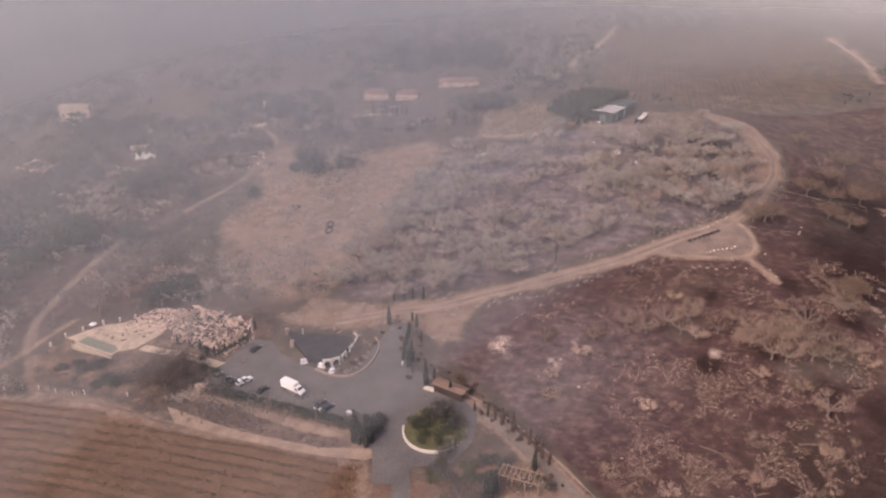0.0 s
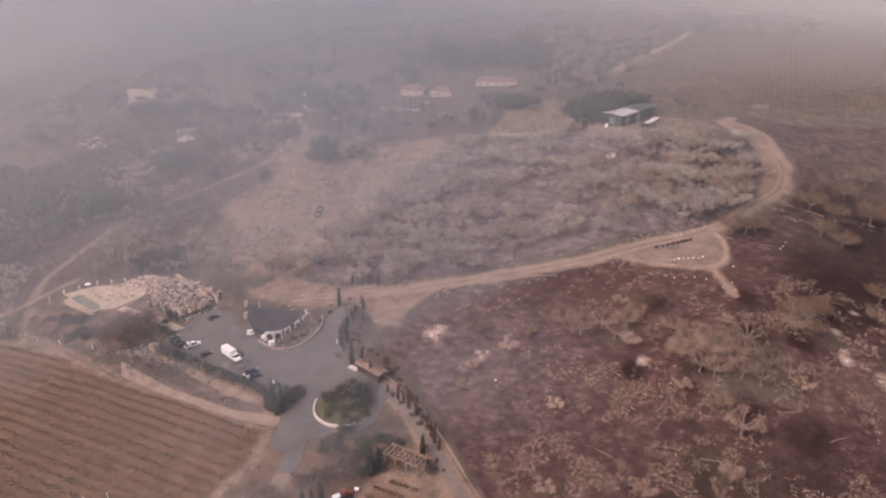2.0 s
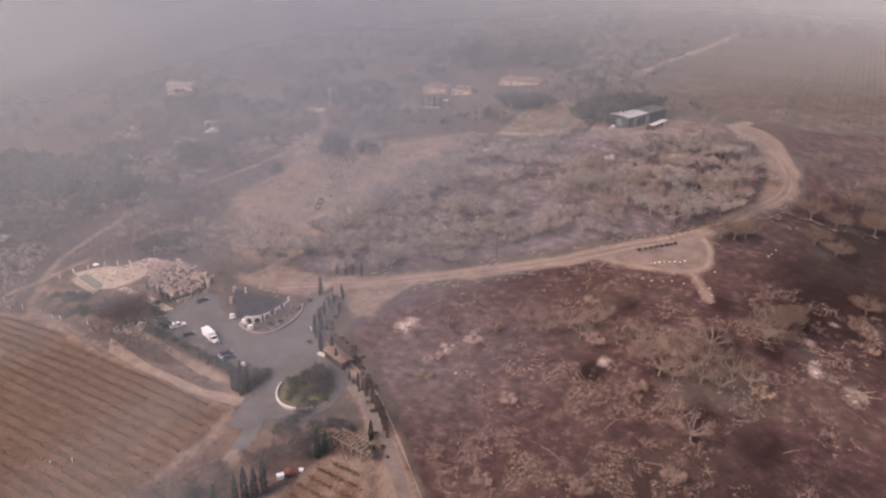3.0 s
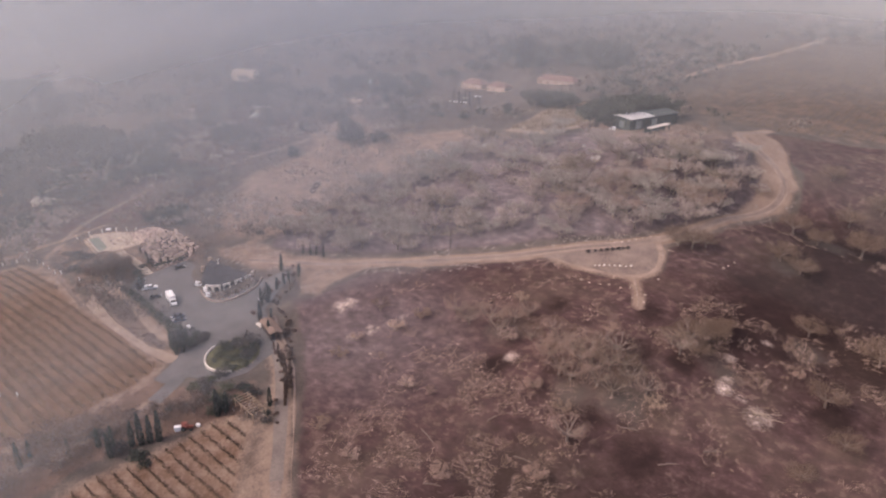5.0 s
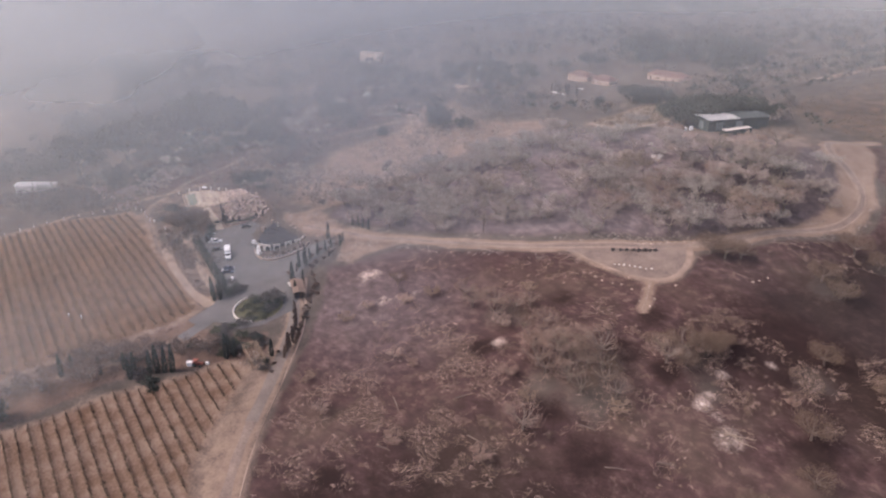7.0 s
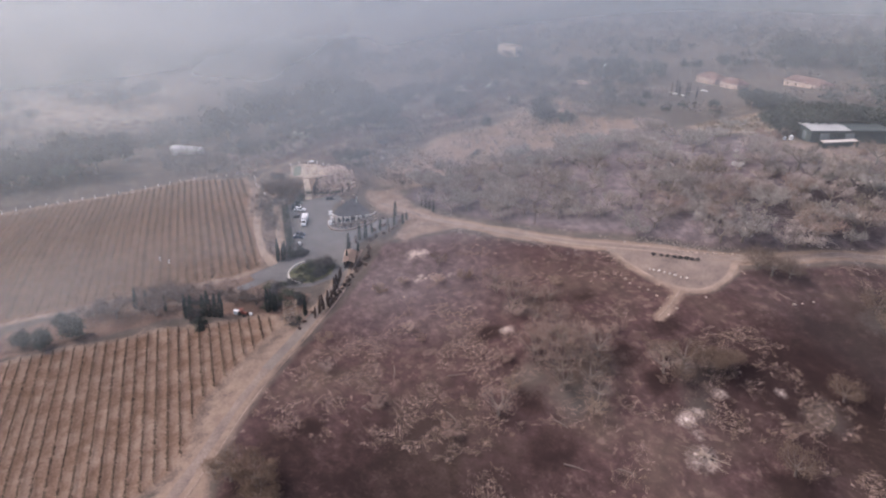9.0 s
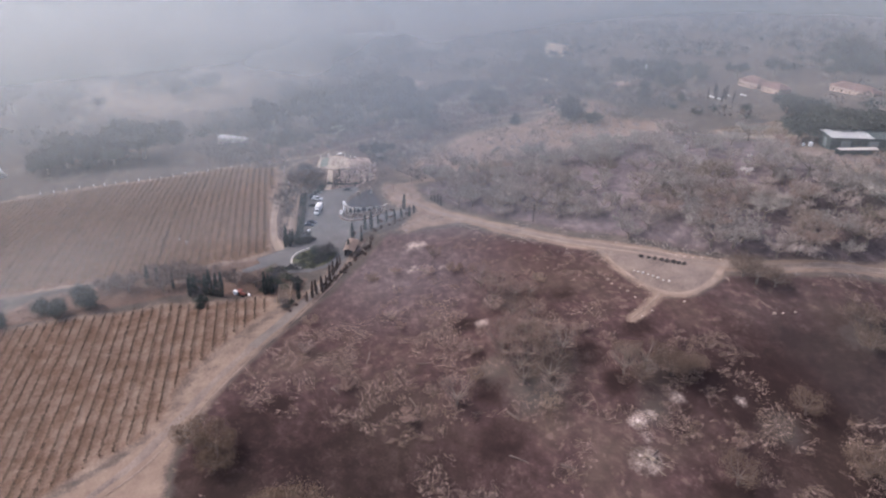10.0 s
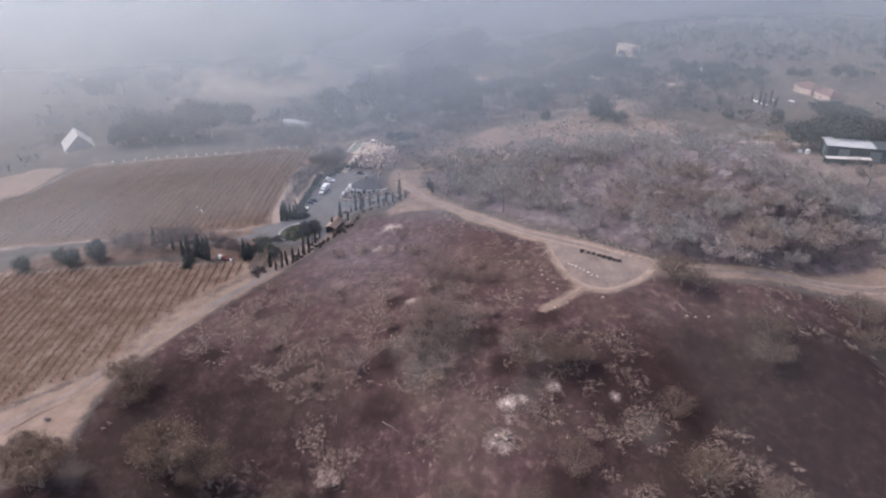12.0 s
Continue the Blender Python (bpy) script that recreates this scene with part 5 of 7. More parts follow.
def house(name, x, y, turn, long, deep, tall, wall, roof, label, category="house", pitch=0.3, windows=3, over=0.6, door=True, sink=1.2, hip=False, storeys=1):
    """A house on four walls with windows, a door and a pitched roof."""
    z = min(h(x + a * math.cos(radians(turn)) - b * math.sin(radians(turn)), y + a * math.sin(radians(turn)) + b * math.cos(radians(turn))) for a in (0, long) for b in (0, deep))
    zt = max(h(x, y), z) - 0.05
    ob = thing(name, x, y, turn, label, category, z=zt)
    low = z - zt - 0.4
    win = []
    for s in range(storeys):
        win += [(long * (i + 0.5) / windows - 0.6, 1.0 + s * 2.8 - low, 1.2, 1.2) for i in range(windows)]
    if door:
        win[windows // 2] = (long / 2 - 0.5, 0.15 - low, 1.0, 2.1)
    sides = (((0, 0), 0, long, win), ((long, 0), 90, deep, [(3, 2 - low, 2.4, 1.6), (9.5, 2 - low, 2.4, 1.6)] if category == "barn" else []), ((long, deep), 180, long, [w for w in win if w[3] < 2]), ((0, deep), 270, deep, []))
    for (px, py), a, size, holes in sides:
        bm = bmesh.new()
        wall_with_openings(bm, size, tall - low, 0.25, holes)
        w = part("wall", bm, wall, ob)
        w.matrix_basis = pose(px, py, low, 0, 0, a)
        for ox, oz, ow, oh in holes:
            bm = bmesh.new()
            box(bm, ox, 0.1, oz, ox + ow, 0.16, oz + oh)
            part("door" if oh > 2 else "pane", bm, WOOD if oh > 2 else GLASS_DARK, w)
    bm = bmesh.new()
    top, rise_by = tall, deep / 2 * pitch * 2
    a = over
    if hip:
        ridge = [(deep / 2, deep / 2, top + rise_by), (long - deep / 2, deep / 2, top + rise_by)]
    else:
        ridge = [(-a, deep / 2, top + rise_by), (long + a, deep / 2, top + rise_by)]
    low_edge = [(-a, -a, top - a * pitch), (long + a, -a, top - a * pitch), (long + a, deep + a, top - a * pitch), (-a, deep + a, top - a * pitch)]
    v = [bm.verts.new(q) for q in low_edge + ridge]
    for f in ((0, 1, 5, 4), (2, 3, 4, 5), (1, 2, 5), (3, 0, 4)):
        bm.faces.new([v[i] for i in f])
    bmesh.ops.solidify(bm, geom=bm.faces[:], thickness=0.18)
    part("roof", bm, roof, ob)
    return ob


# villa on the far knoll
house("villa_wing", -55, 478, -10, 17, 10, 4.5, STUCCO_PINK, TILE_ROOF, "pale villa wing with faded red tile roof", windows=5, hip=True)
house("villa_wing", -33, 472, -12, 15, 9, 4.2, STUCCO_PINK, TILE_ROOF, "pale villa wing with wide red roof", windows=4, hip=True)
house("villa_wing", -4, 496, -6, 28, 9, 4.0, STUCCO_PINK, TILE_ROOF, "long villa wing with red tile roof behind trees", windows=5, hip=True)
terrace = thing("villa_terrace", -48, 442, -8, "pale terrace with low walls below villa", "terrace")
for x0, y0, x1, y1, z1 in ((0, 0, 26, 0.5, 1.0), (4, 10, 20, 10.5, 1.4), (8, 18, 22, 18.5, 1.6)):
    bm = bmesh.new()
    box(bm, x0, y0, -1.5, x1, y1, z1)
    part("low_wall", bm, STUCCO_WHITE, terrace)
bm = bmesh.new()
for k in range(5):
    box(bm, 10, 10.6 + 1.4 * k, -1.2, 17, 12 + 1.4 * k, 0.4 + 0.5 * k)
part("steps", bm, STUCCO_WHITE, terrace)
bm = bmesh.new()
box(bm, 1, 0.5, -2.4, 25, 9.8, 0.3)
box(bm, 6, 10.6, -1.6, 11.8, 18, 0.5)
box(bm, 16.2, 10.6, -1.6, 21, 18, 0.5)
part("landing", bm, CONCRETE, terrace)
plant([cypress(95, 8.0, 0.6, CHAR, "charred slim cypress on terrace")], [(-44, 438), (-40, 440), (-36, 436), (-33, 441), (-30, 434), (-27, 440), (-38, 446), (-46, 446), (-24, 436)], rng, 0.8, 1.2)

house("tan_house", -270, 484, 10, 20, 9, 11.0, STUCCO_TAN, STUCCO_TAN, "two-storey tan stucco house, roof burnt away", pitch=0.06, windows=4, storeys=2, over=0.1)
house("white_annex", -256, 472, 14, 8, 4, 2.6, STUCCO_WHITE, STUCCO_WHITE, "small white flat-roofed annex", pitch=0.05, windows=2)
house("ruined_house", -190, 410, 20, 12, 7, 3.2, STUCCO_TAN, RUBBLE, "small tan burnt-out house with fallen roof", pitch=0.04, windows=3)
house("ruined_house", -240, 264, 8, 16, 9, 3.2, STUCCO_TAN, CONCRETE, "pale-roofed house among valley trees", pitch=0.2, windows=3)
house("ruined_house", -326, 372, 10, 16, 8, 3.0, STUCCO_TAN, TILE_ROOF, "low tan house with pink roof in trees", pitch=0.25, windows=3)
house("white_shed", -292, 190, 40, 23, 8, 5.4, STUCCO_WHITE, METAL_WHITE, "long white shed with pale metal roof", "shed", pitch=0.12, windows=5)
house("cream_barn", -304, 22, 14, 24, 20, 7.0, STUCCO_WHITE, STUCCO_WHITE, "cream gabled barn with dark windows in valley", "barn", pitch=0.5, windows=4)
house("far_house", -672, 320, 40, 26, 10, 4.0, STUCCO_WHITE, METAL_WHITE, "white far house in haze", pitch=0.2, windows=4)
house("far_house", -640, 196, 40, 18, 9, 4.0, STUCCO_WHITE, METAL_WHITE, "white far house beside tall trees", pitch=0.2, windows=3)
house("far_house", -132, 830, 0, 14, 10, 8.0, STUCCO_WHITE, TILE_ROOF, "tall white house on far ridge", pitch=0.2, windows=3, storeys=2)
house("far_house", -372, 258, 30, 12, 8, 3.4, STUCCO_WHITE, TILE_ROOF, "small pale house among valley trees", pitch=0.25, windows=3)

# metal barn on the hilltop
barn = thing("metal_barn", 87.4, 358.6, 56, "long dark green metal barn, roof half white", "barn", z=36.8)
for px, py, a, size, holes in ((0, 0, 0, 33.4, [(4, 0.8, 4, 4.0), (15, 0.8, 4, 4.0)]), (33.4, 0, 90, 11.4, []), (33.4, 11.4, 180, 33.4, []), (0, 11.4, 270, 11.4, [(4, 0.8, 3.6, 3.8)])):
    bm = bmesh.new()
    wall_with_openings(bm, size, 6.0, 0.3, holes)
    for k in range(int(size / 1.2)):
        box(bm, k * 1.2 + 0.1, -0.05, 5.0 if any(o[0] - 0.2 < k * 1.2 + 0.1 < o[0] + o[2] for o in holes) else 0, k * 1.2 + 0.2, 0, 6.0)
    w = part("wall", bm, WALL_DARK, barn)
    w.matrix_basis = pose(px, py, -0.6, 0, 0, a)
    for ox, oz, ow, oh in holes:
        bm = bmesh.new()
        box(bm, ox, 0.12, oz, ox + ow, 0.2, oz + oh)
        part("sliding_door", bm, METAL_GREEN, w)
for x0, x1, mat, text in ((-0.7, 16.6, METAL_WHITE, "white sheet-metal roof half"), (16.65, 34.1, METAL_GREEN, "weathered grey-green roof half")):
    bm = bmesh.new()
    v = [bm.verts.new(q) for q in ((x0, -0.7, 5.5), (x1, -0.7, 5.5), (x1, 5.7, 6.0), (x0, 5.7, 6.0), (x1, 12.1, 5.5), (x0, 12.1, 5.5))]
    bm.faces.new((v[0], v[1], v[2], v[3]))
    bm.faces.new((v[3], v[2], v[4], v[5]))
    bmesh.ops.solidify(bm, geom=bm.faces[:], thickness=0.16)
    part("roof", bm, mat, barn, text)
lean = thing("open_shed", 99.0, 346.6, 64, "low shed with white metal roof before barn", "shed", z=h(102, 353) - 0.1)
bm = bmesh.new()
wall_with_openings(bm, 16, 3.0, 0.2, [(2, 0.4, 3, 2.2), (7, 0.4, 3, 2.2), (12, 0.4, 3, 2.2)])
part("wall", bm, WALL_DARK, lean).matrix_basis = pose(0, 0, -0.6, 0, 0, 0)
bm = bmesh.new()
box(bm, 0, 3.0, -0.6, 16, 3.2, 2.5)
part("back_wall", bm, WALL_DARK, lean)
bm = bmesh.new()
box(bm, -0.4, -0.5, 2.42, 15.4, 2.2, 2.56, pose(0, 0, 0, 2, 0, 0))
part("roof", bm, CONCRETE, lean)
for sx, sy, sc in ((80, 357, 1.0), (78.4, 354.6, 0.7)):
    tank = thing("white_tank", sx, sy, 20, "small white tank beside barn", "tank", "barn tanks")
    bm = bmesh.new()
    tube(bm, (0, 0, -0.2), (0, 0, 1.6 * sc), 0.9 * sc, 0.9 * sc, 14)
    tube(bm, (0, 0, 1.6 * sc), (0, 0, 1.95 * sc), 0.85 * sc, 0.3 * sc, 14)
    part("drum", bm, METAL_WHITE, tank)

# pale-crowned tree and white debris on the hill, white pole by the villa track
pale_tree = tree("ash_white_tree", 61, 3.6, 1.9, STONE_PALE, LEAF_ASH, 9, 0.4, 0.2, "small dead tree with ash-white crown", "ash-white small trees")
plant([pale_tree], [(80.5, 318.5), (72, 330, 0.45), (89, 312, 0.4)], rng)
debris = thing("white_debris", 20, 342, 28, "fallen white wall slabs on burnt hill", "debris")
for k, (dx, dy, dl, dw, lift, turn) in enumerate(((-3.4, 0.2, 3.2, 1.4, 0.3, 8), (0, 0, 3.8, 1.8, 0.5, -6), (3.4, 0.5, 3.0, 1.2, 0.35, 14), (5.6, 1.2, 1.8, 1.0, 0.3, 40), (-1.2, 1.9, 1.6, 0.9, 0.3, 60))):
    bm = bmesh.new()
    box(bm, -dl / 2, -dw / 2, -0.5, dl / 2, dw / 2, 0.28)
    bevel(bm, 0.08)
    part("slab", bm, STUCCO_WHITE, debris).matrix_basis = pose(dx, dy, lift, 12 - 5 * k, 6, turn)
pole = thing("white_pole", -119, 458, 0, "tall white pole standing among trees", "pole")
bm = bmesh.new()
tube(bm, (0, 0, -0.5), (0.3, 0, 11.0), 0.36, 0.3, 8)
part("shaft", bm, CAR_WHITE, pole)

plant([shrub("brown_bush", 129, 2.2, 2.8, LEAF_TAN, 44, "rounded brown scorched bush", group="brown scorched bushes")],
      [(114.2, 346.3), (104, 332, 0.5), (113, 331, 0.5), (110, 327, 0.4), (76, 351, 1.3), (72, 350, 1.1), (66, 356, 1.2), (122, 362, 0.7)], rng)

# shelter by the drive
shelter = thing("roadside_shelter", -2.6, 183.6, -33, "long open shelter with tan roof and dark front", "shelter", z=h(3, 180.5))
bm = bmesh.new()
box(bm, 0.3, -2.0, -0.5, 10.6, -1.8, 2.7)
part("front_wall", bm, CHAR, shelter)
for px in (0.3, 3.6, 7.0, 10.4):
    bm = bmesh.new()
    box(bm, px, 1.7, -0.5, px + 0.2, 1.9, 2.35)
    part("post", bm, WOOD, shelter)
bm = bmesh.new()
v = [bm.verts.new(q) for q in ((-0.4, -2.5, 2.8), (11.2, -2.5, 2.8), (11.2, 2.4, 2.4), (-0.4, 2.4, 2.4), (-0.4, -0.3, 3.4), (11.2, -0.3, 3.4))]
bm.faces.new((v[0], v[1], v[5], v[4]))
bm.faces.new((v[4], v[5], v[2], v[3]))
bmesh.ops.solidify(bm, geom=bm.faces[:], thickness=0.15)
part("roof", bm, TAN_ROOF, shelter)
slab = thing("white_slab", -5, 182.6, -25, "pale concrete slab at shelter end", "slab")
bm = bmesh.new()
box(bm, -1.8, -0.9, -0.3, 1.8, 0.9, 0.35)
bevel(bm, 0.06)
part("block", bm, CONCRETE, slab)

# arbour by the south vineyard
arbour = thing("timber_arbour", 14.6, 145.6, -22, "open tan timber arbour frame beside vineyard", "arbour")
for px in (0, 3.6, 7.2, 10.8):
    for py in (0, 4.4):
        bm = bmesh.new()
        box(bm, px - 0.12, py - 0.12, -0.6, px + 0.12, py + 0.12, 2.9)
        part("post", bm, WOOD, arbour)
for py in (0, 4.4):
    bm = bmesh.new()
    box(bm, -0.5, py - 0.1, 2.9, 11.4, py + 0.1, 3.15)
    part("beam", bm, WOOD, arbour)
for k in range(9):
    bm = bmesh.new()
    box(bm, -0.2 + 1.35 * k, -0.6, 3.15, -0.05 + 1.35 * k, 5.0, 3.3)
    part("rafter", bm, WOOD, arbour)
arbour_vine = thing("arbour_vine", 20, 144.5, -22, "dry vine grown through arbour", "vine")
part("foliage", triangles("foliage", flecks(np.random.default_rng(3), np.random.default_rng(4).normal(size=(160, 3)) * np.array([3.2, 1.7, 0.5]) + np.array([0, 1.2, 1.6]), 0.3), LEAF_DRY), LEAF_DRY, arbour_vine)

# ---- burnt hall with white arches ----
HALL_Z = -2.9
hall = thing("burnt_hall", -44, 206, 0, "burnt-out hall, charred floor behind white arches", "ruin", z=HALL_Z)
floor_line = [(-12.3, 9.0), (11.6, 5.4), (12.6, 2.6), (8.0, -9.2), (5.4, -10.2), (-2.4, -7.0), (-8.6, 1.6)]
bm = bmesh.new()
low = [bm.verts.new((x, y, -3.6)) for x, y in floor_line]
top = [bm.verts.new((x, y, 0.0)) for x, y in floor_line]
bm.faces.new(top[::-1])
for i in range(len(low)):
    k = (i + 1) % len(low)
    bm.faces.new((low[i], low[k], top[k], top[i]))
part("floor", bm, DARK_ROOF, hall, "charred black floor and fallen roofing")
r4 = np.random.default_rng(44)
for k in range(26):
    bm = bmesh.new()
    a, px, py = r4.uniform(0, 6.28), r4.uniform(-7, 9), r4.uniform(-5, 6)
    if py < -0.8 * px - 6.5 or py < 1.9 * px - 20:
        continue
    tube(bm, (px, py, 0.12), (px + 2.2 * math.cos(a), py + 2.2 * math.sin(a), 0.3), 0.1, 0.08, 5)
    part("fallen_beam", bm, CHAR, hall)


def arch_bay(wide, tall, thick=0.5):
    """One bay of an arcade: two half piers and a round arch between them."""
    bm = bmesh.new()
    pier, n, spring = wide * 0.16, 10, tall * 0.5
    half = wide / 2 - pier
    curve = [(-half, 0.0)] + [(-half * math.cos(math.pi * i / n), spring + min(half, tall - spring - 0.25) * math.sin(math.pi * i / n)) for i in range(n + 1)] + [(half, 0.0)]
    outer = [(-wide / 2, 0.0)] + [(-wide / 2 + wide * i / n, tall) for i in range(n + 1)] + [(wide / 2, 0.0)]
    rings = []
    for y in (0, thick):
        rings.append(([bm.verts.new((x, y, z)) for x, z in curve], [bm.verts.new((x, y, z)) for x, z in outer]))
    for (c, o), flip in ((rings[0], False), (rings[1], True)):
        for i in range(len(c) - 1):
            f = (c[i], c[i + 1], o[i + 1], o[i])
            bm.faces.new(f[::-1] if flip else f)
    for i in range(len(curve) - 1):
        bm.faces.new((rings[0][0][i], rings[1][0][i], rings[1][0][i + 1], rings[0][0][i + 1]))
        bm.faces.new((rings[0][1][i + 1], rings[1][1][i + 1], rings[1][1][i], rings[0][1][i]))
    return bm


arcade = smooth_line([(3.6, -11.3), (6.2, -10.8), (9.2, -9.2), (11.2, -4.6), (12.9, 0.4), (13.6, 4.4), (12.2, 6.6)], 2.9)
bay_mesh = done(arch_bay(3.05, 3.5), "arch", STONE_PALE)
for (x0, y0), (x1, y1) in zip(arcade, arcade[1:]):
    ob = new("arch", bay_mesh)
    ob.parent = hall
    ob.matrix_basis = pose((x0 + x1) / 2, (y0 + y1) / 2, -2.5, 0, 0, math.degrees(math.atan2(y1 - y0, x1 - x0)))
for px, py in ((13.6, 4.6), (-12.6, 9.2), (-9.2, 1.2), (12, 7)):
    bm = bmesh.new()
    box(bm, px - 0.7, py - 0.7, -3, px + 0.7, py + 0.7, 1.0)
    bevel(bm, 0.1)
    part("corner_pier", bm, WALL_STONE, hall)
bm = bmesh.new()
tube(bm, (-6.5, 7.2, 0), (-6.5, 7.2, 2.4), 0.3, 0.2, 8)
part("standing_post", bm, STONE_PALE, hall)
garden_wall = smooth_line([(-43, 194.2), (-38, 191.2), (-32, 190.2), (-27, 193), (-24, 198), (-22.6, 204), (-24.4, 209)], 1.5)
low_wall = thing("garden_wall", -33, 198, 0, "low curved tan stone wall round hall garden", "wall", z=-5)
for (x0, y0), (x1, y1) in zip(garden_wall, garden_wall[1:]):
    bm = bmesh.new()
    mx, my = (x0 + x1) / 2 + 33, (y0 + y1) / 2 - 198
    long = math.hypot(x1 - x0, y1 - y0)
    box(bm, -long / 2 - 0.05, -0.28, -0.6, long / 2 + 0.05, 0.28, 0.85)
    bevel(bm, 0.06)
    part("stone", bm, WALL_STONE, low_wall).matrix_basis = pose(mx, my, h((x0 + x1) / 2, (y0 + y1) / 2) + 5, 0, 0, math.degrees(math.atan2(y1 - y0, x1 - x0)))
plant([shrub("garden_shrub", 128, 0.8, 1.0, LEAF_DRY, 14, "scorched garden shrub before white arches", group="hall garden shrubs")],
      [(-37.5, 193.4), (-35, 192.6), (-32.4, 192.4), (-30, 194), (-28.4, 196.2), (-27, 199), (-26, 202), (-25.6, 205), (-40, 194.4), (-29.6, 198), (-27.4, 207)], rng, 0.8, 1.3, 0.0)

# ---- burnt house ----
RUIN = [(-104, 233), (-96, 237), (-84, 231), (-71, 223), (-68, 213), (-77, 204), (-88, 210), (-99, 217)]


def chunks(name, seed, poly, count, low, high, mat, label, tilt=25, pile=0.8):
    """Loose broken blocks heaped over a plot."""
    r = np.random.default_rng(seed)
    xs, ys = [q[0] for q in poly], [q[1] for q in poly]
    verts, faces = [], []
    while len(faces) < count * 6:
        x, y = r.uniform(min(xs), max(xs)), r.uniform(min(ys), max(ys))
        if inside(poly, x, y, 1.0) < 0.6:
            continue
        size = np.array([r.uniform(low, high) * 1.7, r.uniform(low, high) * 0.6, r.uniform(low, high) * 0.5])
        m = pose(x, y, h(x, y) + r.uniform(0, pile) * size[2], r.uniform(-tilt, tilt), r.uniform(-tilt, tilt), r.uniform(0, 360))
        b = len(verts)
        for z in (-1, 1):
            for u, v in ((-1, -1), (1, -1), (1, 1), (-1, 1)):
                jit = r.uniform(0.75, 1.1, 3)
                verts.append(m @ Vector((u * size[0] / 2 * jit[0], v * size[1] / 2 * jit[1], z * size[2] / 2 * jit[2])))
        faces += [[b + i for i in f] for f in ((3, 2, 1, 0), (4, 5, 6, 7), (0, 1, 5, 4), (1, 2, 6, 5), (2, 3, 7, 6), (3, 0, 4, 7))]
    return structure(name, mesh_of(name, verts, faces, mat), label, "rubble", "stuff")


structure("house_footing", done(sheet(RUIN, 0.1, 4.0), "house_footing", ASH_FLOOR), "ash-strewn footing of burnt house", "floor")
chunks("house_rubble", 1, RUIN, 5200, 0.15, 0.65, RUBBLE, "pale and pink rubble of burnt house", 35, 1.4)
chunks("house_rubble", 2, RUIN, 170, 0.5, 1.8, STUCCO_PINK, "tan slabs of fallen house walls", 30, 1.0)
chunks("house_rubble", 3, RUIN, 820, 0.25, 0.95, CHAR, "charred beams and debris in rubble", 35, 1.2)
chunks("terrace_debris", 4, [(-122, 231), (-112, 238), (-100, 236), (-98, 224), (-107, 222), (-116, 227)], 620, 0.2, 0.9, RUBBLE, "pale debris strewn beyond pool terrace", 20, 0.8)
chunks("terrace_debris", 14, [(-134, 222), (-118, 216.5), (-104, 221), (-107, 228), (-115, 231), (-130, 231)], 60, 0.3, 1.2, RUBBLE, "pale rubble strewn over pool terrace", 25, 0.8)
chunks("far_rubble", 5, [(-262, 404), (-240, 398), (-232, 408), (-256, 418)], 120, 0.8, 3.0, RUBBLE, "rubble of burnt house on far slope", 25, 0.8)
chunks("far_rubble", 15, [(-186, 400), (-172, 398), (-170, 410), (-184, 412)], 70, 0.6, 2.4, STUCCO_WHITE, "white rubble of burnt house on far slope", 25, 0.8)
chunks("far_rubble", 16, [(-128, 436), (-116, 434), (-114, 440), (-126, 443)], 40, 0.6, 2.2, STUCCO_PINK, "pinkish rubble strewn beside far track", 25, 0.8)
chunks("slope_debris", 6, [(-130, 372), (-112, 366), (-100, 372), (-104, 392), (-122, 396)], 60, 0.6, 2.2, RUBBLE, "pale debris strewn along road", 20, 0.5)
r5 = np.random.default_rng(55)
FRAGMENTS = [q for q in zip(r5.uniform(-102, -69, 90), r5.uniform(205, 236, 90), r5.choice((-30, 60), 90) + r5.normal(size=90) * 8, r5.uniform(1.4, 4.2, 90), r5.uniform(0.9, 2.3, 90)) if inside(RUIN, q[0], q[1], 1.0) > 0.8][:38]
for wx, wy, turn, long, tall in [(float(a), float(b), float(c), float(d), float(e)) for a, b, c, d, e in FRAGMENTS] + [(-98, 231, 28, 6, 2.4), (-88, 229, -30, 7, 2.0), (-78, 222, -32, 6, 2.6), (-74, 215, 60, 5, 2.2), (-83, 210, -28, 7, 1.8), (-93, 218, 58, 6, 2.2), (-90, 222, -30, 5, 1.6),
                                 (-81, 217, 60, 4, 2.8), (-102, 226, 62, 6, 1.5), (-95, 235, -30, 6, 1.8)]:
    frag = thing("wall_fragment", wx, wy, turn, "broken tan wall still standing in rubble", "ruined wall", "standing wall fragments")
    bm = bmesh.new()
    for k in range(4):
        box(bm, -long / 2 + k * long / 4, -0.2, -0.4, -long / 2 + (k + 1) * long / 4, 0.2, tall * (0.55 + 0.45 * ((k * 7 + int(wx)) % 5) / 4))
    part("masonry", bm, STUCCO_PINK if int(wx * 3) % 3 == 0 else SAND, frag)
plant([cypress(96, 3.6, 0.4, CHAR, "charred stump of a garden cypress")], [(-77, 207.5), (-86, 208.5), (-80, 205), (-70, 216), (-91, 212), (-74, 209), (-96, 214), (-83, 206), (-69, 219)], rng, 0.8, 1.4)

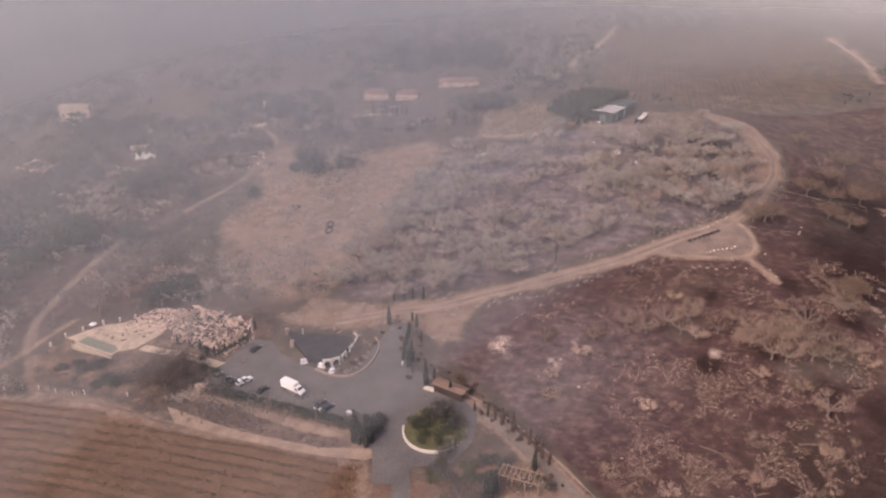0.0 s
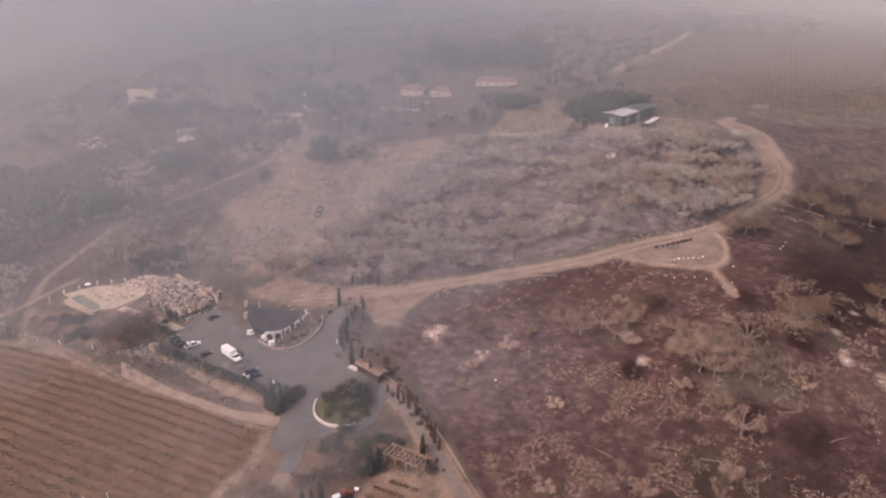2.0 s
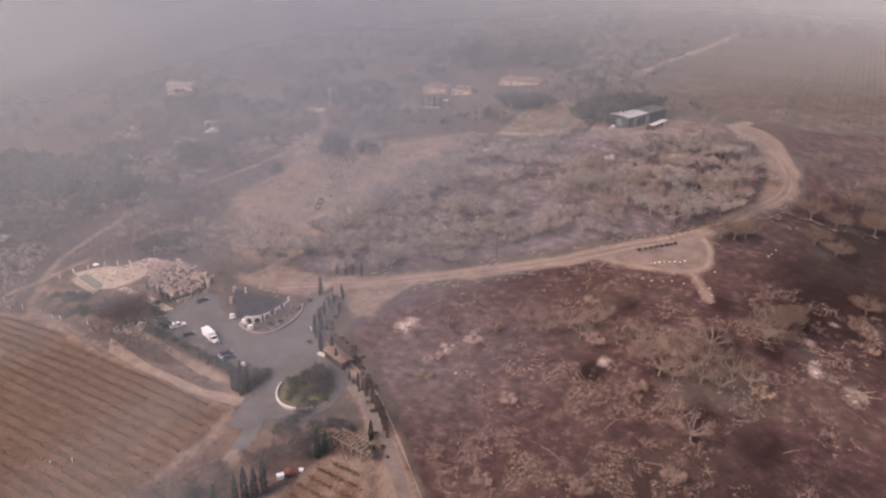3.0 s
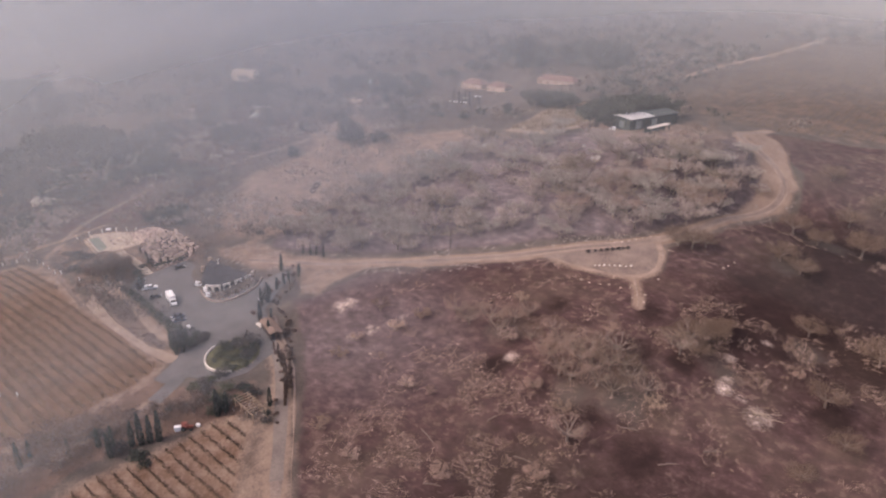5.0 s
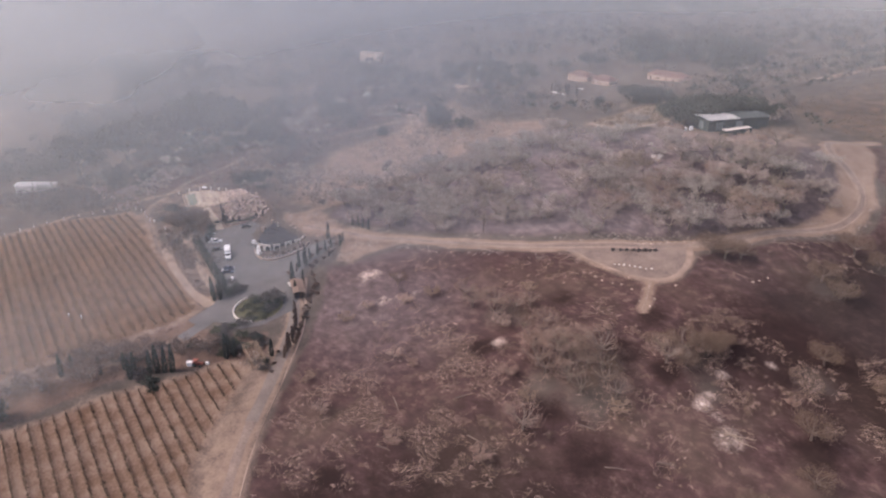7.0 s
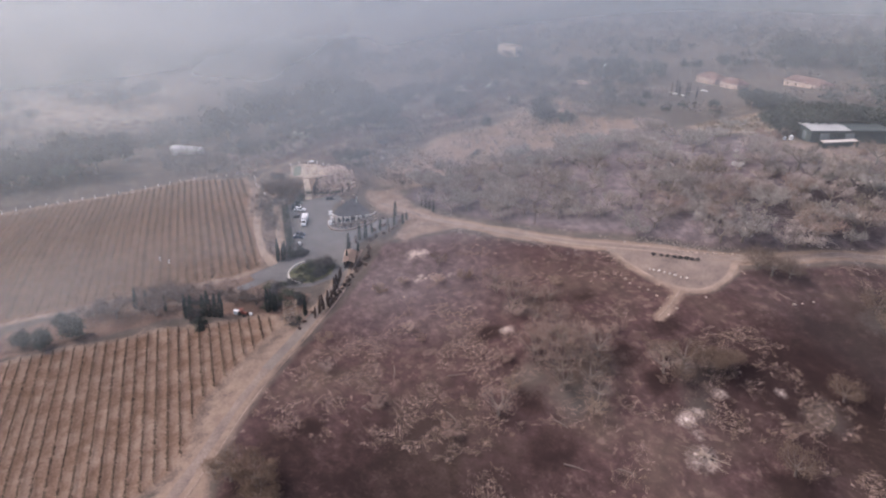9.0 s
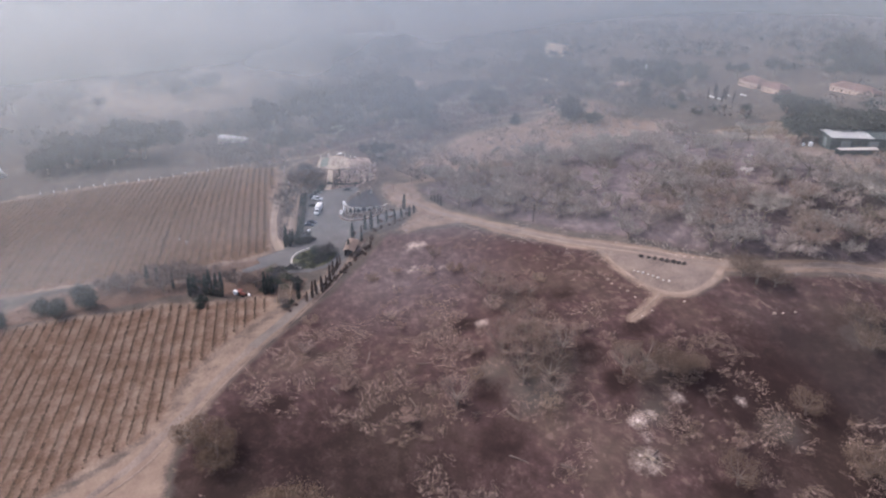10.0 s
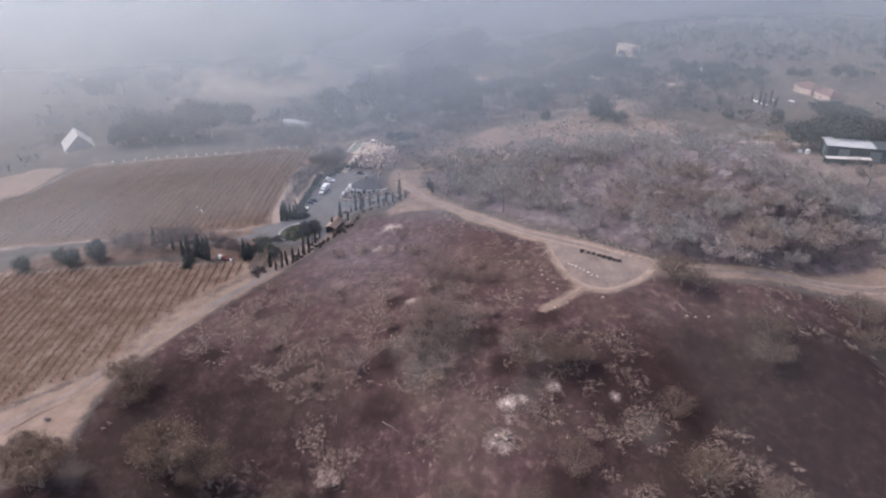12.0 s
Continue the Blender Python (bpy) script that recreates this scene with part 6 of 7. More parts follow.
# ---- pool terrace ----
structure("pool_terrace", done(sheet([(-143, 225), (-134.5, 220.5), (-118, 212), (-112, 213), (-104, 221), (-107, 228), (-115, 231), (-130, 231)], 0.22, 4.0), "pool_terrace", SAND), "pale sandy paved pool terrace", "terrace")
pool = thing("swimming_pool", -126, 216.6, -26.5, "swimming pool with murky green water", "pool", z=max(h(-135, 221), h(-117.5, 213), h(-126, 220)) + 0.1)
bm = bmesh.new()
box(bm, -9, -2.2, -0.2, 9, 2.2, 0.12)
part("water", bm, POOL_WATER, pool)
for x0, y0, x1, y1 in ((-9.7, -2.9, 9.7, -2.2), (-9.7, 2.2, 9.7, 2.9), (-9.7, -2.2, -9, 2.2), (9, -2.2, 9.7, 2.2)):
    bm = bmesh.new()
    box(bm, x0, y0, -2.6, x1, y1, 0.2)
    bevel(bm, 0.05)
    part("coping", bm, SAND, pool)
bm = bmesh.new()
box(bm, -10.5, -3.9, -2.8, 10.5, -3.5, -0.2)
part("front_wall", bm, SAND, pool)
bm = bmesh.new()
box(bm, -9.7, 2.95, -1.0, 9.7, 4.6, 0.22)
part("deck", bm, SAND, pool)
for px, py, s in ((-143, 225.5, 1.0), (-138, 229, 0.8), (-131, 231.5, 1.0), (-125, 232.5, 0.9), (-119, 233, 0.9), (-147, 221.5, 0.8)):
    post = thing("terrace_post", px, py, 0, "pale stone post on terrace edge", "post", "terrace posts")
    bm = bmesh.new()
    box(bm, -0.3, -0.3, -0.3, 0.3, 0.3, 1.7 * s)
    box(bm, -0.4, -0.4, 1.7 * s, 0.4, 0.4, 1.9 * s)
    part("shaft", bm, STONE_PALE, post)
parasol = thing("folded_parasol", -134, 229.5, 0, "white garden parasol on terrace", "parasol")
bm = bmesh.new()
tube(bm, (0, 0, 0), (0, 0, 2.3), 0.05, 0.05, 6)
part("pole", bm, WOOD, parasol)
bm = bmesh.new()
tube(bm, (0, 0, 1.9), (0, 0, 2.6), 1.4, 0.1, 10)
part("canopy", bm, CAR_WHITE, parasol)
for px, py, turn in ((-112, 226, 30), (-109, 223, 20), (-115, 229, -20), (-121, 224, 5)):
    seat = thing("stone_bench", px, py, turn, "tan stone bench on pool terrace", "bench", "terrace benches")
    for a, b in ((-1.2, -0.9), (0.9, 1.2)):
        bm = bmesh.new()
        box(bm, a, -0.35, 0, b, 0.35, 0.6)
        part("leg", bm, STUCCO_TAN, seat)
    bm = bmesh.new()
    box(bm, -1.5, -0.45, 0.6, 1.5, 0.45, 0.8)
    part("seat", bm, STUCCO_TAN, seat)
path_slab = thing("garden_path", -81, 207, 0, "pale garden path up from parking lot", "path", z=0)
bm = sheet([(-78, 198.6), (-75, 201), (-90, 207.6), (-108, 215), (-110, 212.4), (-92, 205)], 0.24, 3)
bmesh.ops.translate(bm, verts=bm.verts, vec=(81, -207, 0))
part("paving", bm, SAND, path_slab)

# ---- parking lot ----
def wheel(parent, x, y, r=0.34, wide=0.24):
    bm = bmesh.new()
    tube(bm, (x, y - wide / 2, r), (x, y + wide / 2, r), r, r, 14)
    tyre = part("wheel", bm, RUBBER, parent)
    bm = bmesh.new()
    s = 1 if y > 0 else -1
    tube(bm, (x, y + s * wide * 0.4, r), (x, y + s * (wide / 2 + 0.02), r), r * 0.55, r * 0.5, 10)
    part("rim", bm, METAL_GREEN, tyre)


def hull(bm, profile, half, taper=0.0):
    """A body with a side profile (x, z) in a given half width, drawn in towards the top."""
    zs = [z for _, z in profile]
    rings = []
    for s in (-1, 1):
        rings.append([bm.verts.new((x, s * (half - taper * (z - min(zs))), z)) for x, z in profile])
    n = len(profile)
    for i in range(n):
        bm.faces.new((rings[0][i], rings[0][(i + 1) % n], rings[1][(i + 1) % n], rings[1][i]))
    bm.faces.new(rings[0][::-1])
    bm.faces.new(rings[1])


def car(x, y, turn, paint, label, pickup=False):
    ob = thing("pickup_truck" if pickup else "car", x, y, turn, label, "pickup" if pickup else "car", "parked vehicles", z=h(x, y) + 0.16)
    long = 5.7 if pickup else 4.6
    f, half = long / 2, 0.95 if pickup else 0.88
    bm = bmesh.new()
    if pickup:
        hull(bm, [(-f, 0.45), (f - 0.1, 0.45), (f, 0.8), (f - 0.15, 1.1), (0.9, 1.2), (-f, 1.15)], half, 0.05)
    else:
        hull(bm, [(-f, 0.35), (f - 0.1, 0.32), (f, 0.62), (f - 0.25, 0.82), (0.95, 0.95), (-1.6, 1.0), (-f, 0.92)], half, 0.06)
    bevel(bm, 0.06)
    part("body", bm, paint, ob)
    bm = bmesh.new()
    cab = [(-0.6, 1.15), (1.35, 1.15), (0.75, 1.82), (-0.5, 1.85)] if pickup else [(-1.75, 0.95), (1.15, 0.92), (0.35, 1.42), (-1.0, 1.44)]
    hull(bm, cab, half - 0.06, 0.22)
    bevel(bm, 0.05)
    glass = part("cabin", bm, GLASS_DARK, ob)
    bm = bmesh.new()
    box(bm, cab[3][0] - 0.05, -half + 0.2, cab[3][1] - 0.03, cab[2][0] + 0.05, half - 0.2, cab[2][1] + 0.06)
    bevel(bm, 0.03)
    part("roof", bm, paint, glass)
    if pickup:
        bm = bmesh.new()
        box(bm, -f + 0.15, -half + 0.12, 1.0, -0.75, half - 0.12, 1.22)
        part("bed", bm, CAR_BLACK, ob)
        bm = bmesh.new()
        box(bm, -2.0, -0.7, 1.2, -1.0, 0.7, 1.95)
        bevel(bm, 0.05)
        part("bed_load", bm, CAR_WHITE, ob)
    for wx in (-f * 0.62, f * 0.64):
        for wy in (-half + 0.06, half - 0.06):
            wheel(ob, wx, wy, 0.38 if pickup else 0.33)
    for s in (-0.6, 0.6):
        bm = bmesh.new()
        box(bm, f - 0.12, s - 0.18, 0.62, f + 0.01, s + 0.18, 0.78)
        part("headlight", bm, METAL_WHITE, ob)
    return ob


def box_truck(x, y, turn):
    ob = thing("box_truck", x, y, turn, "large white box truck parked on asphalt", "truck", "parked vehicles", z=h(x, y) + 0.16)
    bm = bmesh.new()
    box(bm, -4.3, -1.25, 0.9, 1.6, 1.25, 3.5)
    bevel(bm, 0.08)
    part("cargo_box", bm, CAR_WHITE, ob)
    bm = bmesh.new()
    hull(bm, [(1.7, 0.55), (4.4, 0.55), (4.5, 1.2), (4.3, 1.45), (3.3, 1.65), (2.85, 2.55), (1.7, 2.65)], 1.12, 0.03)
    bevel(bm, 0.06)
    cab = part("cab", bm, CAR_WHITE, ob)
    bm = bmesh.new()
    v = [bm.verts.new(q) for q in ((3.33, -0.95, 1.72), (3.33, 0.95, 1.72), (2.95, 0.9, 2.5), (2.95, -0.9, 2.5))]
    bm.faces.new(v)
    bmesh.ops.solidify(bm, geom=bm.faces[:], thickness=0.06)
    part("windscreen", bm, GLASS_DARK, cab)
    for s in (-1.14, 1.06):
        bm = bmesh.new()
        box(bm, 1.95, s, 1.65, 2.85, s + 0.08, 2.35)
        part("side_window", bm, GLASS_DARK, cab)
    bm = bmesh.new()
    box(bm, -4.2, -0.5, 0.55, 4.0, 0.5, 0.9)
    part("chassis", bm, RUBBER, ob)
    bm = bmesh.new()
    box(bm, 4.4, -1.1, 0.45, 4.6, 1.1, 0.75)
    part("bumper", bm, METAL_GREEN, ob)
    for wx in (-2.9, 3.1):
        for wy in (-1.05, 1.05):
            wheel(ob, wx, wy, 0.5, 0.34)
    for s in (-1.45, 1.3):
        bm = bmesh.new()
        box(bm, 2.9, s, 1.7, 3.0, s + 0.15, 2.2)
        part("mirror", bm, RUBBER, ob)
    return ob


box_truck(-48.6, 184.4, -33)
car(-65.8, 190, 46, CAR_WHITE, "white pickup truck with loaded bed", True)
car(-58.6, 185.6, 55, CAR_BLACK, "black sedan parked by the hedge")
car(-66, 206.8, 60, CAR_BLACK, "black sedan parked near burnt house")
car(-72.4, 191, 62, CAR_BLACK, "dark sedan in end parking space")
car(-70, 189.8, 60, CAR_BLACK, "dark sedan beside white pickup")
car(-75.4, 193.6, 62, CAR_GREY, "grey-green sedan beside hedge corner")
car(-38.6, 177.6, 50, CAR_BLUE, "dark blue car with pale load")
car(-36.2, 175.6, 50, CAR_BLUE, "dark blue car beside hedge")


def bin_box(x, y, turn, s, label, name="white_bin", category="bin", group=""):
    ob = thing(name, x, y, turn, label, category, group, z=h(x, y) + 0.12)
    bm = bmesh.new()
    hull(bm, [(-0.7 * s, 0), (0.7 * s, 0), (0.8 * s, 1.0 * s), (-0.8 * s, 1.15 * s)], 0.5 * s)
    bevel(bm, 0.05)
    part("tub", bm, CAR_WHITE, ob)
    bm = bmesh.new()
    box(bm, -0.85 * s, -0.55 * s, 1.05 * s, 0.85 * s, 0.55 * s, 1.2 * s)
    part("lid", bm, METAL_WHITE, ob)


bin_box(-29.1, 172.6, -30, 1.0, "white bin at hedge end")
bin_box(-38.4, 175, 20, 0.8, "white bin beside blue car")
bin_box(-40.2, 176.2, 70, 0.7, "small white bin beside blue car")


def cart(x, y, turn):
    """A small white utility cart with a canopy."""
    ob = thing("utility_cart", x, y, turn, "small white utility cart beside burnt hall", "cart", "utility carts", z=h(x, y) + 0.14)
    bm = bmesh.new()
    hull(bm, [(-1.2, 0.3), (1.25, 0.3), (1.15, 0.85), (0.6, 0.9), (0.5, 0.5), (-0.2, 0.5), (-0.25, 0.95), (-1.2, 0.9)], 0.6)
    part("body", bm, CAR_WHITE, ob)
    for px in (-1.0, 0.75):
        for py in (-0.5, 0.5):
            bm = bmesh.new()
            tube(bm, (px, py, 0.8), (px * 0.9, py, 1.75), 0.03, 0.03, 5)
            part("canopy_post", bm, RUBBER, ob)
            wheel(ob, px * 0.85, py, 0.25, 0.2)
    bm = bmesh.new()
    box(bm, -1.1, -0.62, 1.75, 0.85, 0.62, 1.85)
    bevel(bm, 0.03)
    part("canopy", bm, CAR_WHITE, ob)


for cx, cy, turn in ((-47.4, 197.6, 20), (-41, 194.8, -25), (-37, 192, 40)):
    cart(cx, cy, turn)


def hedge(line, wide, tall, leaf, label):
    ob = thing("hedge", line[0][0], line[0][1], 0, label, "hedge")
    r = np.random.default_rng(55)
    x0, y0 = line[0]
    (xa, ya), (xb, yb) = line[0], line[-1]
    n = int(110 * math.hypot(xb - xa, yb - ya))
    t, s, u = r.uniform(0, 1, n), r.uniform(-1, 1, n), r.uniform(0, 1, n)
    d = np.array([xb - xa, yb - ya]) / math.hypot(xb - xa, yb - ya)
    lump = 0.75 + 0.5 * value_noise(t * 60, t * 0, 3, 7)
    x = xa + (xb - xa) * t - d[1] * s * wide / 2
    y = ya + (yb - ya) * t + d[0] * s * wide / 2
    z = rise(x, y) + np.where(np.abs(s) > 0.8, u, 0.75 + 0.3 * u) * tall * lump
    c = np.stack([x - x0, y - y0, z - h(x0, y0)], -1)
    part("foliage", triangles("foliage", flecks(r, c, 0.26), leaf), leaf, ob)


hedge([(-77, 187), (-31, 169)], 3.2, 1.7, LEAF_DARK, "long clipped dark green hedge edging lot")
hedge([(-79, 205), (-70, 214.5)], 1.2, 1.1, LEAF_DARK, "short dark hedge at lot corner")
bed = scatter(rng, -84, -26, 158, 186, 1.0, lambda x, y: inside(HEDGE_BED, x, y, 0.5) * np.clip(2.6 * value_noise(x, y, 5, 44) - 0.5, 0, 0.8))
brush("planting_bed", 17, bed, 0.26, LEAF_MAUVE, "low mauve planting bed beside hedge")

# turning circle kerb
kerb = thing("island_kerb", -3, 165.6, 0, "pale curved stone kerb round turning circle", "kerb", z=h(-3, 165.6))
for k in range(40):
    a0, a1 = 6.283 * k / 40, 6.283 * (k + 1) / 40
    x0, y0, x1, y1 = 9.4 * math.cos(a0), 9.2 * math.sin(a0), 9.4 * math.cos(a1), 9.2 * math.sin(a1)
    bm = bmesh.new()
    long = math.hypot(x1 - x0, y1 - y0)
    front = 0.95 if 0.47 < k / 40 < 0.84 else 0.1
    box(bm, -long / 2 - 0.03, -0.3, -0.5, long / 2 + 0.03, 0.3, front)
    bevel(bm, 0.05)
    mx, my = (x0 + x1) / 2, (y0 + y1) / 2
    part("stone", bm, CONCRETE if 0.47 < k / 40 < 0.84 else WALL_STONE, kerb).matrix_basis = pose(mx, my, h(mx - 3, my + 165.6) - h(-3, 165.6), 0, 0, math.degrees(math.atan2(y1 - y0, x1 - x0)))
structure("island_soil", done(sheet([(-3 + 9.2 * math.cos(6.283 * k / 24), 165.6 + 9.0 * math.sin(6.283 * k / 24)) for k in range(24)], 0.3, 3), "island_soil", ISLAND_SOIL), "brown-green planted soil of turning circle", "ground")

# ---- turnout stones, poles and small things ----
def boulder(seed, mat):
    r = np.random.default_rng(seed)
    bm = bmesh.new()
    bmesh.ops.create_icosphere(bm, subdivisions=2, radius=0.6)
    for v in bm.verts:
        v.co *= r.uniform(0.82, 1.12)
        v.co.z *= 0.7
    return done(bm, "boulder", mat)


stones = [boulder(i, WALL_STONE if i else STUCCO_PINK) for i in range(3)] + [boulder(8, CONCRETE)]
for k, (bx, by) in enumerate(((100.6, 243), (102, 243.4), (103.6, 244), (105.4, 244.6), (107.2, 245), (109, 245.4), (111, 245.8), (112.6, 246.8), (143, 259), (144.4, 261), (146.2, 264), (115, 234.4),
                              (112, 233), (108, 233.6), (105, 233), (101, 233), (120.6, 232), (118, 231), (121, 227.6), (98, 234), (117, 228.6), (123, 243), (34, 192.6), (36.4, 192), (38, 193.4),
                              (44, 200), (30, 186), (42, 181), (21, 203), (80, 320), (81.4, 319), (78.6, 321), (20, 344), (22, 342))):
    ob = new("boulder", stones[3 if k < 8 else k % 3])
    s = (0.5 if k < 8 else 0.42) + 0.4 * ((k * 37) % 11) / 10
    ob.matrix_basis = pose(bx, by, h(bx, by) + 0.16 * s, 0, 0, k * 47) @ Matrix.Diagonal((s * 1.25, s, s, 1))
    tagged(ob, "pale rounded boulder on burnt ground", "boulder", "pale boulders")
for k in range(22):
    bx, by = 101 + 17.4 * k / 21 + 0.3 * math.sin(k * 2.4), 257 + 10.4 * k / 21 + 0.3 * math.cos(k * 1.7)
    ob = new("edging_stone", stones[(k * 2) % 3])
    s = 0.42 + 0.3 * ((k * 29) % 7) / 6
    ob.matrix_basis = pose(bx, by, h(bx, by) + 0.16 * s, 0, 0, k * 61) @ Matrix.Diagonal((s * 1.3, s, s, 1))
    tagged(ob, "rough brown stone edging the hill road", "stone", "stones edging the road")

pole = thing("utility_pole", -106.4, 430, 20, "pale wooden utility pole above woods", "pole")
bm = bmesh.new()
tube(bm, (0, 0, -0.5), (0, 0, 13), 0.3, 0.2, 8)
part("shaft", bm, WOOD, pole)
bm = bmesh.new()
box(bm, -1.3, -0.1, 11.6, 1.3, 0.1, 11.85)
part("crossarm", bm, WOOD, pole)
for px, py, tall in ((42.8, 243.4, 8.0), (8, 300, 6), (34, 262, 6.5), (70, 268, 5.5)):
    snag = thing("charred_snag", px, py, 0, "tall charred dead trunk above road", "snag", "charred snags")
    bm = bmesh.new()
    tube(bm, (0, 0, -0.3), (0.15, 0, tall), 0.2, 0.08, 6)
    part("trunk", bm, CHAR, snag)
    bm = bmesh.new()
    tube(bm, (0.08, 0, tall * 0.6), (0.8, 0.3, tall * 0.78), 0.07, 0.03, 5)
    part("branch", bm, CHAR, snag)

rings = thing("ring_frame", -51.2, 286.8, 55, "pair of dark metal rings leaning on meadow", "metal frame")
for s in (-1.5, 1.5):
    bm = bmesh.new()
    for k in range(16):
        a0, a1 = 6.283 * k / 16, 6.283 * (k + 1) / 16
        tube(bm, (s + 1.45 * math.cos(a0), 1.45 * math.sin(a0), 0.3), (s + 1.45 * math.cos(a1), 1.45 * math.sin(a1), 0.3), 0.36, 0.36, 6)
    part("ring", bm, RUBBER, rings)
rings.matrix_basis = pose(-51.2, 286.8, h(-51.2, 286.8) + 1.9, 0, 0, 78) @ pose(0, 0, 0, 0, -38, 0)

tractor = thing("red_tractor", 7.4, 132.4, 30, "small red tractor parked by vineyard", "tractor")
bm = bmesh.new()
hull(bm, [(-0.2, 0.6), (1.7, 0.6), (1.75, 1.3), (0.3, 1.45), (-0.2, 1.4)], 0.42)
bevel(bm, 0.05)
part("bonnet", bm, RED_PAINT, tractor)
bm = bmesh.new()
hull(bm, [(-1.6, 0.7), (-0.2, 0.7), (-0.2, 1.2), (-0.9, 1.25), (-1.0, 1.6), (-1.6, 1.5)], 0.7)
part("seat_deck", bm, RED_PAINT, tractor)
bm = bmesh.new()
box(bm, -1.5, -0.7, 2.2, 0.1, 0.7, 2.3)
for px in (-1.45, 0.0):
    for py in (-0.62, 0.62):
        tube(bm, (px, py, 1.2), (px, py, 2.2), 0.04, 0.04, 5)
part("roll_frame", bm, RED_PAINT, tractor)
for px, r0 in ((-1.0, 0.7), (1.2, 0.45)):
    for py in (-0.85, 0.85):
        wheel(tractor, px, py, r0, 0.34)
bin_box(5.2, 130.8, 40, 1.2, "white farm tank beside tractor", "farm_tank", "tank")
bin_box(9.6, 134.6, 10, 0.7, "small pale crate beside tractor", "pale_crate", "crate")
for px, py in ((-14.1, 194.2), (-62.6, 121.8), (-104, 187.6), (-120, 191), (-57, 124), (-162, 205)):
    mark = thing("marker_post", px, py, 0, "short white marker post", "post", "white marker posts")
    bm = bmesh.new()
    tube(bm, (0, 0, -0.2), (0, 0, 1.5), 0.16, 0.14, 8)
    part("shaft", bm, CAR_WHITE, mark)
    bm = bmesh.new()
    tube(bm, (0, 0, 1.5), (0, 0, 1.7), 0.26, 0.1, 8)
    part("cap", bm, CAR_WHITE, mark)
edge_posts = smooth_line([(-222, 66), (-214, 96), (-202, 134), (-192, 168), (-176, 186), (-152, 198.5), (-124, 191)], 6.5)
first_post = None
for px, py in edge_posts:
    if first_post:
        copy_thing(first_post, pose(px, py, h(px, py)))
    else:
        first_post = thing("vineyard_post", px, py, 0, "pale end post of vineyard row", "post", "vineyard end posts")
        bm = bmesh.new()
        tube(bm, (0, 0, -0.3), (0, 0, 1.9), 0.22, 0.2, 7)
        part("shaft", bm, STONE_PALE, first_post)
kiosk = thing("garden_kiosk", -79.6, 187.4, -22, "small tan-roofed kiosk at hedge end", "kiosk")
bm = bmesh.new()
box(bm, -1.2, -1.0, -0.3, 1.2, 1.0, 1.9)
part("wall", bm, STUCCO_TAN, kiosk)
bm = bmesh.new()
tube(bm, (0, 0, 1.9), (0, 0, 2.9), 2.2, 0.2, 4)
part("roof", bm, TAN_ROOF, kiosk)


# ---- smoke haze hanging over the hill and the valley ----
def smoke_material():
    m = bpy.data.materials.new("thin_smoke")
    m.use_nodes = True
    nodes, links = m.node_tree.nodes, m.node_tree.links
    nodes.remove(nodes["Principled BSDF"])
    a = nodes.new("ShaderNodeAttribute")
    a.attribute_name = "thickness"
    wisps = noise_node(nodes, links, 0.006, 3, place(nodes, links, (1, 1, 2.2)), 0.5)
    share = math_node(nodes, links, "MULTIPLY", a.outputs["Fac"], math_node(nodes, links, "ADD", 0.6, math_node(nodes, links, "MULTIPLY", wisps, 0.8)), True)
    clear, lit, back, both, out = (nodes.new("ShaderNode" + k) for k in ("BsdfTransparent", "BsdfDiffuse", "BsdfTranslucent", "MixShader", "MixShader"))
    for n in (lit, back):
        n.inputs["Color"].default_value = (0.672, 0.71, 0.725, 1)
    both.inputs[0].default_value = 0.5
    links.new(lit.outputs[0], both.inputs[1])
    links.new(back.outputs[0], both.inputs[2])
    links.new(share, out.inputs[0])
    links.new(clear.outputs[0], out.inputs[1])
    links.new(both.outputs[0], out.inputs[2])
    links.new(out.outputs[0], nodes["Material Output"].inputs["Surface"])
    return m


SMOKE = smoke_material()


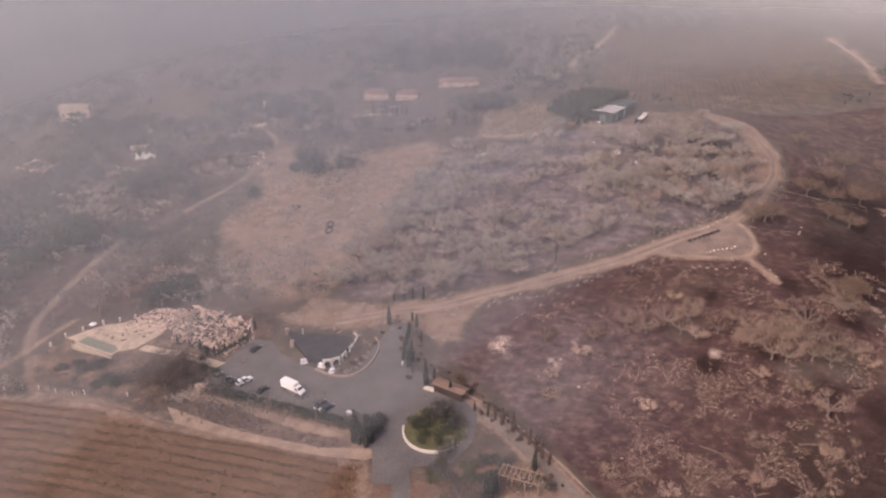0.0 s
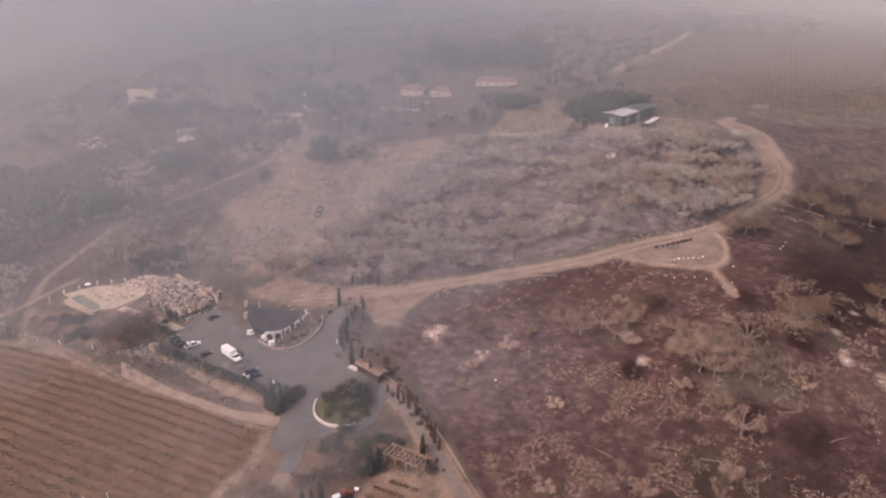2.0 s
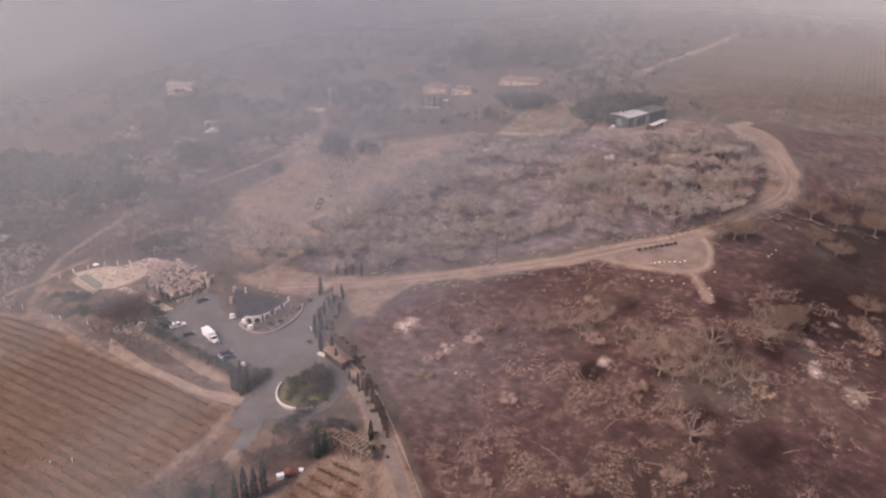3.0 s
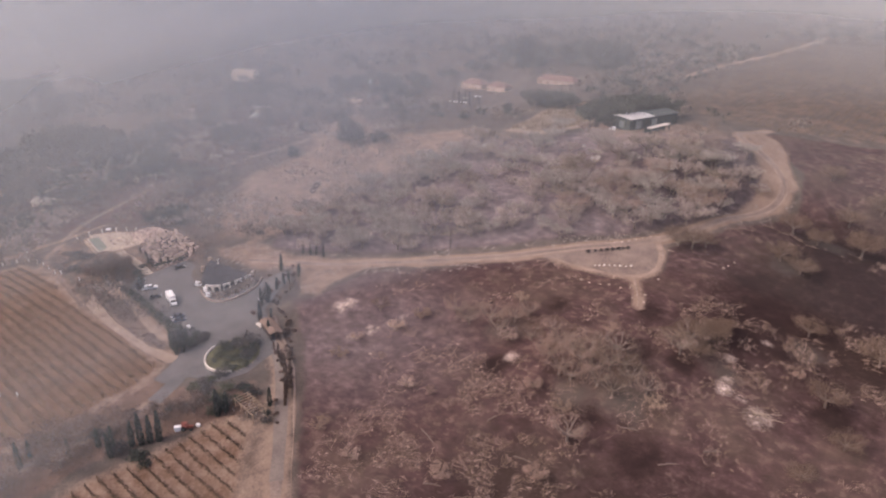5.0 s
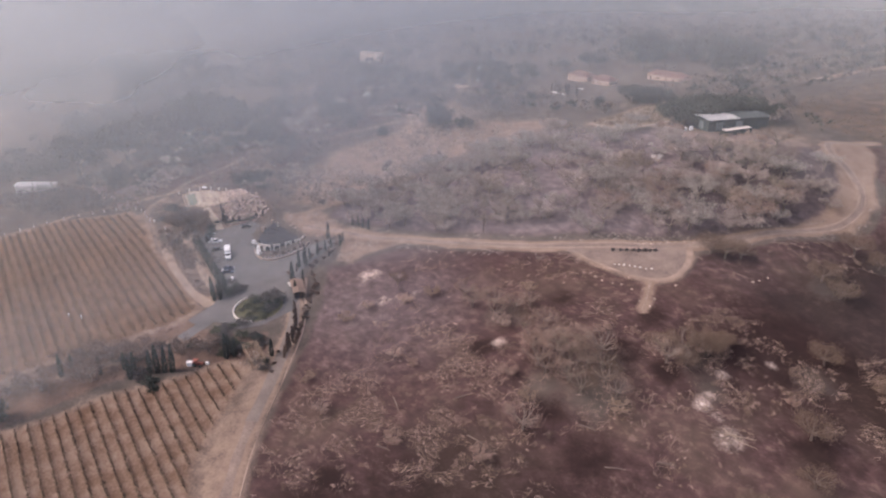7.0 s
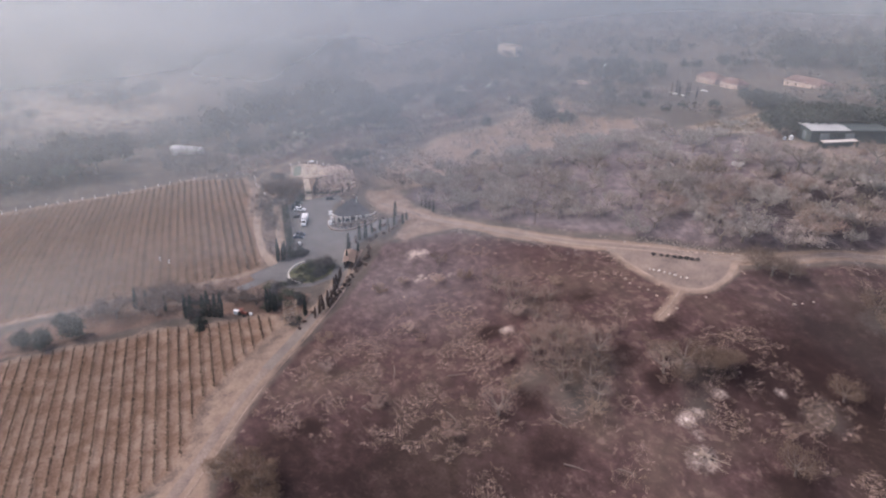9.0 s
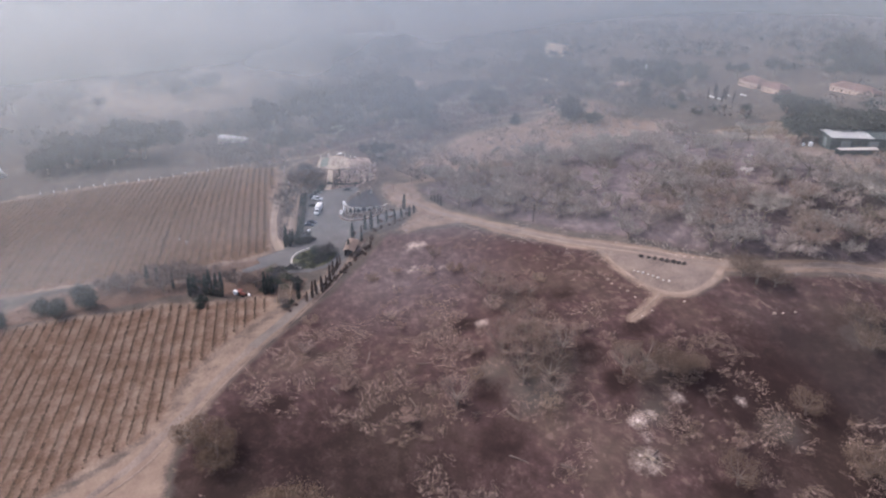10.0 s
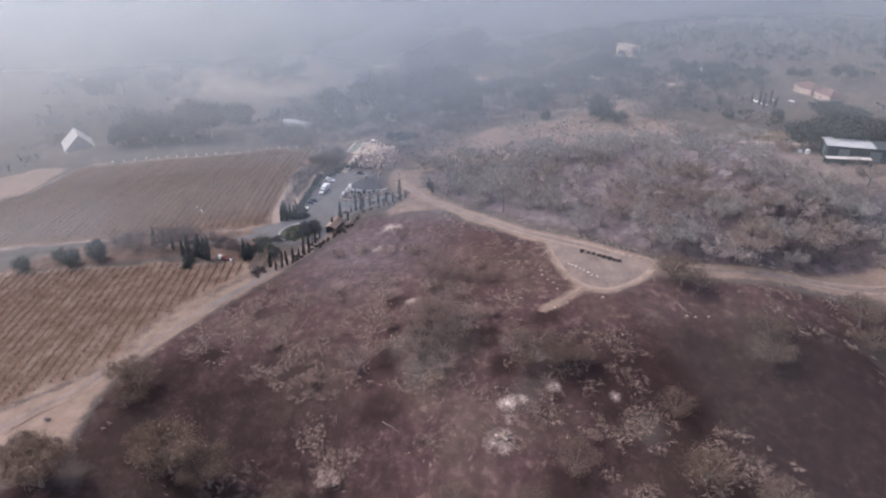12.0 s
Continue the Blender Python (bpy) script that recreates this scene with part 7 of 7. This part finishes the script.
def smoke_sheet(line, rampup, tall, fade, share):
    """A standing curtain of thin smoke along a line, clear at the ground and again towards its top; share: how much it holds back, point by point."""
    levels = 14
    verts, faces, weight = [], [], []
    n = len(line)
    for i, (x, y) in enumerate(line):
        z0 = h(x, y)
        ends = min(1.0, i / 12, (n - 1 - i) / 12)
        for k in range(levels):
            up = (k / (levels - 1)) ** 1.6 * tall - 1
            verts.append((x, y, z0 + up))
            s = min(max(up / rampup, 0), 1)
            weight.append(share[i] * ends * s * s * (3 - 2 * s) * min(max((tall - up) / (fade * tall), 0), 1))
        if i:
            for k in range(levels - 1):
                b = (i - 1) * levels + k
                faces.append((b, b + 1, b + levels + 1, b + levels))
    me = mesh_of("smoke_haze", verts, faces, SMOKE, True)
    me.attributes.new("thickness", "FLOAT", "POINT").data.foreach_set("value", weight)
    ob = structure("backdrop", me, "thin grey smoke haze hanging over the valley", "haze")
    ob.visible_shadow = False


def smoke_bank(middle, radius, rampup, tall, share):
    """A curtain round the hill; share by the direction in degrees."""
    turns = np.linspace(15, 222, 121)
    smoke_sheet([(middle[0] + radius * math.cos(radians(a)), middle[1] + radius * math.sin(radians(a))) for a in turns], rampup, tall, 0.12, [share(a) for a in turns])


def swell(a, at, wide):
    return math.exp(-((a - at) / wide) ** 2)


def west_share(a):
    s = min(max((a - 112) / 28, 0), 1)
    return s * s * (3 - 2 * s)


smoke_bank((140.0, 50.0), 195, 10, 190, lambda a: 0.02 + 0.2 * swell(a, 133, 25))
smoke_bank((140.0, 50.0), 272, 14, 190, lambda a: 0.03 + 0.2 * swell(a, 128, 36))
low = np.linspace(112, 200, 61)
smoke_sheet([(140 + 150 * math.cos(radians(a)), 50 + 150 * math.sin(radians(a))) for a in low], 22, 60, 0.6, [0.03 + 0.1 * min(1.0, max(0.0, (a - 128) / 24)) + 0.14 * min(1.0, max(0.0, (a - 154) / 14)) for a in low])
for radius, north, west, rampup, more in ((404, 0.22, 0.14, 20, 0.05), (475, 0.18, 0.11, 30, 0.06), (606, 0.42, 0.28, 46, 0.1), (720, 0.58, 0.44, 54, 0.06), (980, 0.75, 0.57, 64, 0.0), (1550, 0.9, 0.66, 70, 0.0)):
    smoke_bank((230.0, 60.0), radius, rampup, 260, lambda a, n=north, w=west, m=more: n + (w - n) * west_share(a) + m * swell(a, 142, 16))
